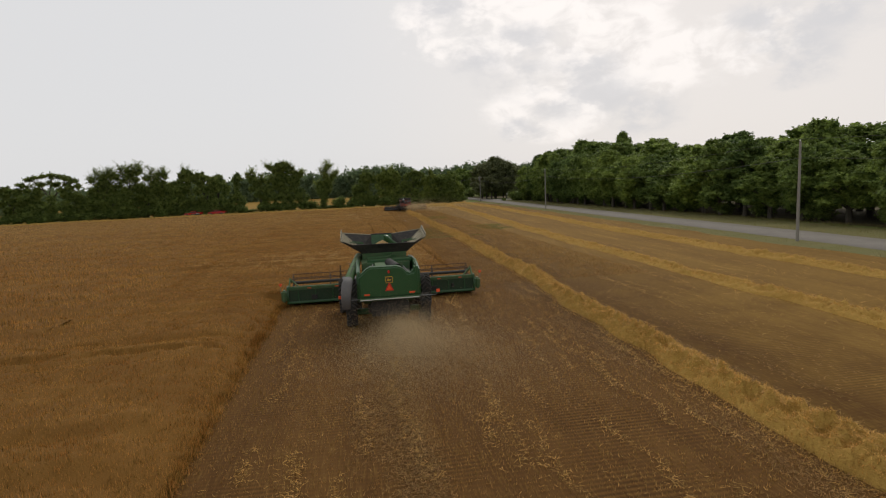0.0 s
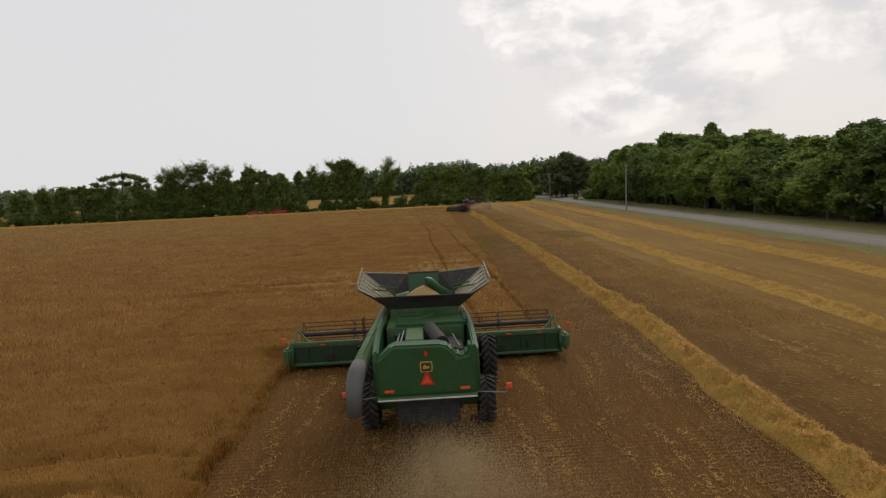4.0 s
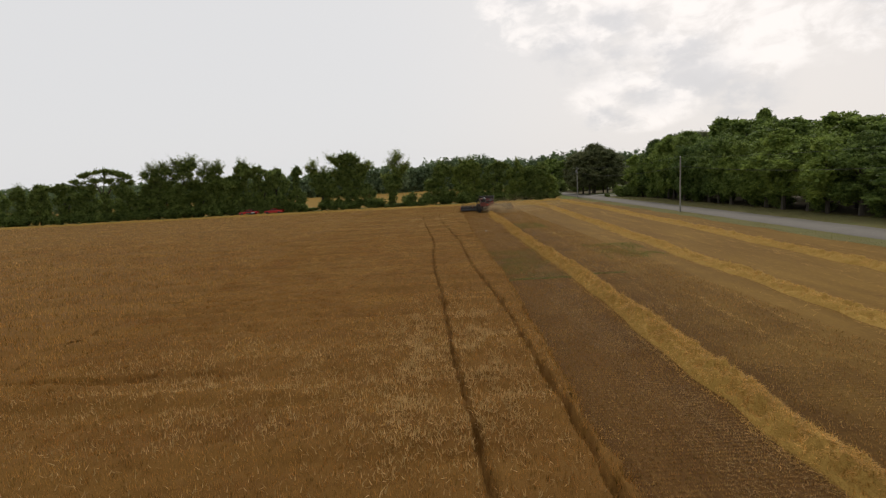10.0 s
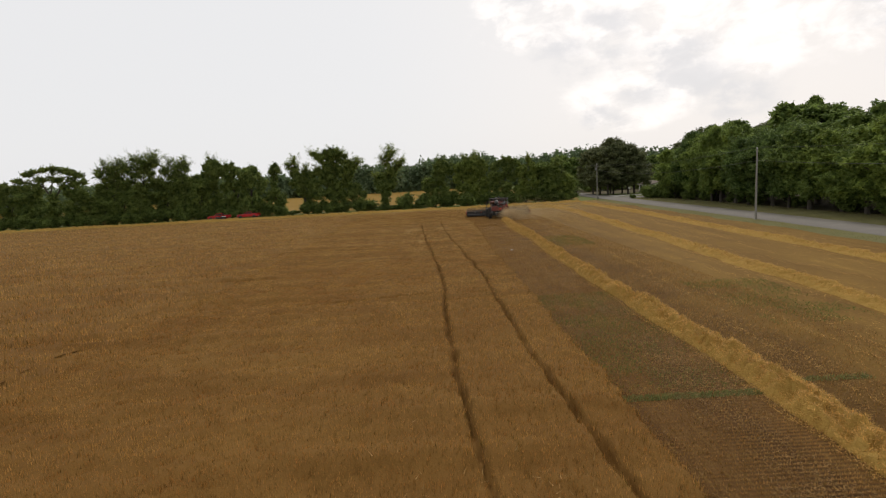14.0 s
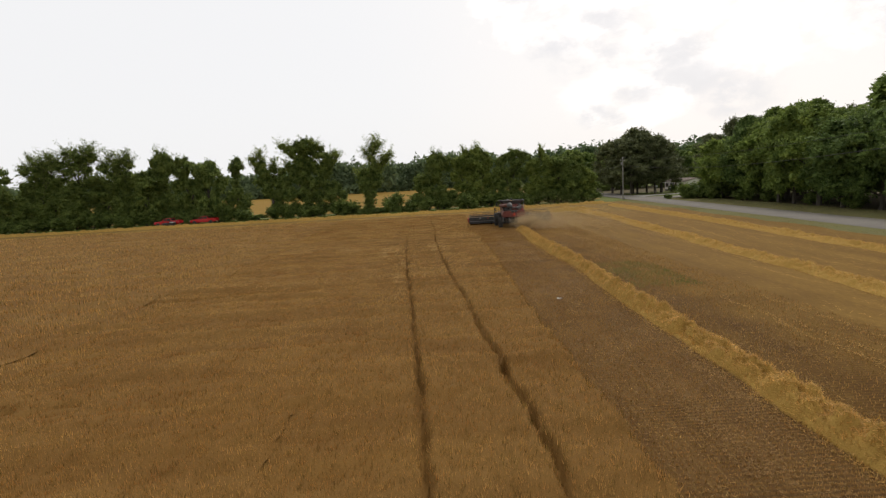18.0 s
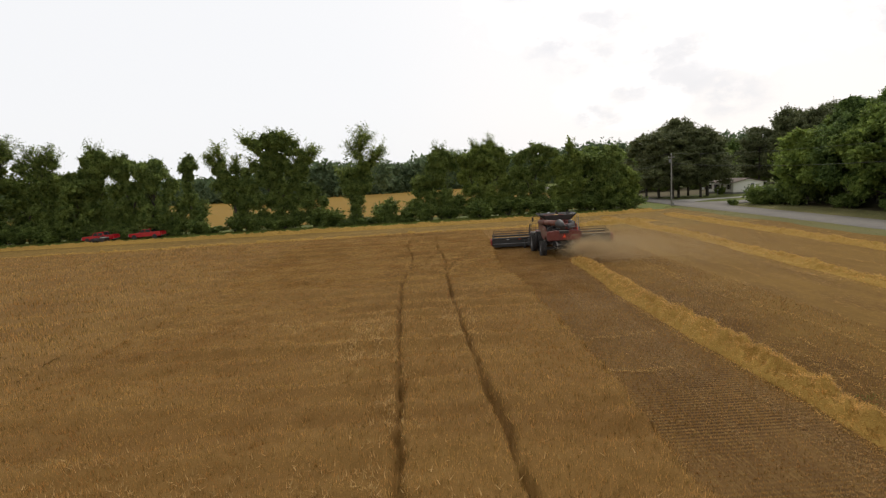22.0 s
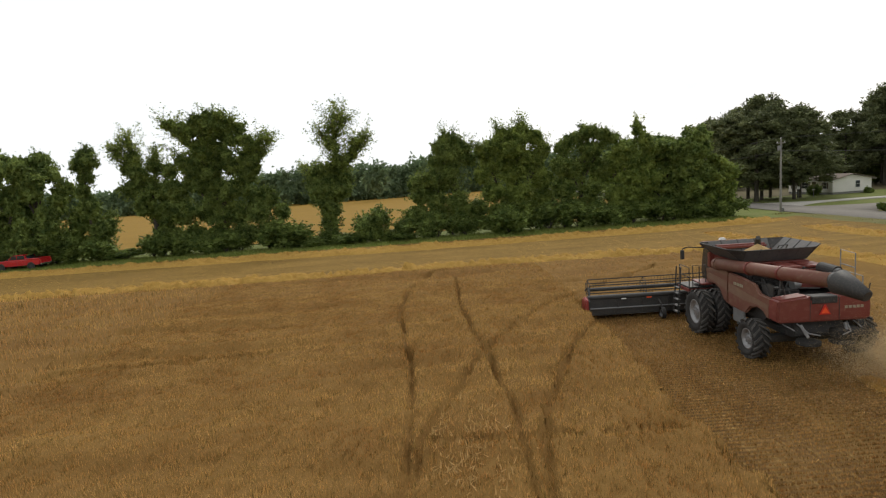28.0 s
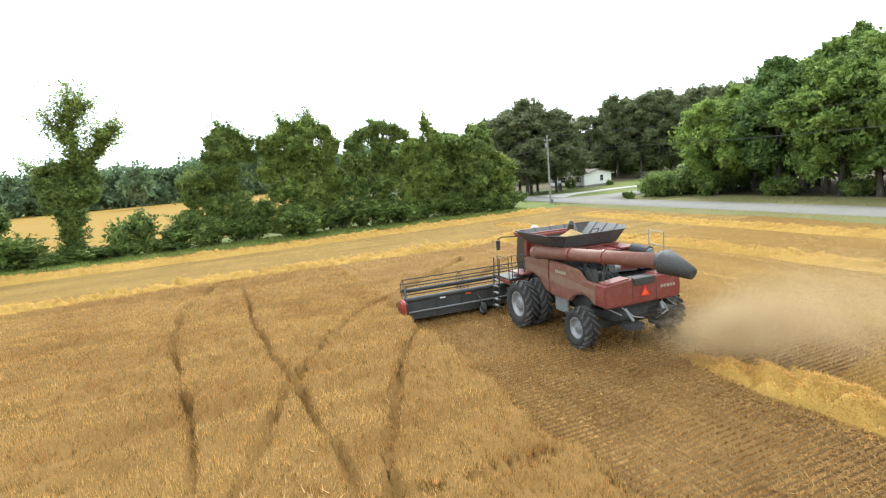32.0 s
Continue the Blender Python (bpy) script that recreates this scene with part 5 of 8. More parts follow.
# tall feathery trees that stand up out of the hedge
for x, tall, wide, seed in ((-79.3, 19.2, 1.35, 121), (-69.8, 17.4, 1.05, 122), (-87.4, 17.8, 1.15, 123)):
    c = tree("open_tree", (x, 206.5, 0), "tall thin tree with an open feathery crown", [
        ([(0, 0, -0.2), (0.2, 0, 5), (0.6, 0, 10), (0.9, 0, 16)], 0.32, 0.05), ([(0.3, 0, 7), (-1.8, 0.4, 11), (-3.2, 0.6, 15)], 0.16, 0.03), ([(0.4, 0, 8), (2.4, -0.4, 12), (3.6, -0.5, 16)], 0.16, 0.03), ([(0.5, 0, 10), (-0.6, 0.5, 13.5), (-1.2, 0.4, 16.5)], 0.1, 0.03), ([(0.7, 0, 12), (1.8, 0.2, 14.8), (2.2, 0.3, 17.2)], 0.1, 0.03)],
        [(0.8, 0, 15.4, 1.4, 1.3, 1.2), (-2.6, 0, 14.0, 1.4, 1.3, 1.2), (3.0, 0, 14.8, 1.4, 1.3, 1.2), (-1.2, 0, 12.4, 1.5, 1.3, 1.2), (2.2, 0, 12.6, 1.5, 1.2, 1.2), (0.4, 0, 13.6, 1.6, 1.3, 1.2), (-2.8, 0, 10.6, 1.9, 1.4, 1.5), (3.0, 0, 10.4, 1.9, 1.4, 1.5), (-3.2, 0, 7.4, 2.2, 1.6, 1.8), (3.4, 0, 7.2, 2.2, 1.6, 1.8), (0, 0, 9, 2.2, 1.7, 1.8), (0, 0, 5.5, 3.0, 2.0, 2.6), (0.6, 0, 2.6, 3.2, 2.2, 2.6)], 17000, 0.21, seed, M["leaf"], HEDGE, 0.5, twigs=(9.0, 260, 2.6, 0.6, "leaf"))
    c.scale = (wide, wide, tall / 18.0)
# one with a flat umbrella of a crown, daylight under its boughs
tree("umbrella_tree", (-104.5, 207, 0), "spreading tree with a flat umbrella crown", [
    ([(0, 0, -0.2), (0.2, 0, 4.5), (-0.3, 0, 8.5), (-2.4, 0.2, 12.5), (-5.6, 0.3, 15.0)], 0.42, 0.07), ([(0, 0, 6.5), (2.6, 0.2, 10.6), (5.0, 0.3, 13.2), (8.0, 0.2, 14.2)], 0.28, 0.05), ([(-0.3, 0, 8.5), (0.6, 0.2, 12.5), (1.4, 0.1, 15.8)], 0.2, 0.05), ([(-1.6, 0, 11.2), (-6.0, 0.2, 12.6), (-9.0, 0.1, 12.8)], 0.16, 0.04)],
    [(-8.6, 0, 13.2, 1.6, 1.5, 0.8), (-6.4, 0.4, 14.9, 1.8, 1.5, 0.9), (-4.2, 0, 15.6, 1.8, 1.5, 0.8), (-1.6, 0.3, 16.0, 1.9, 1.5, 0.8), (1.0, 0, 16.2, 1.9, 1.5, 0.8), (3.4, 0.3, 15.6, 1.9, 1.5, 0.9), (5.8, 0, 14.8, 1.8, 1.5, 0.9), (8.0, 0.2, 13.8, 1.6, 1.4, 0.9), (-9.6, 0, 11.4, 1.2, 1.2, 1.1), (9.2, 0, 12.2, 1.3, 1.2, 1.2), (-2.4, 0.2, 13.2, 2.0, 1.5, 1.1), (2.0, 0.2, 13.0, 2.2, 1.5, 1.2), (6.6, 0.2, 11.6, 2.0, 1.5, 1.3), (-7.0, 0.2, 11.2, 2.0, 1.5, 1.4), (-3.6, 0.2, 11.4, 1.7, 1.4, 1.2), (3.6, 0.2, 11.0, 1.6, 1.4, 1.2), (0.4, 0, 8.2, 2.0, 1.6, 1.8), (-4.0, 0.4, 9.6, 1.9, 1.6, 1.5), (4.6, 0.2, 9.4, 2.0, 1.6, 1.6), (7.6, 0, 8.6, 2.1, 1.7, 2.0), (-7.6, 0, 8.2, 2.2, 1.7, 2.0), (0, 0, 4.6, 3.0, 2.2, 2.4), (-5, 0, 4.4, 3.0, 2.2, 2.6), (5, 0, 4.4, 3.0, 2.2, 2.6), (0, 0, 1.8, 3.0, 2.2, 1.8)], 44000, 0.21, 124, M["leaf"], HEDGE, 0.6, twigs=(12.0, 110, 1.6, 0.5, "leaf"))


def bush(where, w, h, seed, label="rounded green bush at the foot of the hedge", group="hedge bushes", material="leaf"):
    r = random.Random(seed)
    e = thing("bush", where, label, "bush", group)
    blobs = [(r.uniform(-0.5, 0.5) * w, r.uniform(-0.3, 0.3) * w, h * r.uniform(0.25, 0.7), w * r.uniform(0.3, 0.45), w * 0.36, h * r.uniform(0.25, 0.4)) for _ in range(7)]
    part("stem", limbs([([(0, 0, -0.1), (b[0] * 0.5, b[1] * 0.5, b[2] * 0.6), b[:3]], 0.05, 0.015) for b in blobs], 5), M["bark"], e)
    part("foliage", mesh_of("foliage", *crown(blobs, 3900, 0.19, seed, 0.72)), M[material], e)
    return e


# the darker leaf colour on b1 stands in for shade at the hedge foot
b1 = bush((-6.8, 205.5, 0), 3.6, 5.2, 131, material="leaf_vine")
b2 = bush((0.5, 205.0, 0), 2.6, 3.0, 132)
for k in range(78):
    x = 39.0 - k * 2.4 + 0.7 * math.sin(k * 2.1)
    gap = -17.5 < x < -9.0 or -4.5 < x < -2.6 or -40.8 < x < -35.5
    c = copy_thing((b1, b2)[k % 2], pose(x, 204.9 + (k * 0.37) % 1.4, 0, 0, 0, k * 67))
    s = 0.7 + (k * 0.29) % 0.5
    c.scale = (s * 1.3, s, s * (0.3 if gap else 0.75))

# the wood beyond the road
WOOD = "trees of the roadside wood"
kinds = [broadleaf("wood_tree", (61.5, 191, 0), 12.5, 5.0, 201, M["leaf_wood"], "full green tree at the edge of the wood", WOOD, 0.1, 22000, 0.23),
         broadleaf("wood_tree", (62, 183, 0), 16.0, 4.8, 202, M["leaf_wood"], "tall green tree at the edge of the wood", WOOD, 0.14, 21000, 0.24),
         broadleaf("wood_tree", (62, 176, 0), 15.0, 5.2, 203, M["leaf_wood"], "full green tree at the edge of the wood", WOOD, 0.1, 22000, 0.23),
         broadleaf("wood_tree", (68.5, 176, 0), 17.0, 4.6, 204, M["leaf_wood"], "tall green tree at the edge of the wood", WOOD, 0.1, 11000, 0.34)]
heights = (12.5, 16.0, 15.0, 17.0)
rw = random.Random(7)


def wood_height(y):
    """The height of the wood's edge along the road."""
    h = np.interp(y, [-40, 60, 85, 105, 124, 140, 160, 175, 183, 190, 198], [11.2, 11.5, 12.0, 12.7, 14.0, 15.2, 16.3, 16.8, 16.0, 14.0, 10.5])
    return float(h + 3.0 * (soft(np.array([y]), np.array([0.0]), 7, 77)[0] - 0.5))


for k in range(36):
    y = 172 - k * 5.6
    s = rw.randrange(3)
    c = copy_thing(kinds[s], pose(60.0 + rw.uniform(-1, 1) + 0.6 * math.sin(y * 0.05), y, 0, 0, 0, rw.uniform(0, 360)))
    w = rw.uniform(0.82, 1.2)
    c.scale = (w, w, (wood_height(y) - rw.uniform(0, 4.2)) / heights[s])
for k in range(27):
    y = 186 - k * 7.6
    s = 3
    c = copy_thing(kinds[s], pose(68 + rw.uniform(-2, 2), y, 0, 0, 0, rw.uniform(0, 360)))
    w = rw.uniform(0.95, 1.35)
    c.scale = (w, w, (wood_height(y) + rw.uniform(-2.0, 1.6)) / heights[s])
for k in range(20):
    y = 190 - k * 10.5
    s = 3
    c = copy_thing(kinds[s], pose(79 + rw.uniform(-3, 3), y, 0, 0, 0, rw.uniform(0, 360)))
    c.scale = (1.25, 1.25, (wood_height(y) + rw.uniform(0.2, 1.8)) / heights[s])
# the corner of the wood at the side road
for x, y, s, h in ((66.5, 189.5, 0, 14.2), (68.0, 183.5, 2, 16.4), (64.5, 179.0, 1, 16.8), (71.5, 192.5, 0, 14.6), (66.0, 173.0, 2, 17.4), (74.0, 186.0, 1, 17.0), (64.0, 167.0, 1, 16.6)):
    c = copy_thing(kinds[s], pose(x, y, 0, 0, 0, x * 37))
    c.scale = (1.0, 1.0, h / heights[s])
# one tall tree stands up out of the back of the wood
c = copy_thing(kinds[1], pose(99.5, 195.0, 0, 0, 0, 40))
c.scale = (1.0, 1.0, 24.2 / 16.0)
# a belt of trees that closes the view behind the pines
for k in range(22):
    c = copy_thing(kinds[3], pose(48 + k * 6.0, 276 + (k * 5) % 17, 0, 0, 0, k * 71))
    c.scale = (1.3, 1.3, (12.0 + (k * 7) % 4) / heights[3])
# darker leaves here paint the shadow along the bottom of the wood
w1 = bush((58.0, 197, 0), 4.6, 3.8, 135, "low tangle of vines at the edge of the wood", "wood edge bushes", "leaf_vine")
for k in range(20):
    c = copy_thing(w1, pose(60.6 + rw.uniform(-0.7, 1.0), 183 - k * 10 + rw.uniform(-2, 2), 0, 0, 0, rw.uniform(0, 360)))
    s = rw.uniform(0.6, 1.0)
    c.scale = (s, s, s * 0.85)

for x, y, w, h in ((59.5, 199.5, 1.0, 0.6), (61.5, 197.5, 1.3, 1.0), (59.0, 196, 0.9, 0.8), (60.5, 192.5, 1.2, 1.3), (64, 199.5, 1.3, 0.9), (67, 201, 1.3, 0.8), (65.5, 194, 1.3, 1.5), (69.5, 195.5, 1.4, 1.5), (73.5, 196, 1.4, 1.4), (78, 196, 1.5, 1.5), (83, 196, 1.5, 1.5)):
    c = copy_thing(w1, pose(x, y, 0, 0, 0, x * 50))
    c.scale = (w, w, h)

# pines round the small house: a dome of them by the road, and a taller stand beyond
PINES = "pines round the small house"
p1 = pine("pine_tree", (59.2, 231.5, 0), 18.0, 301, "tall dark pine with a bare lower trunk", PINES)
p2 = pine("pine_tree", (63.6, 236.0, 0), 16.6, 302, "tall dark pine with a bare lower trunk", PINES)
p3 = pine("pine_tree", (97, 250, 0), 20.5, 303, "tall dark pine with a bare lower trunk", PINES)
rp = random.Random(9)
for k, (x, y, h) in enumerate(((55.6, 234.0, 15.6), (62.8, 228.2, 15.4), (56.4, 228.4, 14.6), (60.0, 237.0, 16.8), (55.0, 240.0, 15.0), (66.0, 231.5, 14.2), (93, 256, 16.5), (98, 243, 19), (102, 240, 20.5), (107, 247, 21), (103, 258, 20), (112, 238, 20.5), (112, 252, 21), (118, 246, 21), (108, 262, 21), (124, 240, 21), (110, 229, 19.5), (118, 231, 20.5), (127, 234, 21), (134, 240, 21), (122, 256, 21), (131, 250, 22))):
    base, hb = ((p1, 18.0), (p2, 16.6), (p3, 20.5))[k % 3]
    c = copy_thing(base, pose(x, y, 0, 0, 0, rp.uniform(0, 360)))
    c.scale = (1.1, 1.1, h / hb)

for k in range(26):
    c = copy_thing(w1, pose(50 + k * 5.0, 264 + (k * 5) % 9, 0, 0, 0, k * 83))
    c.scale = (1.5, 1.3, 1.2 + (k * 0.31) % 0.6)

# woods along the skyline, far behind the fields
rng = np.random.RandomState(17)
far = []
for row in range(2):
    for k in range(190):
        x = -430 + k * 3.4 + rng.uniform(-2, 2)
        y = 455 + row * 22 + rng.uniform(-5, 5) + 18 * math.sin(x * 0.02)
        h = (15.5 + 4.5 * rng.rand() + 2.0 * math.sin(x * 0.07) + row * 1.5) * np.interp(x, [-330, -150, -60, 30], [0.72, 0.66, 0.95, 1.08])
        far.append((x, y, 3 + h * 0.3, 5.5, 4.0, h * 0.4))
        far.append((x + 1.7, y - 3, 4.0, 4.5, 3.0, 4.4))
        far.append((x + 1.5, y + 1, 3 + h * 0.74, 4.0, 3.6, h * 0.27))
for k in range(50):
    x = -330 + k * 3.4
    far.append((x, 330 + 25 * math.sin(k * 1.7), 7.5, 4.4, 3.5, 6.0 + 2 * rng.rand()))
for dx, z, w in ((0, 6, 6.5), (2, 10, 6.0), (-3, 8, 5.0), (0.5, 14, 4.5)):
    far.append((-24.5 + dx, 400, z + 2, w, w, 4.5))
tagged(put("far_woods", mesh_of("far_woods", *crown(far, 110000, 1.25, 401, 0.9)), M["leaf_far"]), "green woods along the skyline, distance haze put into the leaf colour", "woods", kind="stuff")


# ---- machines: paints and shared parts ----
M["green"] = surf("green_paint", (0.012, 0.072, 0.017), (0.022, 0.09, 0.026), 1.2, 0.42, bump=0.08, fine=20, c3=(0.05, 0.095, 0.036), spec=0.45, coat=0.15)
# green at about half strength, with the shade of the header recess in it
M["green_dark"] = surf("shaded_green_paint", (0.012, 0.04, 0.014), (0.022, 0.05, 0.02), 1.2, 0.6, bump=0.05, fine=9, c3=(0.05, 0.06, 0.035))
M["green_dusty"] = surf("dusty_green_paint", (0.03, 0.115, 0.036), (0.085, 0.135, 0.058), 1.6, 0.6, bump=0.1, fine=7, c3=(0.13, 0.14, 0.075))
M["green_pale"] = surf("pale_green_paint", (0.10, 0.19, 0.075), (0.15, 0.22, 0.105), 1.5, 0.6, bump=0.1, fine=8, c3=(0.20, 0.23, 0.14))
M["cream"] = surf("dusty_cream_steel", (0.33, 0.295, 0.20), (0.25, 0.22, 0.14), 2.0, 0.7, bump=0.2, fine=10, c3=(0.44, 0.41, 0.33))
M["black"] = surf("black_steel", (0.025, 0.025, 0.026), (0.05, 0.047, 0.042), 2.0, 0.6, bump=0.1, fine=22, c3=(0.10, 0.088, 0.07))
M["fabric"] = surf("black_rubber_cloth", (0.03, 0.028, 0.028), (0.06, 0.054, 0.048), 1.5, 0.75, bump=0.15, fine=8, c3=(0.10, 0.088, 0.07))
M["rubber"] = surf("tyre_rubber", (0.018, 0.018, 0.018), (0.035, 0.032, 0.028), 3.0, 0.85, bump=0.3, fine=25, c3=(0.07, 0.06, 0.048))
M["lug"] = surf("worn_lug_rubber", (0.04, 0.038, 0.036), (0.075, 0.068, 0.058), 3.0, 0.85, bump=0.3, fine=25, c3=(0.11, 0.095, 0.075))
M["boot"] = surf("grey_rubber", (0.11, 0.107, 0.104), (0.155, 0.15, 0.144), 2.0, 0.8, bump=0.2, fine=18)
M["rim"] = surf("dull_steel", (0.32, 0.32, 0.32), (0.24, 0.23, 0.22), 3.0, 0.5, 0.5, bump=0.1, fine=20)
M["yellow"] = surf("yellow_paint", (0.62, 0.42, 0.03), (0.5, 0.33, 0.03), 3.0, 0.5)
M["red"] = surf("red_paint", (0.165, 0.026, 0.02), (0.18, 0.05, 0.037), 1.1, 0.45, bump=0.02, fine=5, c3=(0.22, 0.08, 0.056), coat=0.1)
M["red_shield"] = surf("red_plastic_shield", (0.30, 0.026, 0.022), (0.24, 0.04, 0.03), 1.4, 0.5, bump=0.03, fine=6, c3=(0.26, 0.11, 0.07))
M["red_dusty"] = surf("dusty_red_paint", (0.15, 0.045, 0.03), (0.18, 0.09, 0.056), 0.7, 0.6, bump=0.02, fine=3, c3=(0.205, 0.125, 0.08))
M["tan_dust_gloss"] = surf("tan_dust_and_gloss", (0.20, 0.125, 0.078), (0.175, 0.085, 0.056), 1.1, 0.7, bump=0.02, fine=3, c3=(0.23, 0.15, 0.1))
M["red_bright"] = surf("bright_red_plastic", (0.62, 0.03, 0.02), (0.52, 0.03, 0.02), 2.0, 0.5)
M["amber"] = surf("orange_reflector", (0.9, 0.11, 0.03), (0.8, 0.09, 0.02), 3.0, 0.4)
M["white"] = surf("off_white_paint", (0.72, 0.71, 0.67), (0.6, 0.59, 0.55), 1.5, 0.6, bump=0.05, fine=20)
M["grey"] = surf("grey_steel", (0.28, 0.28, 0.28), (0.2, 0.2, 0.19), 2.0, 0.55, 0.3, bump=0.1, fine=22)
M["grain"] = surf("heaped_grain", (0.38, 0.245, 0.095), (0.31, 0.195, 0.07), 2.0, 0.95, bump=0.8, fine=45, c3=(0.44, 0.30, 0.13))
M["rust"] = surf("rusty_brown_steel", (0.10, 0.055, 0.035), (0.15, 0.095, 0.06), 2.5, 0.8, bump=0.1, fine=14, c3=(0.07, 0.045, 0.035))
M["flap"] = surf("dusty_grey_sheet", (0.075, 0.072, 0.07), (0.115, 0.108, 0.1), 1.6, 0.6, bump=0.05, fine=8, c3=(0.15, 0.135, 0.115))
M["dark_steel"] = surf("dark_engine_steel", (0.02, 0.019, 0.018), (0.045, 0.041, 0.036), 4.0, 0.7, bump=0.3, fine=20)


def lathe(profile, sides, axis_x=True):
    """A ring surface round the x axis from (radius, x) points."""
    bm = bmesh.new()
    rings = [[bm.verts.new((x, r * math.cos(2 * math.pi * k / sides), r * math.sin(2 * math.pi * k / sides))) for k in range(sides)] for r, x in profile]
    for a, b in zip(rings, rings[1:]):
        for k in range(sides):
            bm.faces.new((a[k], a[(k + 1) % sides], b[(k + 1) % sides], b[k]))
    return bm


def tractor_tyre(R, w, ri):
    """The carcass of a farm tyre."""
    h = w / 2
    bm = lathe([(ri, -h * 0.72), (ri + (R - ri) * 0.35, -h), (R - 0.13, -h * 0.98), (R - 0.09, -h * 0.8), (R - 0.075, 0), (R - 0.09, h * 0.8), (R - 0.13, h * 0.98), (ri + (R - ri) * 0.35, h), (ri, h * 0.72)], 36)
    return bm


def tread_lugs(R, w, lugs=20):
    """The chevron lugs that stand out of a farm tyre."""
    h = w / 2
    bm = bmesh.new()
    for side in (-1, 1):
        for k in range(lugs):
            a0 = 2 * math.pi * (k + (0.5 if side > 0 else 0)) / lugs
            sweep = 0.95 * 2 * math.pi / lugs
            low, top = [], []
            for t, half in ((0.0, 0.13), (0.55, 0.16), (1.0, 0.19)):
                a, x = a0 + sweep * t, side * (0.03 * w + t * h * 0.97)
                rr = R - 0.055 - 0.06 * max(0.0, t - 0.55)
                for s in (-1, 1):
                    b = a + s * half * 2 * math.pi / lugs
                    low.append((x, (rr - 0.04) * math.cos(b), (rr - 0.04) * math.sin(b)))
                    top.append((x, (rr + 0.06) * math.cos(b), (rr + 0.06) * math.sin(b)))
            lo, hi = [bm.verts.new(p) for p in low], [bm.verts.new(p) for p in top]
            for i in (0, 2):
                bm.faces.new((hi[i], hi[i + 1], hi[i + 3], hi[i + 2]))
                bm.faces.new((lo[i], lo[i + 2], hi[i + 2], hi[i]))
                bm.faces.new((lo[i + 1], hi[i + 1], hi[i + 3], lo[i + 3]))
            bm.faces.new((lo[0], hi[0], hi[1], lo[1]))
            bm.faces.new((lo[4], lo[5], hi[5], hi[4]))
    return bm


def rim_mesh(ri, w, out):
    """A dished steel wheel, its hub on the side of out."""
    h = w / 2
    d = out * h
    return lathe([(ri + 0.02, -d * 0.72), (ri + 0.02, d * 0.74), (ri - 0.03, d * 0.76), (ri - 0.06, d * 0.5), (ri * 0.72, d * 0.28), (ri * 0.5, d * 0.3), (ri * 0.42, d * 0.52), (ri * 0.2, d * 0.56), (0.02, d * 0.56)], 28)


def farm_wheel(parent, x, y, R, w, ri, out, rim_mat, lugs=20):
    wheel = part("wheel", rim_mesh(ri, w, out), rim_mat, parent, smooth=True)
    wheel.location = (x, y, R)
    part("tyre", tractor_tyre(R, w, ri), M["rubber"], wheel, "worn black farm tyre with deep lugs", True)
    part("tread", tread_lugs(R, w, lugs), M["lug"], wheel)["kind"] = "stuff"
    hub = bmesh.new()
    for k in range(8):
        a = k * math.pi / 4
        bmesh.ops.create_cone(hub, cap_ends=True, segments=6, radius1=0.03, radius2=0.03, depth=0.05, matrix=pose(out * w * 0.27, 0.2 * math.cos(a), 0.2 * math.sin(a), 0, 90, 0))
    part("wheel_nuts", hub, M["grey"], wheel)["kind"] = "stuff"
    return wheel


def reel(parent, x0, x1, y, z, R, material, arms, bats=None):
    """A pick-up reel: axle tube, spider arms, six bats with tines."""
    part("reel_axle", tube([(x0, y, z), (x1, y, z)], 0.1, 12), material, parent)
    for k in range(6):
        a = k * math.pi / 3 + 0.45
        by, bz = y + R * math.cos(a), z + R * math.sin(a)
        bat = part("reel_bat", tube([(x0, by, bz), (x1, by, bz)], 0.03, 6), bats or material, parent)
        n = int((x1 - x0) / 0.16)
        part("tines", bars([[(x0 + (i + 0.5) * (x1 - x0) / n, by, bz), (x0 + (i + 0.5) * (x1 - x0) / n, by + 0.03, bz - 0.24)] for i in range(n)], 0.007, 3), material, bat)["kind"] = "stuff"
    for x in arms:
        lines = []
        for k in range(6):
            a, b = k * math.pi / 3 + 0.45, (k + 1) * math.pi / 3 + 0.45
            p = (x, y + R * math.cos(a), z + R * math.sin(a))
            lines += [[(x, y, z), p], [p, (x, y + R * math.cos(b), z + R * math.sin(b))]]
        part("reel_spider", bars(lines, 0.016, 5), material, parent)


def warning_lamp(parent, x, y, z, z0, material="amber"):
    post = part("lamp_post", tube([(x, y, z0), (x, y, z)], 0.014, 6), M["grey"], parent)
    part("warning_lamp", hull((x - 0.09, x + 0.09, y - 0.035, y + 0.035, z, z + 0.12), (x - 0.05, x + 0.05, y - 0.03, y + 0.03, z - 0.06, z), bevel=0.012), M[material], post, "orange plastic warning lamp")


def slow_sign(parent, x, y, z, s=0.21):
    sign = part("slow_vehicle_triangle", slab([(x - s, z - s * 0.6), (x + s, z - s * 0.6), (x + s * 0.12, z + s * 1.15), (x - s * 0.12, z + s * 1.15)], "y", y - 0.015, y, 0.004, 1), M["red_bright"], parent, "red bordered slow vehicle triangle")
    t = s * 0.66
    part("triangle_centre", slab([(x - t, z - t * 0.55), (x + t, z - t * 0.55), (x, z + t * 1.1)], "y", y - 0.024, y - 0.0155), M["amber"], sign, "fluorescent orange triangle")


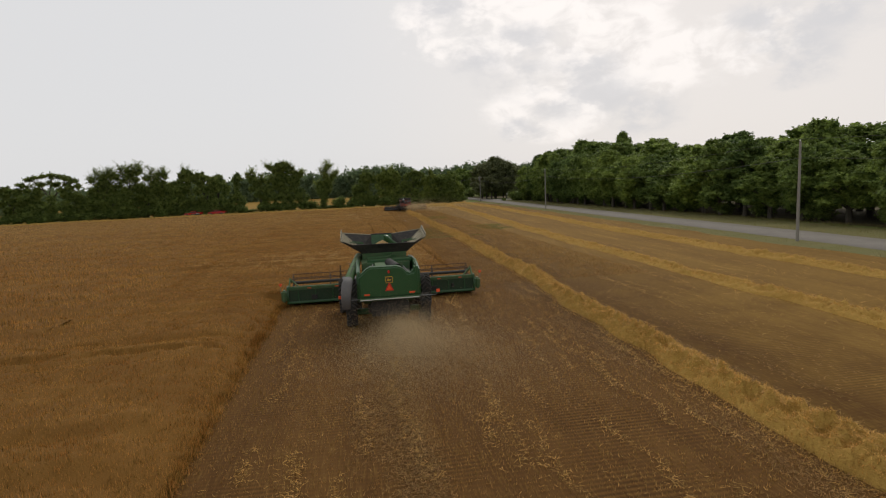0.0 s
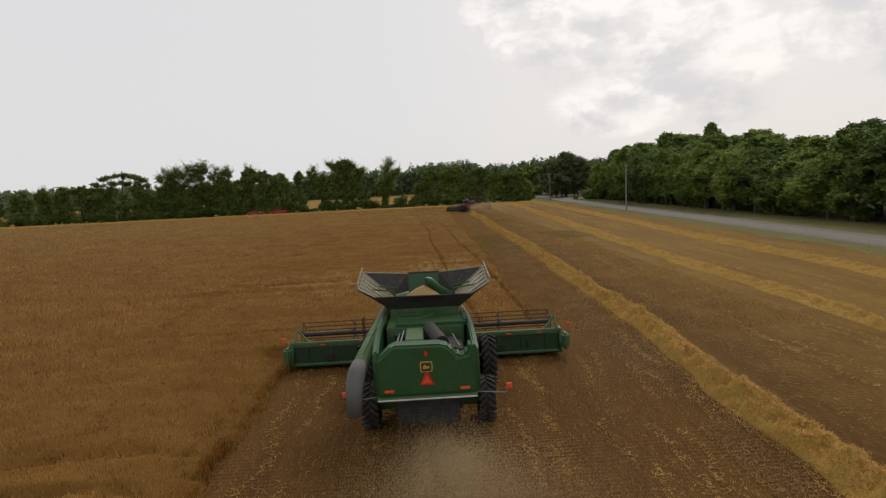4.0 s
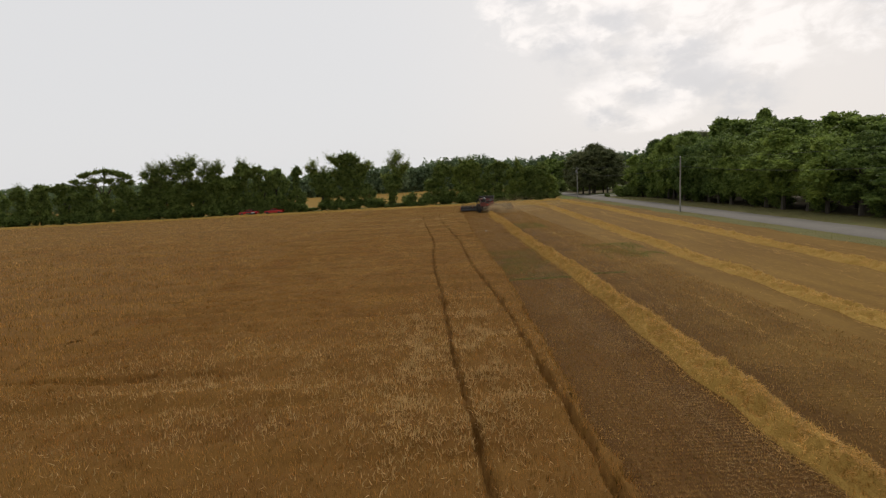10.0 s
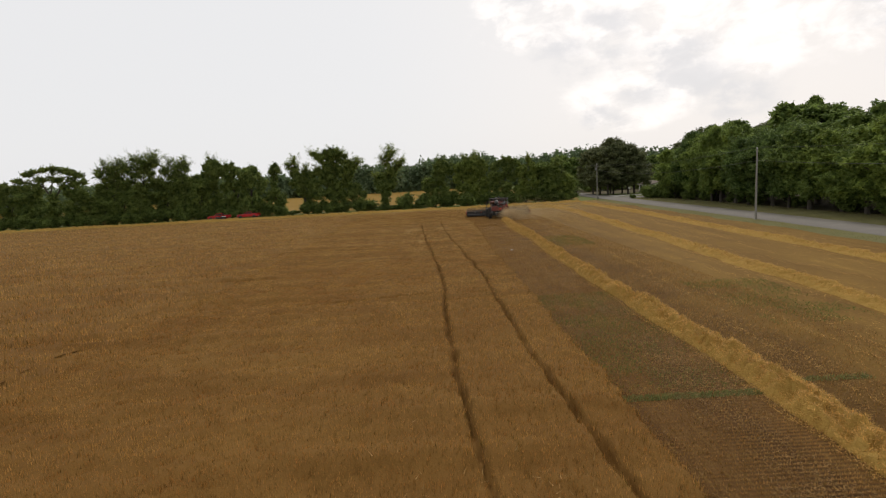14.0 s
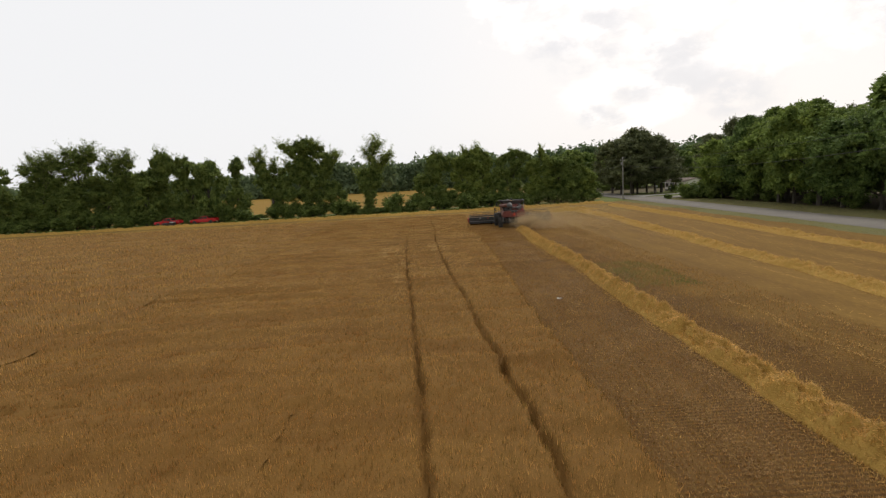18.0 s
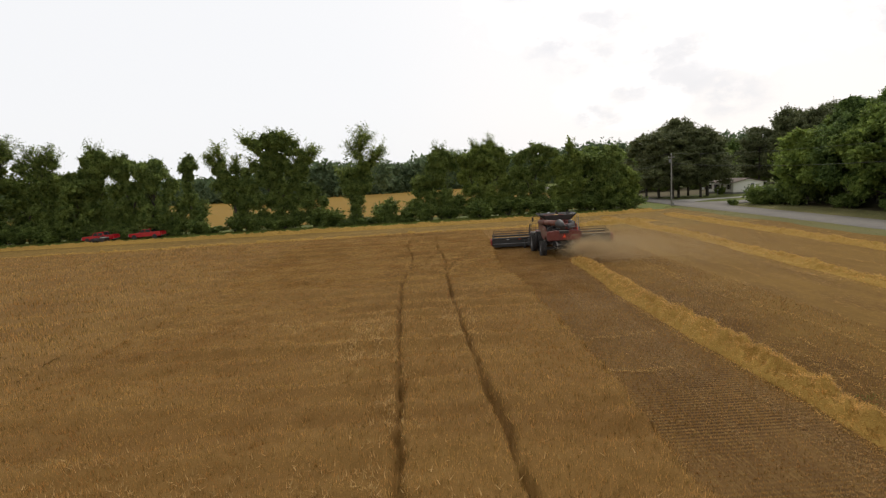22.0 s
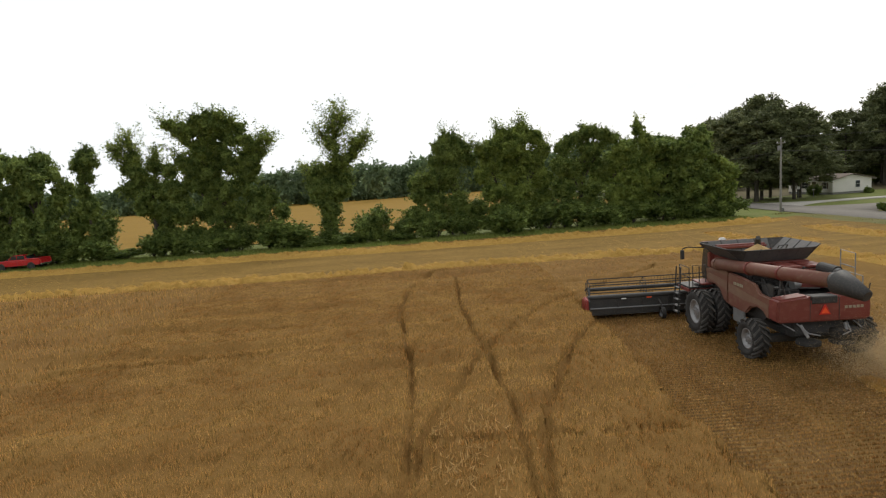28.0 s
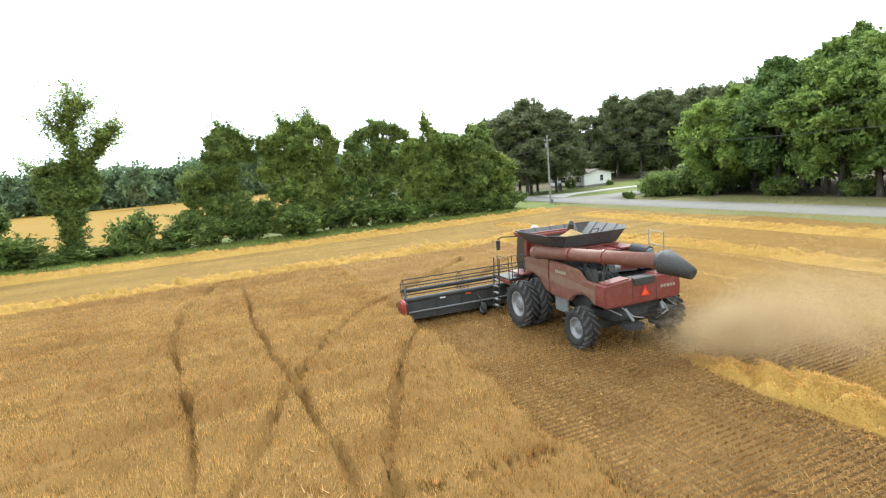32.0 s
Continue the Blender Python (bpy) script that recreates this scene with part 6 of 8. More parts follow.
# ---- the green combine ----
def green_combine(where):
    e = thing("green_combine", where, "dusty green combine harvester cutting wheat, grain tank open", "combine harvester")
    g, gd, k = M["green"], M["green_dusty"], M["black"]
    e.scale = (0.95, 0.95, 0.95)
    W = 6.05
    # header: floor, back wall, top beam, end sheets
    head = part("header_back", slab([(0.02, 0.28), (0.14, 0.22), (0.2, 1.12), (0.06, 1.12)], "x", -W, W, 0.01, 1), M["green_dark"], e, "dusty green header back wall, the recess shade in its colour")
    for i in range(-5, 6):
        x = i * 1.08
        part("header_rib", hull((x - 0.035, x + 0.035, -0.03, 0.03, 0.36, 1.02), bevel=0.01), g, head)
    for x, w, z in ((-4.4, 0.36, 0.5), (-1.9, 0.2, 0.62), (3.3, 0.5, 0.5), (4.6, 0.16, 0.6)):
        part("header_cover", hull((x - w / 2, x + w / 2, -0.06, 0.03, z - 0.08, z + 0.2), bevel=0.02), M["dark_steel"], head)
    part("floor_pan", slab([(0.1, 0.22), (0.1, 0.26), (1.5, 0.16), (1.62, 0.1), (1.5, 0.1)], "x", -W, W), gd, e)
    part("top_beam", hull((-W, W, -0.02, 0.24, 1.06, 1.28), bevel=0.045, segments=2), gd, e)
    part("lower_beam", tube([(-W, 0.02, 0.26), (W, 0.02, 0.26)], 0.09, 10), g, e)
    for s in (-1, 1):
        part("end_sheet", slab([(-0.16, 0.2), (-0.2, 0.72), (-0.05, 1.3), (0.35, 1.35), (1.0, 1.0), (1.9, 0.42), (2.15, 0.16), (1.5, 0.1)], "x", s * W - 0.06, s * W + 0.06, 0.03), g, e)
        part("end_shield", hull((s * (W + 0.22) - 0.16, s * (W + 0.22) + 0.16, -0.32, 0.3, 0.36, 1.1), bevel=0.1, segments=3), gd, e, "rounded green end shield")
        part("divider_rod", tube([(s * (W + 0.06), 1.9, 0.4), (s * (W + 0.1), 2.5, 0.3)], 0.03, 6), k, e)
        part("reel_arm", bars([[(s * (W - 0.12), 0.05, 1.25), (s * (W - 0.12), 0.55, 1.75), (s * (W - 0.12), 1.15, 1.4)], [(s * (W - 0.75), 0.1, 1.22), (s * (W - 0.14), 0.6, 1.7)]], 0.05, 6), gd, e)
        warning_lamp(e, s * (W + 0.42), 0.0, 1.42, 0.9)
        part("lamp_bracket", tube([(s * (W + 0.1), 0, 0.95), (s * (W + 0.42), 0, 0.95)], 0.02, 6), M["grey"], e)
    for x in (-4.7, -2.95, 2.4, 3.7, 5.1):
        part("reflector", hull((x - 0.11, x + 0.11, -0.045, -0.02, 1.13, 1.19), bevel=0.006), M["amber"], e, "red reflector strip")
    reel(e, -W + 0.25, W - 0.25, 1.1, 1.36, 0.56, k, (-W + 0.28, -3.4, -0.15, 0.15, 3.4, W - 0.28), M["rust"])
    auger = tube([(-W + 0.1, 0.62, 0.55), (W - 0.1, 0.62, 0.55)], 0.2, 14)
    part("cross_auger", auger, gd, e)
    flight = bmesh.new()
    for s in (-1, 1):
        prev = None
        for i in range(150):
            x = s * (W - 0.15 - i * (W - 0.8) / 149)
            a = i * 0.52
            c, d = math.cos(a), math.sin(a)
            now = (flight.verts.new((x, 0.62 + 0.2 * c, 0.55 + 0.2 * d)), flight.verts.new((x, 0.62 + 0.31 * c, 0.55 + 0.31 * d)))
            if prev:
                flight.faces.new((prev[0], now[0], now[1], prev[1]))
            prev = now
    part("auger_flighting", flight, M["grey"], e)
    part("cutter_bar", hull((-W, W, 1.56, 1.68, 0.07, 0.12), bevel=0.01), k, e)
    part("feeder_house", slab([(-2.2, 1.0), (0.1, 0.35), (0.1, 1.15), (-2.2, 1.95)], "x", -0.75, 0.75, 0.04), gd, e)
    # body: side panels, engine deck, hood
    body = part("body", slab([(-8.1, 1.75), (-7.2, 1.35), (-4.6, 1.05), (-2.2, 1.05), (-1.9, 1.9), (-2.0, 3.3), (-5.0, 3.4), (-6.15, 3.36), (-6.2, 2.5), (-7.9, 2.5), (-8.0, 2.0)], "x", -1.3, 1.3, 0.05), gd, e)
    for s in (-1, 1):
        part("side_panel", slab([(-8.3, 1.8), (-7.5, 1.5), (-5.4, 1.35), (-4.6, 1.75), (-3.9, 2.1), (-3.0, 2.2), (-2.3, 2.0), (-2.1, 3.1), (-4.8, 3.45), (-6.4, 3.5), (-7.4, 3.42), (-8.3, 3.2), (-8.4, 2.6)], "x", s * 1.5 - 0.09, s * 1.5 + 0.09, 0.05, 3), g, e, "smooth dark green side panel")
        part("panel_seam", slab([(-4.64, 1.78), (-4.6, 1.78), (-4.6, 3.4), (-4.64, 3.4)], "x", s * 1.592 - 0.004, s * 1.592 + 0.004), k, e)
    part("engine_deck", hull((-0.95, 1.35, -6.0, -4.95, 3.36, 3.44), bevel=0.02), gd, e, "dusty green engine deck")
    part("deck_rail", bars([[(-0.95, -5.0, 3.6), (0.45, -5.0, 3.62), (0.3, -5.5, 3.6), (-0.1, -5.85, 3.58), (-0.95, -5.85, 3.58)], [(-0.95, -5.0, 3.44), (-0.95, -5.0, 3.6)], [(0.45, -5.0, 3.44), (0.45, -5.0, 3.62)], [(-0.95, -5.85, 3.44), (-0.95, -5.85, 3.58)]], 0.02, 6), gd, e)
    part("deck_edge", hull((-1.0, 1.38, -6.1, -6.02, 3.3, 3.46), (1.3, 1.42, -6.0, -4.9, 3.3, 3.5), bevel=0.015), g, e)
    part("engine_bay", hull((-1.2, 1.25, -7.850, -6.350, 2.5, 2.62), bevel=0.01), M["dark_steel"], e)
    part("engine_block", hull((-0.1, 1.0, -7.750, -6.450, 2.6, 3.05), (-0.55, -0.2, -7.650, -6.450, 2.6, 2.9), bevel=0.04, segments=2), M["dark_steel"], e)
    part("air_cleaner", tube([(0.15, -6.350, 3.32), (0.5, -7.700, 3.2)], 0.24, 16), M["dark_steel"], e, "round black air cleaner housing")
    part("cooling_cover", hull((-0.62, -0.06, -7.700, -6.270, 2.9, 3.36), bevel=0.03), gd, e)
    for i in range(3):
        part("cover_step", hull((-0.55, -0.13, -7.730, -7.680, 2.96 + i * 0.13, 3.03 + i * 0.13), bevel=0.008), k, e)
    for line in [[(-0.7, -6.350, 3.3), (-0.85, -7.350, 3.0), (-0.8, -7.750, 2.7)], [(-0.85, -6.350, 3.2), (-1.0, -7.450, 2.9), (-0.95, -7.850, 2.66)], [(0.9, -6.350, 3.1), (1.1, -7.350, 2.9), (1.05, -7.750, 2.7)]]:
        part("hydraulic_line", tube(line, 0.03, 6), M["grey"], e)
    for box in ((-1.1, -0.75, -7.650, -6.550, 2.62, 2.84), (-1.0, -0.8, -6.500, -6.250, 2.6, 3.2), (0.95, 1.2, -7.550, -6.450, 2.6, 2.95)):
        part("bay_housing", hull(box, bevel=0.03), M["dark_steel"], e)
    # the rounded rear hood with its cut-away corner
    hood = part("rear_hood", slab([(-1.5, 1.9), (1.5, 1.9), (1.52, 3.05), (1.46, 3.42), (1.3, 3.42), (1.22, 3.08), (0.95, 3.02), (0.72, 3.3), (0.5, 3.42), (-1.0, 3.44), (-1.15, 3.3), (-1.5, 3.0)], "y", -8.570, -7.970, 0.1, 3), g, e, "rounded glossy green rear hood")
    part("hood_bumper", hull((-1.48, 1.48, -8.670, -8.350, 1.78, 1.9), bevel=0.03), gd, hood, "green and pale trim along the hood foot")
    part("hood_edge", hull((-1.46, 1.46, -8.690, -8.650, 1.82, 1.86), bevel=0.006), M["white"], hood)
    part("emblem_plate", slab([(-0.17, 2.62), (0.17, 2.62), (0.19, 2.8), (0.17, 2.94), (-0.17, 2.94), (-0.19, 2.8)], "y", -8.605, -8.578, 0.006, 1), M["yellow"], hood, "yellow bordered black emblem plate")
    part("emblem_field", slab([(-0.14, 2.65), (0.14, 2.65), (0.155, 2.8), (0.14, 2.91), (-0.14, 2.91), (-0.155, 2.8)], "y", -8.615, -8.607), k, hood)
    part("emblem_mark", slab([(-0.09, 2.72), (0.08, 2.74), (0.1, 2.82), (0.02, 2.8), (-0.05, 2.86), (-0.1, 2.8)], "y", -8.621, -8.617), M["yellow"], hood)
    slow_sign(hood, 0.0, -8.585, 2.36, 0.22)
    part("beacon", hull((-0.05, 0.05, -8.680, -8.580, 3.1, 3.26), bevel=0.03, segments=2), M["red_bright"], hood, "dark red marker lamp")
    for s in (-1, 1):
        part("tail_lamp", hull((s * 1.12 - 0.14, s * 1.12 + 0.14, -8.610, -8.570, 2.04, 2.12), bevel=0.01), M["amber"], hood, "red tail lamp")
        lamp_arm = part("lamp_arm", bars([[(s * 1.45, -8.350, 1.85), (s * 2.3, -8.550, 1.85), (s * 2.42, -8.570, 2.0)]], 0.018, 6), M["grey"], hood)
        part("arm_lamp", hull((s * 2.42 - 0.09, s * 2.42 + 0.09, -8.610, -8.540, 1.98, 2.14), bevel=0.015), M["amber"], lamp_arm, "red warning lamp on a thin arm")
    # chopper and undercarriage
    part("straw_chopper", slab([(-8.200, 1.2), (-8.500, 1.0), (-8.300, 0.9), (-7.000, 1.0), (-6.800, 1.7), (-8.000, 1.7)], "x", -0.95, 0.95, 0.04), M["dark_steel"], e)
    for i in range(-3, 4):
        part("spreader_vane", hull((i * 0.28 - 0.012, i * 0.28 + 0.012, -8.700, -8.200, 0.85, 1.08)), M["dark_steel"], e)
    part("underframe", hull((-1.0, 1.0, -6.9, -2.3, 0.95, 1.2), (-1.1, -0.9, -7.2, -2.2, 0.85, 1.3), (0.9, 1.1, -7.2, -2.2, 0.85, 1.3), bevel=0.03), M["dark_steel"], e)
    part("rear_axle", hull((-1.7, 1.7, -6.35, -6.05, 0.6, 0.9), bevel=0.05), g, e)
    part("front_axle", hull((-2.4, 2.4, -2.95, -2.6, 0.8, 1.2), bevel=0.06), g, e)
    for s in (-1, 1):
        farm_wheel(e, s * 2.42, -2.75, 1.0, 0.56, 0.52, s, M["yellow"], 22)
        farm_wheel(e, s * 1.72, -2.75, 1.0, 0.56, 0.52, s, M["yellow"], 22)
        farm_wheel(e, s * 1.95, -6.2, 0.76, 0.56, 0.38, s, M["yellow"], 20)
    # cab, mostly hidden behind the tank
    cab = part("cab", slab([(-2.0, 1.9), (-0.55, 1.8), (-0.35, 2.4), (-0.6, 3.5), (-2.0, 3.55)], "x", -1.05, 1.05, 0.06), M["glass"], e, "dark glazed cab")
    part("cab_roof", hull((-1.15, 1.2, -2.1, -0.4, 3.5, 3.72), bevel=0.08, segments=3), g, cab)
    part("cab_post", hull((-1.1, -1.0, -2.05, -1.9, 1.9, 3.55), (1.0, 1.1, -2.05, -1.9, 1.9, 3.55), bevel=0.02), g, cab)
    part("satellite_receiver", hull((-0.14, 0.14, -0.8, -0.5, 3.72, 3.9), bevel=0.07, segments=3), M["yellow"], cab, "yellow satellite receiver dome")
    for x in (-1.05, 0.95):
        part("cab_beacon", tube([(x, -1.3, 3.72), (x, -1.3, 3.94)], 0.06, 10), M["amber"], cab, "orange rotating beacon")
    part("cab_ladder", bars([[(-2.6, -1.5, 0.5), (-2.6, -1.5, 2.7), (-2.6, -2.0, 2.75), (-2.6, -2.0, 0.5)], [(-2.0, -1.5, 1.9), (-2.0, -1.5, 2.75), (-2.0, -2.3, 2.75), (-2.0, -2.3, 1.9)]] + [[(-2.6, -1.5, 0.6 + i * 0.3), (-2.6, -2.0, 0.6 + i * 0.3)] for i in range(5)], 0.025, 6), k, e, "black access ladder with rails")
    part("platform", hull((-2.55, -1.05, -2.3, -1.0, 1.82, 1.9), bevel=0.02), k, e)
    # the open grain tank
    tank = part("grain_tank", slab([(-4.95, 3.3), (-2.25, 3.3), (-2.2, 3.75), (-5.0, 3.75)], "x", -1.22, 1.22, 0.02, 1), gd, e)
    part("rear_flap", panel([(1.25, -4.95, 3.72), (-1.25, -4.95, 3.72), (-1.72, -5.45, 4.3), (1.78, -5.45, 4.26)], 0.03), M["fabric"], tank, "black rubber rear flap of the tank")
    part("flap_middle", panel([(0.62, -4.975, 3.76), (-0.62, -4.975, 3.76), (-0.72, -5.48, 4.28), (0.72, -5.48, 4.26)], 0.02), M["dark_steel"], tank)
    for s in (-1, 1):
        lo, hi = s * 1.22, s * 2.35
        wing = part("side_extension", panel([(lo, -4.6, 3.74), (hi, -4.75, 4.45), (hi, -2.75, 4.78), (lo, -2.7, 3.74)][:: s], 0.04), M["cream"], tank, "dusty cream folding tank side")
        part("wing_rim", tube([(hi, -4.78, 4.45), (hi, -2.72, 4.78)], 0.05, 6), M["cream"], wing)
        part("wing_lip", panel([(hi, -4.75, 4.47), (hi + s * 0.03, -4.75, 4.67), (hi + s * 0.03, -2.75, 4.98), (hi, -2.75, 4.8)], 0.03), M["cream"], wing)
        for i in range(5):
            t = 0.1 + i * 0.2
            y = -4.65 + t * 1.9
            z1 = 4.45 + 0.33 * t
            part("wing_rib", tube([(s * 1.3, y, 3.84), (s * 2.3, y, z1 + 0.02)], 0.028, 5), M["cream"], wing)
            part("wing_slot", hull((hi - 0.012, hi + 0.045, y - 0.07, y + 0.07, z1 + 0.1, z1 + 0.15)), k, wing)
        for y in (-4.0, -3.3):
            part("wing_prop", bars([[(s * 1.95, y, 4.3), (s * 1.15, y + 0.05, 4.18)], [(s * 1.15, y + 0.05, 4.18), (s * 1.1, y + 0.1, 3.78)]], 0.03, 6), g, wing)
        part("corner_cloth", panel([(s * 0.62, -2.12, 3.8), (s * 0.62, -2.0, 4.5), (hi, -2.75, 4.74), (lo, -2.7, 3.8)][:: s], 0.02), M["fabric"], tank, "slack black cloth in the tank corner")
        part("cloth_window", panel([(s * 0.98, -2.16, 4.2), (s * 0.98, -2.13, 4.42), (s * 1.42, -2.33, 4.46), (s * 1.42, -2.36, 4.22)][:: s], 0.02), M["white"], tank, "clear plastic window in the cloth")
        part("cloth_hem", tube([(s * 0.62, -2.0, 4.5), (hi, -2.75, 4.76)], 0.03, 6), M["cream"], tank)
        part("rear_cloth", panel([(s * 1.72, -5.45, 4.28), (s * 1.25, -4.95, 3.74), (lo, -4.6, 3.74), (hi, -4.75, 4.45)][:: s], 0.02), M["fabric"], tank)
    part("front_wall", panel([(-0.62, -2.2, 3.72), (0.62, -2.2, 3.72), (0.62, -2.0, 4.52), (-0.62, -2.0, 4.52)], 0.04), g, tank, "green tank front wall")
    part("front_wall_rim", tube([(-0.66, -2.0, 4.53), (0.66, -2.0, 4.53)], 0.035, 6), k, tank)
    bub = part("bubble_auger", tube([(0.95, -2.9, 3.7), (0.5, -3.25, 4.05), (0.2, -3.45, 4.42), (0.08, -3.55, 4.56)], [0.2, 0.2, 0.17, 0.03], 12), g, tank, "green bubble-up auger tube")
    heap = bmesh.new()
    rows = []
    for i in range(9):
        row = []
        for j in range(9):
            x, y = -1.15 + i * 0.2875, -4.6 + j * 0.2625
            d = math.hypot(x + 0.05, y + 3.65)
            row.append(heap.verts.new((x, y, max(3.72, 4.36 - 0.7 * d) + 0.03 * noise.noise((x * 4, y * 4, 0)))))
        rows.append(row)
    for i in range(8):
        for j in range(8):
            heap.faces.new((rows[i][j], rows[i + 1][j], rows[i + 1][j + 1], rows[i][j + 1]))
    part("grain", heap, M["grain"], tank, "heap of harvested grain in the tank")
    # unloading auger folded back along the left side
    spout = part("unloading_auger", tube([(-1.42, -3.7, 3.42), (-1.62, -5.4, 3.22), (-2.0, -8.1, 2.78)], 0.23, 18), M["green_pale"], e, "long dusty green unloading auger", True)
    for t in (0.3, 0.62):
        y = -3.7 - 4.4 * t
        part("auger_clamp", tube([(-1.42 - 0.57 * t, y, 3.43 - 0.64 * t), (-1.43 - 0.57 * t, y - 0.07, 3.42 - 0.64 * t)], 0.255, 18), g, spout)
    part("auger_hose", bars([[(-1.3, -3.9, 3.62), (-1.5, -5.2, 3.44), (-1.72, -6.5, 3.28), (-1.9, -7.9, 3.04)]], 0.018, 5), k, spout)
    part("auger_boot", tube([(-2.0, -8.1, 2.78), (-2.07, -8.5, 2.62), (-2.13, -8.75, 2.25), (-2.15, -8.8, 1.5)], [0.25, 0.27, 0.25, 0.22], 16), M["boot"], spout, "grey rubber discharge boot", True)
    return e


# ---- the red combine ----
def red_combine(where, turn):
    e = thing("red_combine", where, "dusty red combine harvester cutting wheat beside the straw row", "combine harvester", turn=turn)
    r, rd, k, td = M["red"], M["red_dusty"], M["black"], M["tan_dust_gloss"]
    e.scale = (0.9, 0.9, 0.9)
    W = 6.7
    back = part("header_back", slab([(0.02, 0.26), (0.14, 0.2), (0.22, 1.1), (0.06, 1.1)], "x", -W, W, 0.01, 1), k, e, "black header back wall")
    part("back_rail", hull((-W, W, -0.05, 0.03, 0.56, 0.62), bevel=0.012), M["grey"], back)
    for i in range(-4, 5):
        part("header_rib", hull((i * 1.3 - 0.03, i * 1.3 + 0.03, -0.03, 0.03, 0.3, 1.02), bevel=0.008), k, back)
    part("floor_pan", slab([(0.1, 0.2), (0.1, 0.24), (1.5, 0.14), (1.6, 0.08), (1.5, 0.08)], "x", -W, W), M["grey"], e)
    part("top_beam", tube([(-W, 0.1, 1.16), (W, 0.1, 1.16)], 0.12, 12), k, e)
    part("sheet_rail", hull((-W, W, 0.16, 0.26, 0.92, 0.98), bevel=0.01), M["grey"], e)
    for x in (-4.9, -3.6, 3.4, 4.8):
        part("reflector", hull((x - 0.13, x + 0.13, -0.045, -0.018, 1.02, 1.08), bevel=0.006), M["amber"] if abs(x) < 4 else M["white"], e, "red and white reflector strip")
    for s in (-1, 1):
        part("end_sheet", slab([(-0.14, 0.18), (-0.18, 1.02), (0.1, 1.24), (0.55, 1.1), (1.1, 0.72), (1.9, 0.34), (2.2, 0.12), (1.5, 0.08)], "x", s * W - 0.05, s * W + 0.05, 0.025), k, e)
        part("end_shield", slab([(-0.34, 0.42), (-0.3, 1.12), (0.02, 1.28), (0.42, 1.06), (0.5, 0.6), (0.2, 0.3)], "x", s * (W + 0.16) - 0.1, s * (W + 0.16) + 0.1, 0.06, 3), M["red_shield"], e, "bright red plastic end shield")
        part("divider_rod", bars([[(s * (W + 0.05), 1.8, 0.36), (s * (W + 0.2), 2.35, 0.7)], [(s * (W + 0.05), 2.1, 0.14), (s * (W + 0.2), 2.35, 0.7)]], 0.025, 6), M["white"], e)
        part("reel_arm", bars([[(s * (W - 0.1), 0.1, 1.18), (s * (W - 0.1), 0.5, 1.62), (s * (W - 0.1), 1.1, 1.36)]], 0.05, 6), k, e)
        gw = part("gauge_wheel", lathe([(0.3, -0.09), (0.3, 0.09), (0.2, 0.1), (0.19, 0.05), (0.04, 0.05)], 20), M["rubber"], e, "small rubber gauge wheel")
        gw.location = (s * 3.1, -0.5, 0.3)
        part("gauge_rim", lathe([(0.2, -0.07), (0.2, 0.085), (0.1, 0.06), (0.02, 0.07)], 18), M["rim"], gw)
        part("gauge_arm", bars([[(s * 3.1, -0.5, 0.3), (s * 3.1, -0.3, 0.75), (s * 3.1, 0.05, 0.9)]], 0.04, 6), k, e)
    reel(e, -W + 0.22, W - 0.22, 1.15, 1.36, 0.55, k, (-W + 0.25, -3.5, -0.12, 0.12, 3.5, W - 0.25))
    part("cross_auger", tube([(-W + 0.1, 0.62, 0.52), (W - 0.1, 0.62, 0.52)], 0.2, 14), M["grey"], e)
    part("cutter_bar", hull((-W, W, 1.54, 1.66, 0.05, 0.1), bevel=0.01), k, e)
    part("feeder_house", slab([(-2.4, 0.95), (0.1, 0.35), (0.1, 1.1), (-2.4, 1.9)], "x", -0.8, 0.8, 0.04), k, e)
    # body with curved side panels
    part("body", slab([(-7.4, 2.0), (-6.6, 1.35), (-2.3, 1.15), (-2.1, 2.0), (-2.2, 3.1), (-5.3, 3.1), (-5.5, 2.45), (-7.4, 2.45)], "x", -1.35, 1.35, 0.05), M["dark_steel"], e)
    for s in (-1, 1):
        x0, x1 = s * 1.58 - 0.08, s * 1.58 + 0.08
        part("front_side_panel", slab([(-4.28, 1.5), (-3.9, 1.62), (-3.5, 2.05), (-2.9, 2.2), (-2.35, 2.12), (-2.2, 2.3), (-2.2, 2.78), (-3.0, 2.92), (-4.28, 2.94)], "x", x0, x1, 0.05, 3), rd, e, "dusty red side panel")
        panel2 = part("rear_side_panel", slab([(-7.45, 1.66), (-7.3, 1.62), (-7.0, 1.84), (-6.6, 1.92), (-6.1, 1.8), (-5.7, 1.46), (-4.32, 1.5), (-4.32, 2.94), (-5.5, 2.9), (-6.35, 2.82), (-6.75, 2.5), (-7.5, 2.46)], "x", x0, x1, 0.05, 3), rd, e, "dusty red side panel")
        part("panel_stripe", slab([(-7.4, 1.98), (-6.6, 2.05), (-5.6, 1.98), (-4.36, 2.12), (-4.36, 2.5), (-5.6, 2.36), (-6.6, 2.26), (-7.4, 2.18)], "x", s * 1.668 - 0.004, s * 1.668 + 0.004), td, panel2, "tan dusted stripe")
        part("panel_stripe", slab([(-4.24, 2.13), (-3.4, 2.26), (-2.3, 2.4), (-2.3, 2.64), (-4.24, 2.52)], "x", s * 1.668 - 0.004, s * 1.668 + 0.004), td, e, "tan dusted stripe")
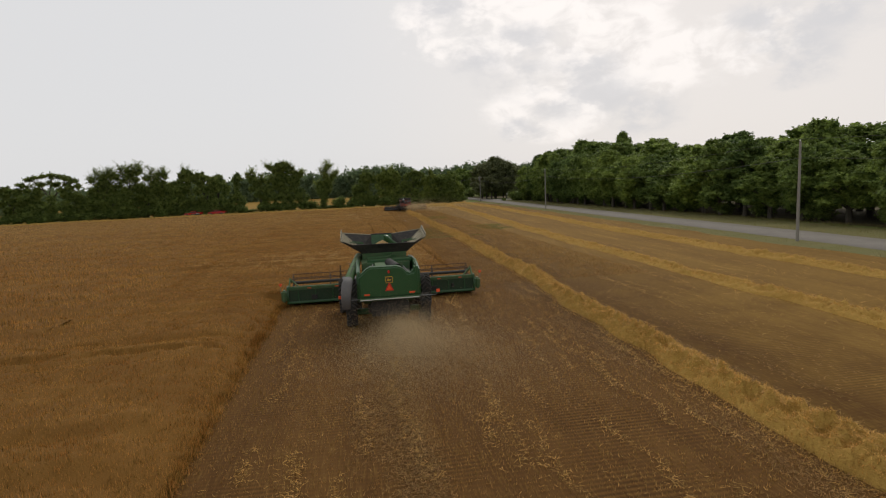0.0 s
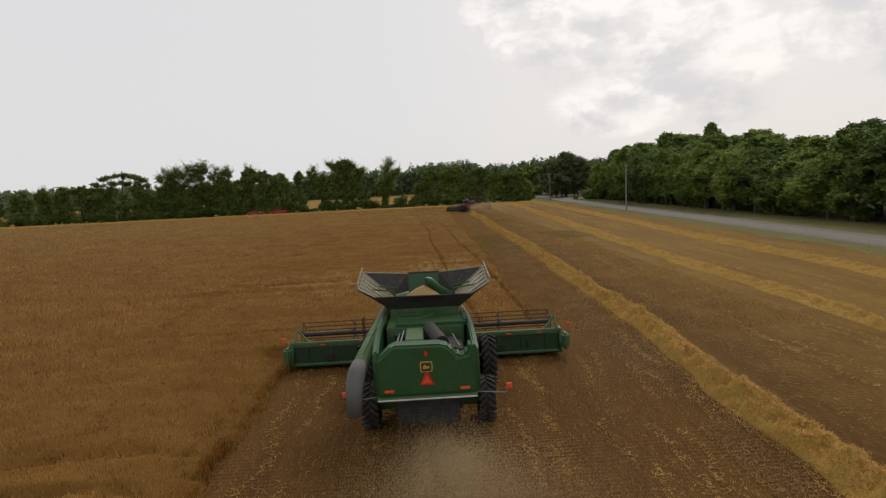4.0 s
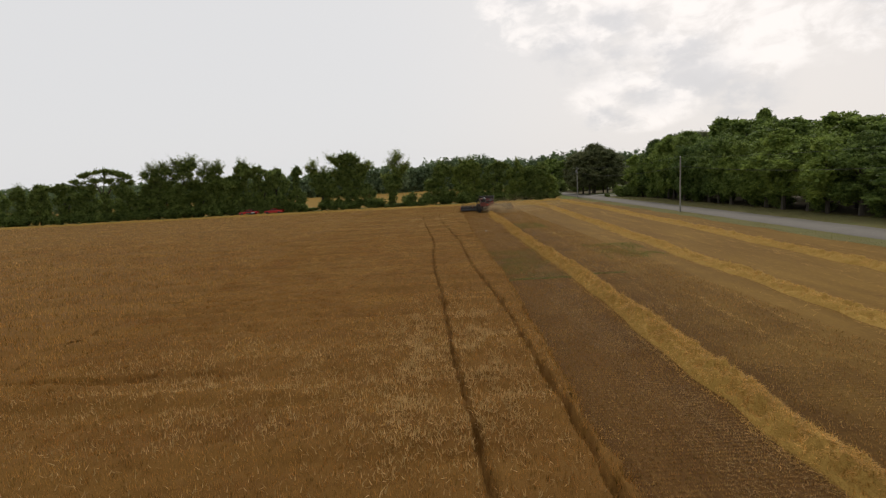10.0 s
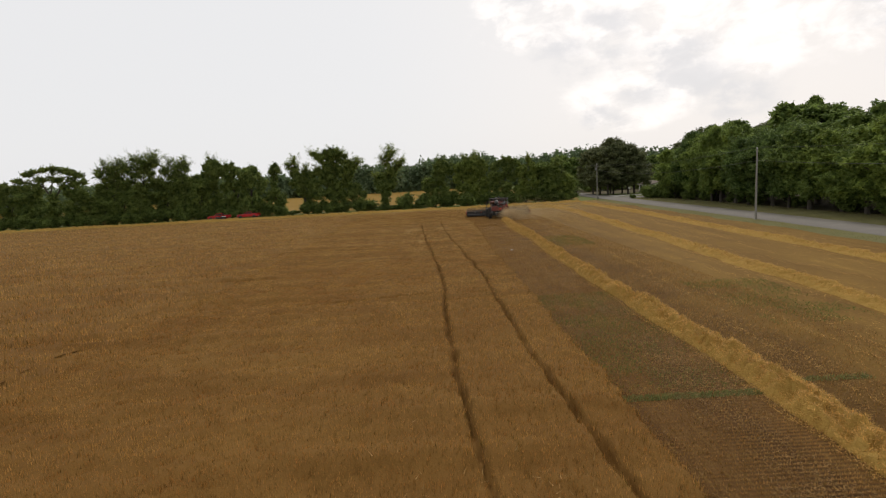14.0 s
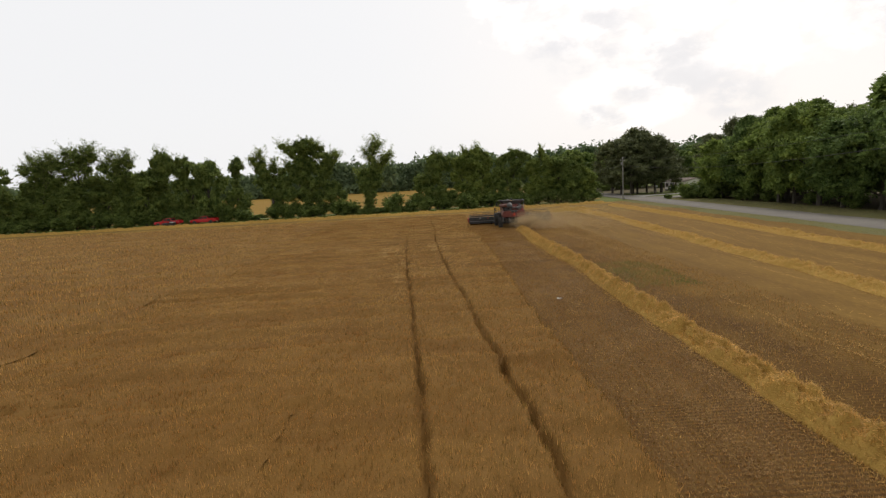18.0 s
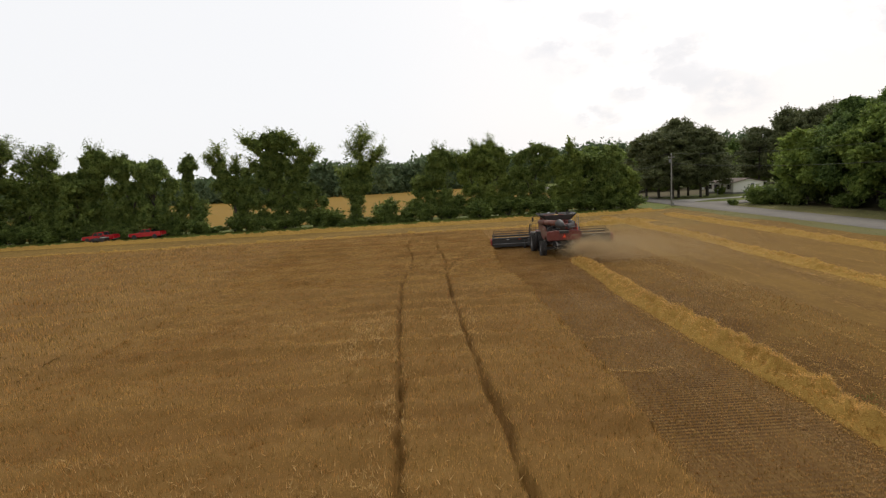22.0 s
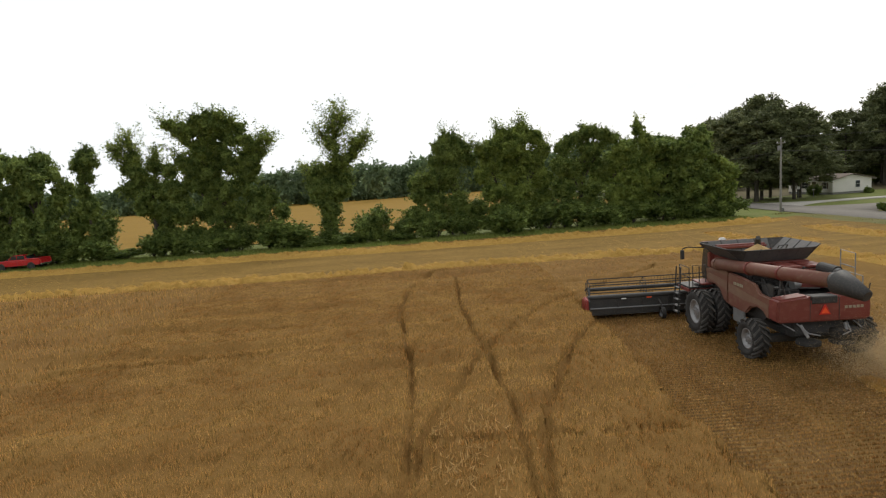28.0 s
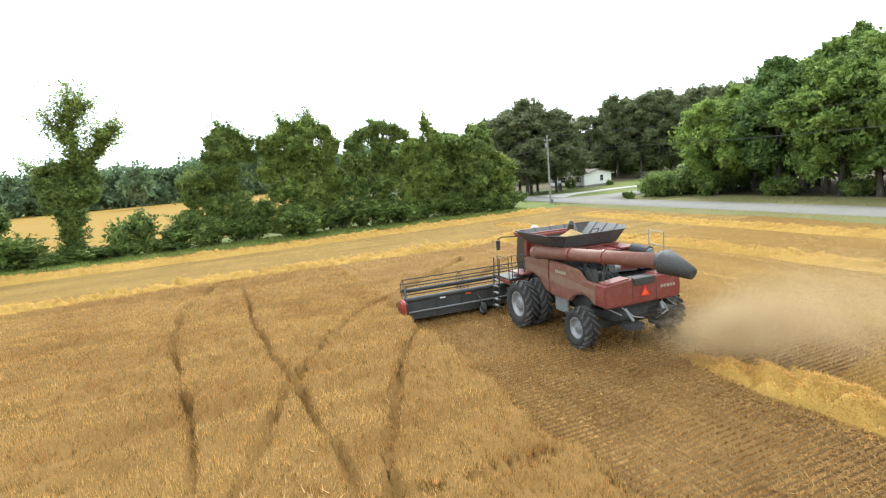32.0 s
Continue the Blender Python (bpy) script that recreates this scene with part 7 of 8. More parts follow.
        # tan along the upper front paints the gloss reflection on top of the dust
        part("panel_brow", slab([(-4.3, 2.78), (-4.3, 2.96), (-3.0, 2.94), (-2.25, 2.8), (-2.25, 2.66), (-3.0, 2.76)], "x", s * 1.66 - 0.02, s * 1.66 + 0.03, 0.015), td, e, "dusty rounded top edge, its gloss reflection painted tan")
        for i in range(6):
            part("badge_bar", hull((s * 1.672 - 0.004, s * 1.672 + 0.004, -5.55 + i * 0.13, -5.46 + i * 0.13, 2.5, 2.62)), M["cream"], panel2)
        part("roof_panel", slab([(-2.25, 2.8), (-1.95, 2.8), (-1.95, 3.5), (-2.25, 3.55)], "x", s * 1.35 - 0.14, s * 1.35 + 0.14, 0.04), r, e)
        part("fender", hull((s * 1.7 - 0.32, s * 1.7 + 0.32, -2.6, -1.4, 2.06, 2.14), bevel=0.03), r, e)
        part("lower_guard", hull((s * 1.45 - 0.06, s * 1.45 + 0.06, -5.3, -4.4, 0.85, 1.5), bevel=0.03), M["grey"], e)
    hood = part("rear_hood", slab([(-1.66, 1.62), (1.66, 1.62), (1.7, 1.95), (1.66, 2.56), (0.55, 2.62), (0.45, 2.5), (-0.45, 2.5), (-0.55, 2.62), (-1.66, 2.5), (-1.7, 1.95)], "y", -8.05, -7.4, 0.12, 3), r, e, "rounded red rear hood")
    part("hood_grille", hull((-0.46, 0.46, -8.08, -7.6, 2.3, 2.58), bevel=0.03), k, hood, "black grille in the hood")
    for i in range(5):
        part("badge_bar", hull((0.72 + i * 0.14, 0.82 + i * 0.14, -8.065, -8.052, 2.08, 2.18)), M["cream"], hood)
    for x in (-0.52, 0.52):
        part("hood_seam", hull((x - 0.008, x + 0.008, -8.062, -8.048, 1.66, 2.5)), k, hood)
    slow_sign(hood, 0.0, -8.07, 2.02, 0.21)
    part("chopper", slab([(-7.6, 1.6), (-7.85, 1.1), (-7.7, 0.95), (-6.9, 0.95), (-6.8, 1.6)], "x", -0.95, 0.95, 0.04), M["dark_steel"], e)
    part("chaff_pan", slab([(0.35, 1.3), (1.25, 1.34), (1.4, 1.1), (0.3, 1.02)], "y", -8.35, -7.7, 0.04), M["dark_steel"], e)
    for s in (-1, 1):
        part("spreader", tube([(s * 0.6, -8.1, 0.82), (s * 0.6, -8.1, 0.96)], 0.4, 18), M["dark_steel"], e, "round chaff spreader")
        part("tow_bar", bars([[(s * 0.9, -7.9, 1.55), (s * 0.75, -8.35, 1.3), (s * 0.4, -8.45, 1.22)], [(s * 1.3, -7.7, 1.5), (s * 1.2, -8.25, 1.4)]], 0.025, 6), M["grey"], e)
        part("spreader_ram", tube([(s * 0.8, -7.95, 1.5), (s * 0.72, -8.3, 1.12)], 0.055, 10), M["rim"], e, "bright steel spreader ram")
    # engine deck, shields and clutter behind the tank
    part("engine_deck", panel([(-0.35, -6.2, 3.2), (1.45, -6.2, 3.2), (1.45, -5.0, 3.3), (-0.35, -5.0, 3.3)], 0.05), rd, e, "dusty red engine deck")
    for x0, x1 in ((-0.3, 0.42), (0.58, 1.36)):
        part("deck_cover", hull((x0, x1, -6.1, -5.1, 3.26, 3.36), bevel=0.03, segments=2), r, e, "raised red engine cover")
    part("deck_gap", hull((0.44, 0.56, -6.1, -5.1, 3.25, 3.3), bevel=0.01), M["dark_steel"], e)
    part("air_cleaner", tube([(0.95, -6.35, 3.3), (1.05, -7.15, 3.24)], 0.23, 16), M["dark_steel"], e, "round black air cleaner housing")
    part("air_cleaner_cap", tube([(1.05, -7.15, 3.24), (1.06, -7.24, 3.23)], [0.17, 0.15], 16), M["grey"], e)
    part("service_rail", bars([[(1.6, -7.3, 2.5), (1.6, -7.3, 3.95), (1.6, -6.5, 4.0), (1.6, -6.5, 2.9)], [(1.6, -7.3, 3.4), (1.6, -6.5, 3.45)]], 0.022, 6), M["grey"], e, "grey hoop rail beside the engine")
    part("deck_seam", hull((0.1, 0.13, -6.2, -4.95, 3.2, 3.27)), k, e)
    part("engine_hood", hull((-0.2, 1.5, -6.9, -5.0, 2.6, 3.14), bevel=0.05, segments=2), r, e)
    part("decal_patch", hull((0.6, 0.85, -6.92, -6.9, 2.95, 3.03)), M["yellow"], e, "small yellow warning decal")
    part("engine", hull((-1.2, -0.3, -7.1, -5.2, 2.2, 2.66), (-0.9, -0.3, -6.4, -5.6, 2.66, 2.9), bevel=0.05, segments=2), M["dark_steel"], e)
    part("coolant_tank", hull((-1.2, -0.8, -5.5, -5.2, 2.7, 2.98), bevel=0.05, segments=2), M["dark_steel"], e)
    for i in range(6):
        part("injector_cover", hull((-1.22, -1.02, -7.0 + i * 0.25, -6.85 + i * 0.25, 2.66, 2.76), bevel=0.02), M["black"], e)
    part("turbo", tube([(-0.5, -6.9, 2.82), (-0.2, -6.9, 2.82)], [0.2, 0.13], 14), M["grey"], e, "grey turbocharger housing")
    part("belt_guard", slab([(-7.3, 2.45), (-7.3, 2.85), (-7.1, 2.95), (-6.5, 2.8), (-6.5, 2.45)], "x", -1.42, -1.36, 0.02), M["black"], e)
    for line in [[(-1.4, -6.5, 2.9), (-1.4, -6.5, 3.15), (-0.9, -6.5, 3.2)], [(-1.4, -5.4, 2.9), (-1.4, -5.4, 3.1), (-0.8, -5.4, 3.2)], [(-1.38, -6.9, 2.5), (-0.4, -7.3, 2.75), (0.3, -7.3, 2.7)]]:
        part("deck_bracket", tube(line, 0.03, 6), M["dark_steel"], e)
    part("intake_pipe", tube([(0.7, -7.15, 2.95), (0.2, -7.0, 2.98), (-0.3, -6.7, 2.9)], 0.1, 10), M["boot"], e)
    part("exhaust", bars([[(-0.6, -5.6, 2.9), (-0.6, -5.6, 3.3), (-0.75, -6.2, 3.35)], [(-0.95, -5.4, 2.9), (-0.5, -5.3, 3.2), (0.1, -5.6, 3.18)]], 0.07, 8), M["grey"], e)
    part("hoses", bars([[(-1.3, -5.6, 2.8), (-1.42, -6.4, 2.5), (-1.35, -7.3, 2.35)], [(-1.1, -6.0, 2.9), (-1.3, -6.8, 2.7), (-1.2, -7.6, 2.3)], [(-1.45, -6.8, 2.9), (-1.45, -7.2, 2.3), (-1.2, -7.7, 2.25)], [(-0.9, -7.2, 2.8), (-0.8, -7.7, 2.3)]], 0.022, 5), k, e)
    part("radiator_screen", slab([(-6.6, 2.7), (-5.1, 2.7), (-5.1, 3.2), (-6.6, 3.1)], "x", -0.36, -0.3, 0.02), M["dark_steel"], e)
    for i in range(7):
        part("engine_pipe", tube([(-0.95 + 0.07 * i, -5.35 - 0.2 * i, 2.6), (-1.05 + 0.09 * i, -5.4 - 0.22 * i, 2.98), (-0.7 + 0.06 * i, -5.7 - 0.2 * i, 3.06)], 0.035, 6), (M["grey"], M["dark_steel"], M["boot"])[i % 3], e)
    part("muffler", tube([(-0.75, -5.9, 3.08), (-0.5, -6.7, 3.06)], 0.17, 14), M["grey"], e, "dull steel muffler")
    part("deck_lip", hull((-0.36, 1.47, -6.24, -6.19, 3.08, 3.24), bevel=0.012), r, e)
    part("air_filter", tube([(0.55, -7.2, 2.9), (1.15, -7.1, 3.1)], 0.26, 16), M["boot"], e, "grey round air filter housing")
    part("filter_cone", tube([(1.0, -7.1, 3.0), (1.0, -7.1, 3.35)], [0.24, 0.16], 14), M["boot"], e)
    rail = part("rear_rail", bars([[(1.45, -7.9, 2.2), (1.45, -7.9, 3.2), (1.45, -7.2, 3.24), (1.45, -6.9, 2.6)], [(1.45, -7.9, 2.75), (1.45, -7.0, 2.75)], [(0.85, -7.95, 2.2), (0.85, -7.95, 2.9), (1.45, -7.9, 2.95)]], 0.022, 6), M["grey"], e, "rear service rail")
    part("extinguisher", tube([(1.3, -7.85, 2.5), (1.3, -7.85, 2.85)], 0.08, 10), M["red_bright"], rail, "red fire extinguisher")
    part("rear_ladder", bars([[(1.2, -8.0, 2.2), (1.2, -8.2, 3.0)], [(1.5, -8.0, 2.2), (1.5, -8.2, 3.0)]], 0.02, 5), k, e)
    # wide shallow grain tank with folded-out sides
    tank = part("grain_tank", slab([(-5.0, 3.0), (-2.3, 3.0), (-2.2, 3.4), (-5.1, 3.4)], "x", -1.3, 1.3, 0.02, 1), r, e)
    lo = [(-1.3, -2.25, 3.42), (1.3, -2.25, 3.42), (1.3, -4.85, 3.42), (-1.3, -4.85, 3.42)]
    hi = [(-1.4, -1.75, 3.96), (1.4, -1.75, 3.96), (1.95, -2.2, 4.0), (1.95, -4.75, 4.0), (1.4, -5.3, 3.96), (-1.4, -5.3, 3.96), (-1.95, -4.75, 4.0), (-1.95, -2.2, 4.0)]
    for name, q in (("front_flap", (lo[1], lo[0], hi[0], hi[1])), ("right_flap", (lo[2], lo[1], hi[2], hi[3])), ("rear_flap", (lo[3], lo[2], hi[4], hi[5])), ("left_flap", (lo[0], lo[3], hi[6], hi[7]))):
        f = part(name, panel(q, 0.03), M["flap"], tank, "dusty grey folded-out tank flap")
        for t in (0.22, 0.5, 0.78):
            a, b = Vector(q[0]).lerp(Vector(q[1]), t), Vector(q[3]).lerp(Vector(q[2]), t)
            part("flap_rib", tube([a + Vector((0, 0, 0.05)), b + Vector((0, 0, 0.03))], 0.03, 5), k, f)
    for q in ((lo[1], hi[1], hi[2]), (lo[2], hi[3], hi[4]), (lo[3], hi[5], hi[6]), (lo[0], hi[7], hi[0])):
        bm = bmesh.new()
        vs = [bm.verts.new(p) for p in q]
        lower = [bm.verts.new(Vector(p) - Vector((0, 0, 0.025))) for p in q]
        bm.faces.new(vs)
        bm.faces.new(lower[::-1])
        for i in range(3):
            bm.faces.new((vs[i], lower[i], lower[(i + 1) % 3], vs[(i + 1) % 3]))
        part("corner_flap", bm, M["fabric"], tank)
    part("tank_rim", bars([[hi[i], hi[(i + 1) % 8]] for i in range(8)], 0.025, 5), k, tank)
    heap = bmesh.new()
    rows = []
    for i in range(9):
        row = []
        for j in range(9):
            x, y = -1.35 + i * 0.3375, -4.85 + j * 0.325
            d = math.hypot(x, y + 3.65)
            row.append(heap.verts.new((x, y, max(3.46, 4.04 - 0.6 * d) + 0.04 * noise.noise((x * 3, y * 3, 2)))))
        rows.append(row)
    for i in range(8):
        for j in range(8):
            heap.faces.new((rows[i][j], rows[i + 1][j], rows[i + 1][j + 1], rows[i][j + 1]))
    part("grain", heap, M["grain"], tank, "heap of harvested grain in the tank")
    part("bubble_auger", tube([(0.3, -2.9, 3.5), (0.1, -3.4, 4.1), (0.0, -3.6, 4.26)], [0.13, 0.13, 0.1], 10), k, tank)
    part("tank_cover_arm", bars([[(0.4, -4.3, 3.75), (0.4, -4.5, 4.0), (0.75, -4.5, 4.0), (0.75, -4.3, 3.75)]], 0.025, 6), k, tank)
    part("satellite_receiver", hull((-0.5, -0.2, -1.2, -0.9, 3.86, 4.02), bevel=0.06, segments=3), M["white"], e, "white satellite receiver dome")
    # cab
    cab = part("cab", slab([(-2.1, 1.9), (-0.6, 1.75), (-0.35, 2.4), (-0.6, 3.55), (-2.1, 3.6)], "x", -1.1, 1.1, 0.06), M["glass"], e, "dark glazed cab")
    part("cab_roof", hull((-1.2, 1.2, -2.2, -0.4, 3.56, 3.82), bevel=0.09, segments=3), r, cab)
    part("roof_light", hull((-1.1, -0.85, -0.6, -0.42, 3.5, 3.6), bevel=0.02), M["yellow"], cab)
    for s in (-1, 1):
        part("cab_pillar", slab([(-2.3, 1.95), (-1.75, 1.95), (-1.7, 3.5), (-2.3, 3.56)], "x", s * 1.2 - 0.07, s * 1.2 + 0.07, 0.03), r, cab, "dusty red cab corner post")
    mirror = part("mirror_arm", bars([[(-1.1, -0.7, 3.55), (-1.9, -0.6, 3.6), (-2.1, -0.55, 3.5)]], 0.03, 6), k, cab)
    part("mirror", hull((-2.2, -2.0, -0.62, -0.54, 3.0, 3.46), bevel=0.03), k, mirror, "black door mirror")
    part("platform", hull((-2.5, -1.1, -2.3, -0.9, 1.86, 1.94), bevel=0.02), k, e)
    part("platform_skirt", hull((-2.5, -1.2, -2.25, -0.95, 1.68, 1.85), bevel=0.02), r, e)
    part("platform_rail", bars([[(-2.45, -2.2, 1.94), (-2.45, -2.2, 2.85), (-2.45, -1.1, 2.85), (-2.45, -1.1, 1.94)], [(-2.45, -2.2, 2.4), (-2.45, -1.1, 2.4)], [(-1.7, -2.25, 1.94), (-1.7, -2.25, 2.95), (-2.3, -2.25, 2.95), (-2.3, -2.25, 1.94)], [(-2.0, -2.25, 1.94), (-2.0, -2.25, 2.9)]], 0.022, 6), k, e, "black platform guard rail")
    lad = part("ladder", bars([[(-2.72, -1.5, 0.45), (-2.6, -1.5, 1.95), (-2.55, -1.5, 2.75), (-2.5, -1.25, 2.78)], [(-2.72, -0.95, 0.45), (-2.6, -0.95, 1.95), (-2.55, -0.95, 2.75)]], 0.03, 6), k, e, "black access ladder")
    for i in range(5):
        part("rung", hull((-2.78 + i * 0.02, -2.6 + i * 0.02, -1.5, -0.95, 0.52 + i * 0.3, 0.56 + i * 0.3), bevel=0.01), k, lad)
    # running gear
    part("front_axle", hull((-2.5, 2.5, -3.4, -3.0, 0.8, 1.2), bevel=0.06), k, e)
    part("rear_axle", hull((-1.7, 1.7, -7.05, -6.75, 0.6, 0.9), bevel=0.05), k, e)
    part("underframe", hull((-1.0, 1.0, -7.4, -2.5, 0.95, 1.25), bevel=0.04), M["dark_steel"], e)
    for s in (-1, 1):
        farm_wheel(e, s * 2.42, -3.2, 1.0, 0.56, 0.54, s, M["rim"], 18)
        farm_wheel(e, s * 1.72, -3.2, 1.0, 0.56, 0.54, s, M["rim"], 18)
        farm_wheel(e, s * 1.98, -6.9, 0.78, 0.6, 0.4, s, M["rim"], 16)
    # unloading auger with its wide rubber spout
    auger = part("unloading_auger", tube([(-1.7, -3.6, 3.2), (-1.27, -6.8, 3.36), (-0.85, -9.9, 3.52)], 0.25, 20), rd, e, "long dusty red unloading auger", True)
    for y in (-5.6, -7.4):
        part("auger_band", tube([(-1.7 + (-3.6 - y) * 0.135, y, 3.2 + (-3.6 - y) * 0.05), (-1.69 + (-3.6 - y) * 0.135, y - 0.1, 3.205 + (-3.6 - y) * 0.05)], 0.285, 20), r, auger)
    part("auger_elbow", tube([(-1.35, -3.1, 3.05), (-1.62, -3.25, 3.15), (-1.7, -3.65, 3.2)], 0.28, 16), rd, auger)
    part("spout", tube([(-0.87, -9.8, 3.52), (-0.85, -9.9, 3.53), (-0.83, -10.0, 3.52), (-0.72, -10.5, 3.38), (-0.62, -10.95, 3.22)], [0.27, 0.3, 0.43, 0.31, 0.19], 18), M["black"], auger, "black rubber discharge spout", True)
    part("spout_mouth", tube([(-0.62, -10.95, 3.22), (-0.617, -10.965, 3.215)], 0.16, 16), k, auger)
    part("auger_cradle", bars([[(-1.3, -7.4, 2.4), (-1.2, -7.4, 3.15)], [(-1.0, -7.4, 2.4), (-1.2, -7.4, 3.1)]], 0.03, 6), k, e)
    return e


green_combine((GREEN_X, GREEN_Y, 0))
red_combine((RED_X, RED_Y, 0), RED_TURN)


# ---- dust and chaff hanging behind the machines ----
def dust_material():
    m = surf("dust", (0.62, 0.49, 0.30), (0.56, 0.43, 0.25), 0.5, 0.95, world_space=True, spec=0.05)
    nt = m.node_tree
    b = nt.nodes["Principled BSDF"]
    t, x = nt.nodes.new("ShaderNodeBsdfTranslucent"), nt.nodes.new("ShaderNodeMixShader")
    nt.links.new(b.inputs["Base Color"].links[0].from_socket, t.inputs["Color"])
    x.inputs["Fac"].default_value = 0.5
    nt.links.new(b.outputs["BSDF"], x.inputs[1])
    nt.links.new(t.outputs["BSDF"], x.inputs[2])
    nt.links.new(x.outputs["Shader"], nt.nodes["Material Output"].inputs["Surface"])
    return m


M["dust"] = dust_material()


def dust(name, start, drift, length, n, seed, label, size=0.016, wide=1.0):
    """Fine dust that spreads and thins out along its drift."""
    rng = np.random.RandomState(seed)
    t = rng.beta(1.0, 1.9, n)
    spread = (0.45 + 2.2 * t) * wide
    c = np.array(start)[None] + np.array(drift)[None] * (t * length)[:, None]
    q = c + rng.randn(n, 3) * np.stack([spread * 0.75, spread * 0.6, 0.3 + 0.95 * t], 1)
    keep = soft(q[:, 0] + q[:, 2] * 0.7, q[:, 1] - q[:, 2] * 0.5, 0.9, seed) * 0.75 + rng.rand(n) * 0.6 > 0.5
    q = q[keep]
    n = len(q)
    q[:, 2] = np.abs(q[:, 2]) + 0.03
    a, b = rng.randn(n, 3), rng.randn(n, 3)
    a *= (size * (0.5 + rng.rand(n)) / np.linalg.norm(a, axis=1))[:, None]
    b *= (size * (0.5 + rng.rand(n)) / np.linalg.norm(b, axis=1))[:, None]
    v = np.stack([q - a, q + b, q + a - b], 1).reshape(-1, 3)
    tagged(put(name, mesh_of(name, v, np.arange(3 * n).reshape(-1, 3)), M["dust"]), label, "dust", kind="stuff")


dust("chaff_dust", (RED_X + 0.2, RED_Y - 9.6, 1.0), (0.85, -0.4, 0.16), 7.0, 520000, 98, "tan dust rising behind the red combine", 0.006, 1.25)
dust("chaff_dust", (RED_X - 0.1, RED_Y - 9.0, 0.8), (0.9, -0.5, 0.05), 14.0, 700000, 95, "tan dust drifting behind the red combine", 0.0058, 2.0)
dust("chaff_dust", (GREEN_X - 0.2, GREEN_Y - 9.6, 0.3), (0.05, -1.0, 0.0), 9.0, 150000, 97, "low tan dust over the straw behind the green combine", 0.0055, 1.6)
dust("chaff_dust", (GREEN_X + 0.4, GREEN_Y - 8.8, 0.6), (0.2, -0.97, 0.0), 10.0, 420000, 96, "thin tan dust drifting behind the green combine", 0.006, 1.5)


# ---- poles, wires, house, trucks and small things ----
M["siding"] = surf("white_siding", (0.80, 0.77, 0.70), (0.74, 0.71, 0.64), 0.8, 0.7, bump=0.1, fine=12, c3=(0.66, 0.63, 0.56))
M["shingle"] = surf("brown_shingle", (0.14, 0.105, 0.08), (0.20, 0.155, 0.12), 1.5, 0.95, bump=0.6, fine=14, c3=(0.10, 0.075, 0.06))
M["truck_red"] = surf("red_car_paint", (0.52, 0.016, 0.022), (0.45, 0.014, 0.02), 0.8, 0.25, coat=0.5, spec=0.5)
M["chrome"] = surf("chrome", (0.6, 0.6, 0.6), (0.5, 0.5, 0.5), 2.0, 0.2, 0.9)
M["block"] = surf("grey_block", (0.28, 0.27, 0.25), (0.2, 0.19, 0.18), 2.0, 0.9, bump=0.3, fine=20)

POLES = [(41.3, -34.0), (41.6, 46.6), (44.9, 127.6), (46.7, 207.0), (49.4, 287.0)]
H_POLE = 9.5


def pole(x, y, label="weathered grey wooden utility pole beside the road", lamp=False):
    e = thing("utility_pole", (x, y, 0), label, "utility pole", "roadside poles")
    part("post", tube([(0, 0, -0.3), (0, 0, 4), (0.02, 0, H_POLE)], [0.15, 0.13, 0.1], 12), M["pole_wood"], e)
    part("insulator", tube([(0, 0, H_POLE), (0, 0, H_POLE + 0.12), (0, 0, H_POLE + 0.2)], [0.05, 0.07, 0.03], 8), M["white"], e)
    part("wire_bracket", hull((-0.05, 0.2, -0.04, 0.04, H_POLE - 1.6, H_POLE - 1.52), bevel=0.01), M["grey"], e)
    part("ground_wire", tube([(0.15, 0, 0), (0.12, 0, H_POLE - 1.6)], 0.012, 4), M["cable"], e)
    if lamp:
        part("transformer", tube([(-0.3, -0.1, H_POLE - 1.5), (-0.3, -0.1, H_POLE - 0.85)], 0.2, 12), M["grey"], e, "grey pole transformer")
        part("crossarm", hull((-0.6, 0.6, -0.05, 0.05, H_POLE - 0.6, H_POLE - 0.48), bevel=0.01), M["pole_wood"], e)
        for s in (-0.5, 0.5):
            part("arm_insulator", tube([(s, 0, H_POLE - 0.48), (s, 0, H_POLE - 0.33)], 0.04, 8), M["white"], e)
        part("pole_box", hull((0.12, 0.4, -0.15, 0.15, 0.0, 0.5), bevel=0.02), M["grey"], e)
    return e


for i, (x, y) in enumerate(POLES):
    pole(x, y, lamp=(i == 3), **({"label": "weathered utility pole with a grey transformer"} if i == 3 else {}))


def wire(a, b, sag, r=0.012):
    a, b = Vector(a), Vector(b)
    pts = [a.lerp(b, t / 14) - Vector((0, 0, sag * 4 * (t / 14) * (1 - t / 14))) for t in range(15)]
    tagged(put("overhead_wire", tube(pts, r, 5), M["cable"]), "thin dark overhead wire slung between poles", "wire", "overhead wires")


for (x0, y0), (x1, y1) in zip(POLES, POLES[1:]):
    wire((x0, y0, H_POLE + 0.2), (x1, y1, H_POLE + 0.2), 1.1)
    wire((x0 + 0.1, y0, H_POLE - 1.55), (x1 + 0.1, y1, H_POLE - 1.55), 1.3, 0.018)
wire((46.7, 207.0, H_POLE - 1.7), (74.0, 240.0, 3.0), 0.8)


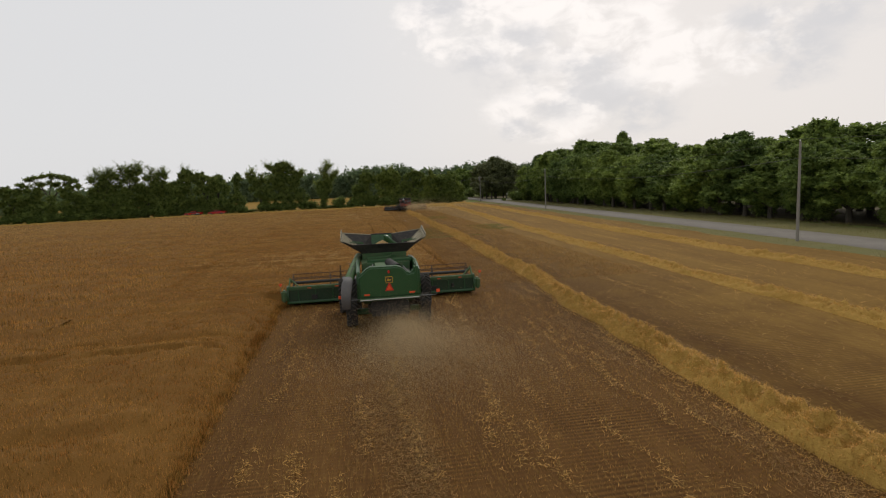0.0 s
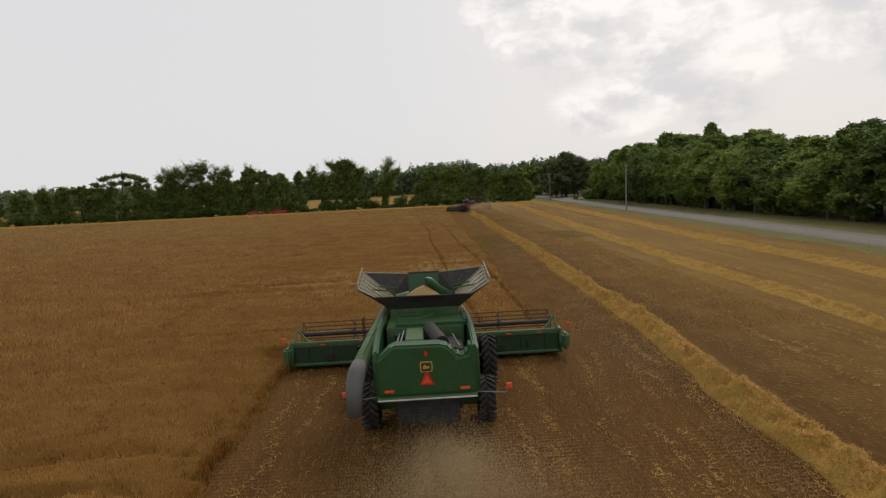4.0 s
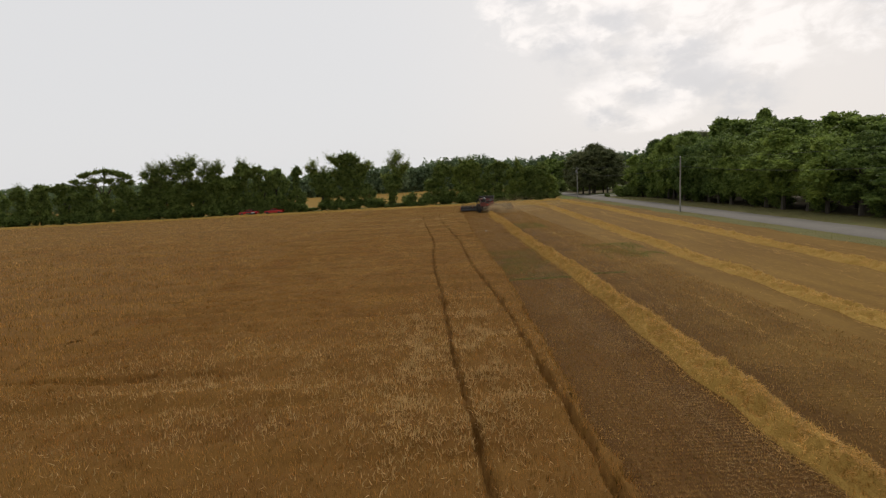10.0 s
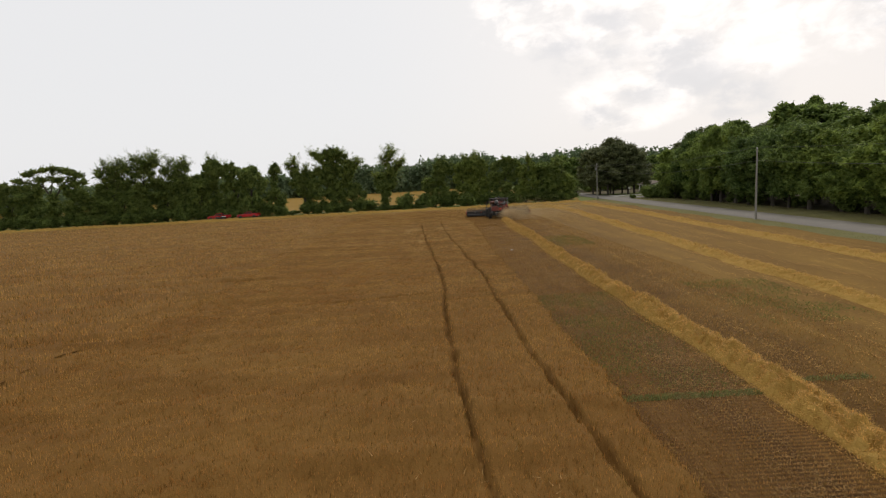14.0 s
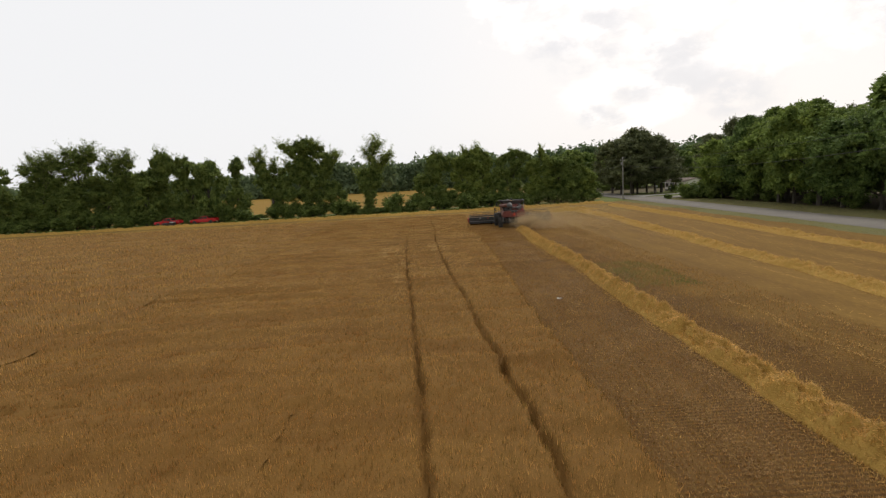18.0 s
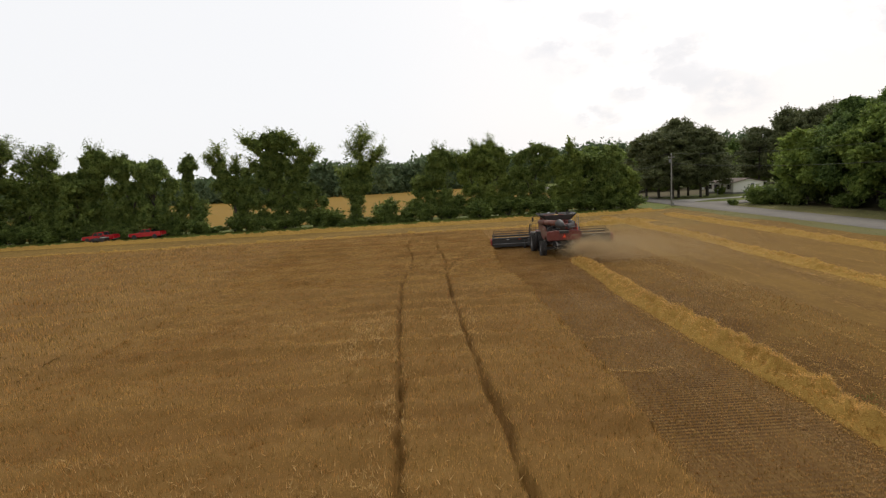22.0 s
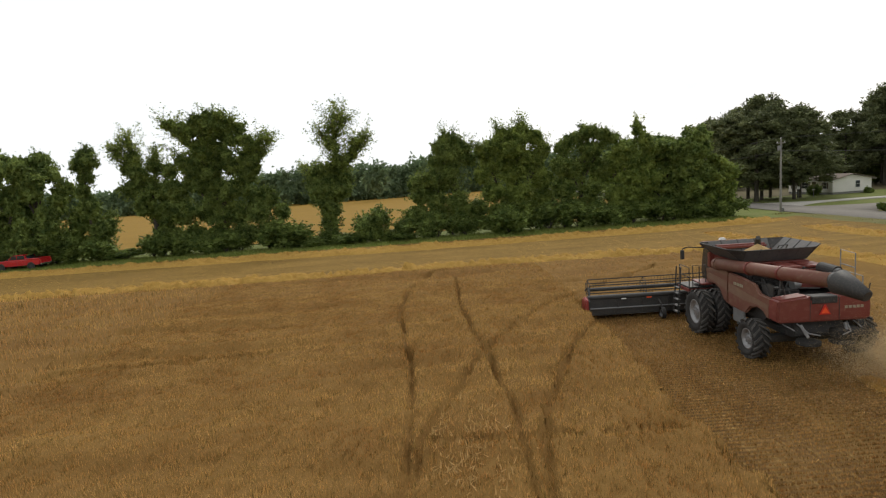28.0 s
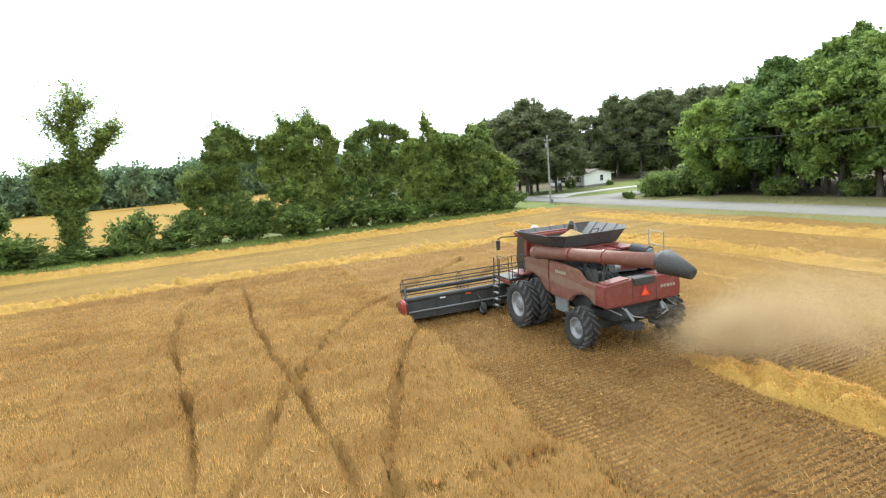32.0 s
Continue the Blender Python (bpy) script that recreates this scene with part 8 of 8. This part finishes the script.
def house(where, turn):
    """A small gabled single-storey house; its gable end faces along -y."""
    e = thing("small_house", where, "small single-storey white house with a low brown roof", "house", turn=turn)
    wx, ly, eave, ridge = 3.7, 11.2, 2.55, 3.35
    part("foundation", hull((-wx + 0.05, wx - 0.05, 0.05, ly - 0.05, -0.4, 0.35)), M["block"], e)
    walls = part("gable_wall", slab([(-wx, 0.3), (wx, 0.3), (wx, eave), (0, ridge - 0.05), (-wx, eave)], "y", 0, 0.15), M["siding"], e)
    part("gable_wall", slab([(-wx, 0.3), (wx, 0.3), (wx, eave), (0, ridge - 0.05), (-wx, eave)], "y", ly - 0.15, ly), M["siding"], e)
    for s in (-1, 1):
        part("long_wall", hull((s * wx - 0.07, s * wx + 0.07, 0.15, ly - 0.15, 0.3, eave)), M["siding"], e)
        part("roof_slope", panel([(s * (wx + 0.45), -0.45, eave - 0.09), (s * (wx + 0.45), ly + 0.45, eave - 0.09), (0, ly + 0.45, ridge + 0.06), (0, -0.45, ridge + 0.06)][:: -s], 0.1), M["shingle"], e, "brown shingled roof slope")
        part("fascia", hull((s * (wx + 0.43) - 0.03, s * (wx + 0.43) + 0.03, -0.45, ly + 0.45, eave - 0.28, eave - 0.12)), M["white"], e)
    for i in range(9):
        z = 0.45 + i * 0.24
        part("siding_lap", hull((-wx - 0.085, -wx - 0.07, 0.1, ly - 0.1, z, z + 0.02)), M["white"], e)

    def window(x, y, z, w, h, on_x):
        if on_x:
            fr = part("window", hull((x - 0.05, x + 0.05, y - w / 2 - 0.07, y + w / 2 + 0.07, z - 0.07, z + h + 0.07), bevel=0.01), M["white"], e)
            part("pane", hull((x - 0.062, x - 0.052, y - w / 2, y + w / 2, z, z + h)), M["glass"], fr)
            part("sash", hull((x - 0.075, x - 0.063, y - w / 2, y + w / 2, z + h / 2 - 0.02, z + h / 2 + 0.02)), M["white"], fr)
            for s in (-1, 1):
                part("shutter", hull((x - 0.06, x - 0.02, y + s * (w / 2 + 0.22) - 0.14, y + s * (w / 2 + 0.22) + 0.14, z - 0.05, z + h + 0.05), bevel=0.01), M["shingle"], fr)
        else:
            fr = part("window", hull((x - w / 2 - 0.07, x + w / 2 + 0.07, y - 0.05, y + 0.05, z - 0.07, z + h + 0.07), bevel=0.01), M["white"], e)
            part("pane", hull((x - w / 2, x + w / 2, y - 0.062, y - 0.052, z, z + h)), M["glass"], fr)
            part("sash", hull((x - w / 2, x + w / 2, y - 0.075, y - 0.063, z + h / 2 - 0.02, z + h / 2 + 0.02)), M["white"], fr)

    window(1.0, -0.02, 1.0, 0.8, 1.15, False)
    for y, w in ((1.7, 0.8), (6.6, 1.6), (9.6, 0.9)):
        window(-wx - 0.07, y, 1.0, w, 1.05, True)
    door = part("door", hull((-wx - 0.12, -wx - 0.07, 3.9, 4.85, 0.35, 2.35), bevel=0.01), M["shingle"], e, "dark brown front door")
    part("door_knob", tube([(-wx - 0.18, 4.7, 1.3), (-wx - 0.12, 4.7, 1.3)], 0.04, 8), M["chrome"], door)
    part("step", hull((-wx - 1.0, -wx - 0.1, 3.7, 5.05, -0.1, 0.3), bevel=0.02), M["block"], e)
    part("roof_vent", tube([(0.8, 5.0, ridge - 0.2), (0.8, 5.0, ridge + 0.45)], 0.07, 8), M["grey"], e)
    return e


house((76.3, 232.5, 0), 3)
bush((70.3, 233.5, 0), 1.7, 1.7, 141, "small dark bush by the house wall", "house bushes")
bush((78.0, 231.0, 0), 1.0, 0.8, 142, "small dark bush by the house wall", "house bushes")
bush((53.6, 198.4, 0), 0.9, 0.9, 143, "low dark shrub on the road verge", "house bushes")


def street_sign(x, y):
    e = thing("road_sign", (x, y, 0), "small white road sign on a thin post", "road sign")
    part("post", tube([(0, 0, -0.2), (0, 0, 2.1)], 0.03, 6), M["grey"], e)
    part("plate", hull((-0.3, 0.3, -0.05, -0.03, 1.6, 2.1), bevel=0.01), M["white"], e)


street_sign(62.9, 227.3)
street_sign(100.0, 222.0)


def mailbox(x, y):
    e = thing("mailbox", (x, y, 0), "small white mailbox on a wooden post", "mailbox")
    part("post", hull((-0.05, 0.05, -0.05, 0.05, -0.1, 1.05), bevel=0.008), M["pole_wood"], e)
    part("box", slab([(-0.1, 1.05), (0.1, 1.05), (0.1, 1.2), (0.06, 1.27), (-0.06, 1.27), (-0.1, 1.2)], "y", -0.26, 0.26, 0.012), M["white"], e, "rounded white letter box")


mailbox(68.2, 231.0)


def pickup(where, turn, label):
    """A crew-cab pickup, nose along +y."""
    e = thing("pickup_truck", where, label, "pickup truck", "parked pickups", turn)
    c, k = M["truck_red"], M["black"]
    w = 0.98
    part("body", slab([(2.85, 0.55), (2.9, 0.95), (2.75, 1.1), (1.2, 1.2), (-2.85, 1.2), (-2.9, 0.6), (-2.3, 0.5), (2.4, 0.45)], "x", -w, w, 0.06, 3), c, e)
    part("cab", slab([(1.2, 1.18), (0.45, 1.78), (-0.9, 1.82), (-1.25, 1.2)], "x", -w + 0.1, w - 0.1, 0.06, 3), c, e)
    part("windscreen", panel([(-0.78, 1.18, 1.24), (0.78, 1.18, 1.24), (0.7, 0.52, 1.76), (-0.7, 0.52, 1.76)], 0.015), M["glass"], e)
    part("rear_window", panel([(0.7, -1.24, 1.26), (-0.7, -1.24, 1.26), (-0.66, -0.97, 1.74), (0.66, -0.97, 1.74)], 0.015), M["glass"], e)
    for s in (-1, 1):
        for y0, y1 in ((-0.05, 0.85), (-1.0, -0.15)):
            part("side_window", slab([(y0, 1.26), (y1, 1.26), (min(y1, 0.45) if y1 > 0.5 else y1, 1.7), (y0 + 0.05, 1.72)], "x", s * (w - 0.1) - 0.02 + s * 0.01, s * (w - 0.1) + 0.02 + s * 0.01), M["glass"], e)
        part("door_seam", hull((s * (w + 0.002) - 0.004, s * (w + 0.002) + 0.004, -0.12, -0.1, 0.6, 1.16)), k, e)
        part("mirror", hull((s * 1.1 - 0.09, s * 1.1 + 0.09, 0.85, 0.97, 1.22, 1.42), bevel=0.03), k, e)
        part("bed_wall", hull((s * 0.92 - 0.06, s * 0.92 + 0.06, -2.82, -1.3, 1.18, 1.32), bevel=0.03), c, e)
        part("headlamp", hull((s * 0.75 - 0.18, s * 0.75 + 0.18, 2.84, 2.92, 0.78, 0.98), bevel=0.02), M["white"], e)
        part("tail_lamp", hull((s * 0.86 - 0.08, s * 0.86 + 0.08, -2.93, -2.86, 0.75, 1.15), bevel=0.02), M["red_bright"], e)
        for y in (1.9, -1.75):
            part("wheel_arch", tube([(s * (w - 0.2), y, 0.42), (s * (w + 0.012), y, 0.42)], 0.47, 22), k, e)
            wh = part("wheel", lathe([(0.24, 0.12 * s), (0.22, 0.05 * s), (0.1, 0.1 * s), (0.02, 0.1 * s)], 20), M["chrome"], e)
            wh.location = (s * (w - 0.1), y, 0.4)
            part("tyre", lathe([(0.23, -0.12), (0.36, -0.13), (0.4, -0.1), (0.4, 0.1), (0.36, 0.13), (0.23, 0.12)], 26), M["rubber"], wh)
    part("tailgate", hull((-0.86, 0.86, -2.88, -2.8, 0.7, 1.32), bevel=0.02), c, e)
    part("bed_floor", hull((-0.84, 0.84, -2.8, -1.3, 1.2, 1.215)), k, e)
    part("front_bumper", hull((-0.95, 0.95, 2.86, 3.0, 0.48, 0.7), bevel=0.04), M["chrome"], e)
    part("rear_bumper", hull((-0.95, 0.95, -3.02, -2.9, 0.5, 0.68), bevel=0.04), M["chrome"], e)
    part("grille", hull((-0.55, 0.55, 2.88, 2.94, 0.72, 1.0), bevel=0.02), k, e)
    return e


pickup((-56.8, 201.4, -0.05), 84, "red crew-cab pickup truck parked at the hedge")
pickup((-49.4, 202.8, -0.05), 88, "red pickup truck parked on the grass by the hedge")


def cart(where, turn):
    """A low black utility cart with two seats, standing before the truck."""
    e = thing("utility_cart", where, "low black utility cart parked before a red truck", "cart", turn=turn)
    k = M["black"]
    part("chassis", slab([(1.3, 0.4), (1.35, 0.75), (0.9, 0.9), (0.3, 0.62), (-0.3, 0.62), (-0.4, 0.9), (-1.35, 0.9), (-1.35, 0.45)], "x", -0.62, 0.62, 0.05), k, e)
    part("seat", hull((-0.55, 0.55, -0.45, 0.1, 0.62, 0.8), (-0.55, 0.55, -0.5, -0.38, 0.8, 1.15), bevel=0.05, segments=2), M["fabric"], e)
    part("roll_cage", bars([[(s * 0.55, 0.75, 0.85), (s * 0.5, 0.4, 1.6), (s * 0.5, -0.45, 1.62), (s * 0.55, -0.55, 0.85)] for s in (-1, 1)], 0.025, 6), k, e)
    part("cargo_lid", hull((-0.6, 0.6, -1.32, -0.6, 0.9, 0.98), bevel=0.02), M["white"], e)
    for s in (-1, 1):
        for y in (0.95, -0.95):
            wh = part("wheel", lathe([(0.16, 0.1 * s), (0.08, 0.06 * s), (0.02, 0.06 * s)], 16), M["rim"], e)
            wh.location = (s * 0.62, y, 0.31)
            part("tyre", lathe([(0.15, -0.11), (0.28, -0.12), (0.31, -0.08), (0.31, 0.08), (0.28, 0.12), (0.15, 0.11)], 22), M["rubber"], wh)


cart((-55.6, 199.0, 0), 82)


def scrap(name, x, y, size, label, category, material, seed):
    """A small crumpled sheet lying on the stubble."""
    r = random.Random(seed)
    bm = bmesh.new()
    grid = [[bm.verts.new((x + (i - 2) * size / 4 + r.uniform(-0.02, 0.02), y + (j - 2) * size / 4, 0.1 + r.uniform(0, 0.09))) for j in range(5)] for i in range(5)]
    for i in range(4):
        for j in range(4):
            bm.faces.new((grid[i][j], grid[i + 1][j], grid[i + 1][j + 1], grid[i][j + 1]))
    bmesh.ops.solidify(bm, geom=bm.faces[:], thickness=0.004)
    tagged(put(name, bm, material), label, category)


scrap("paper_scrap", 9.1, 109.2, 0.26, "crumpled white paper lying on the stubble", "litter", M["white"], 3)
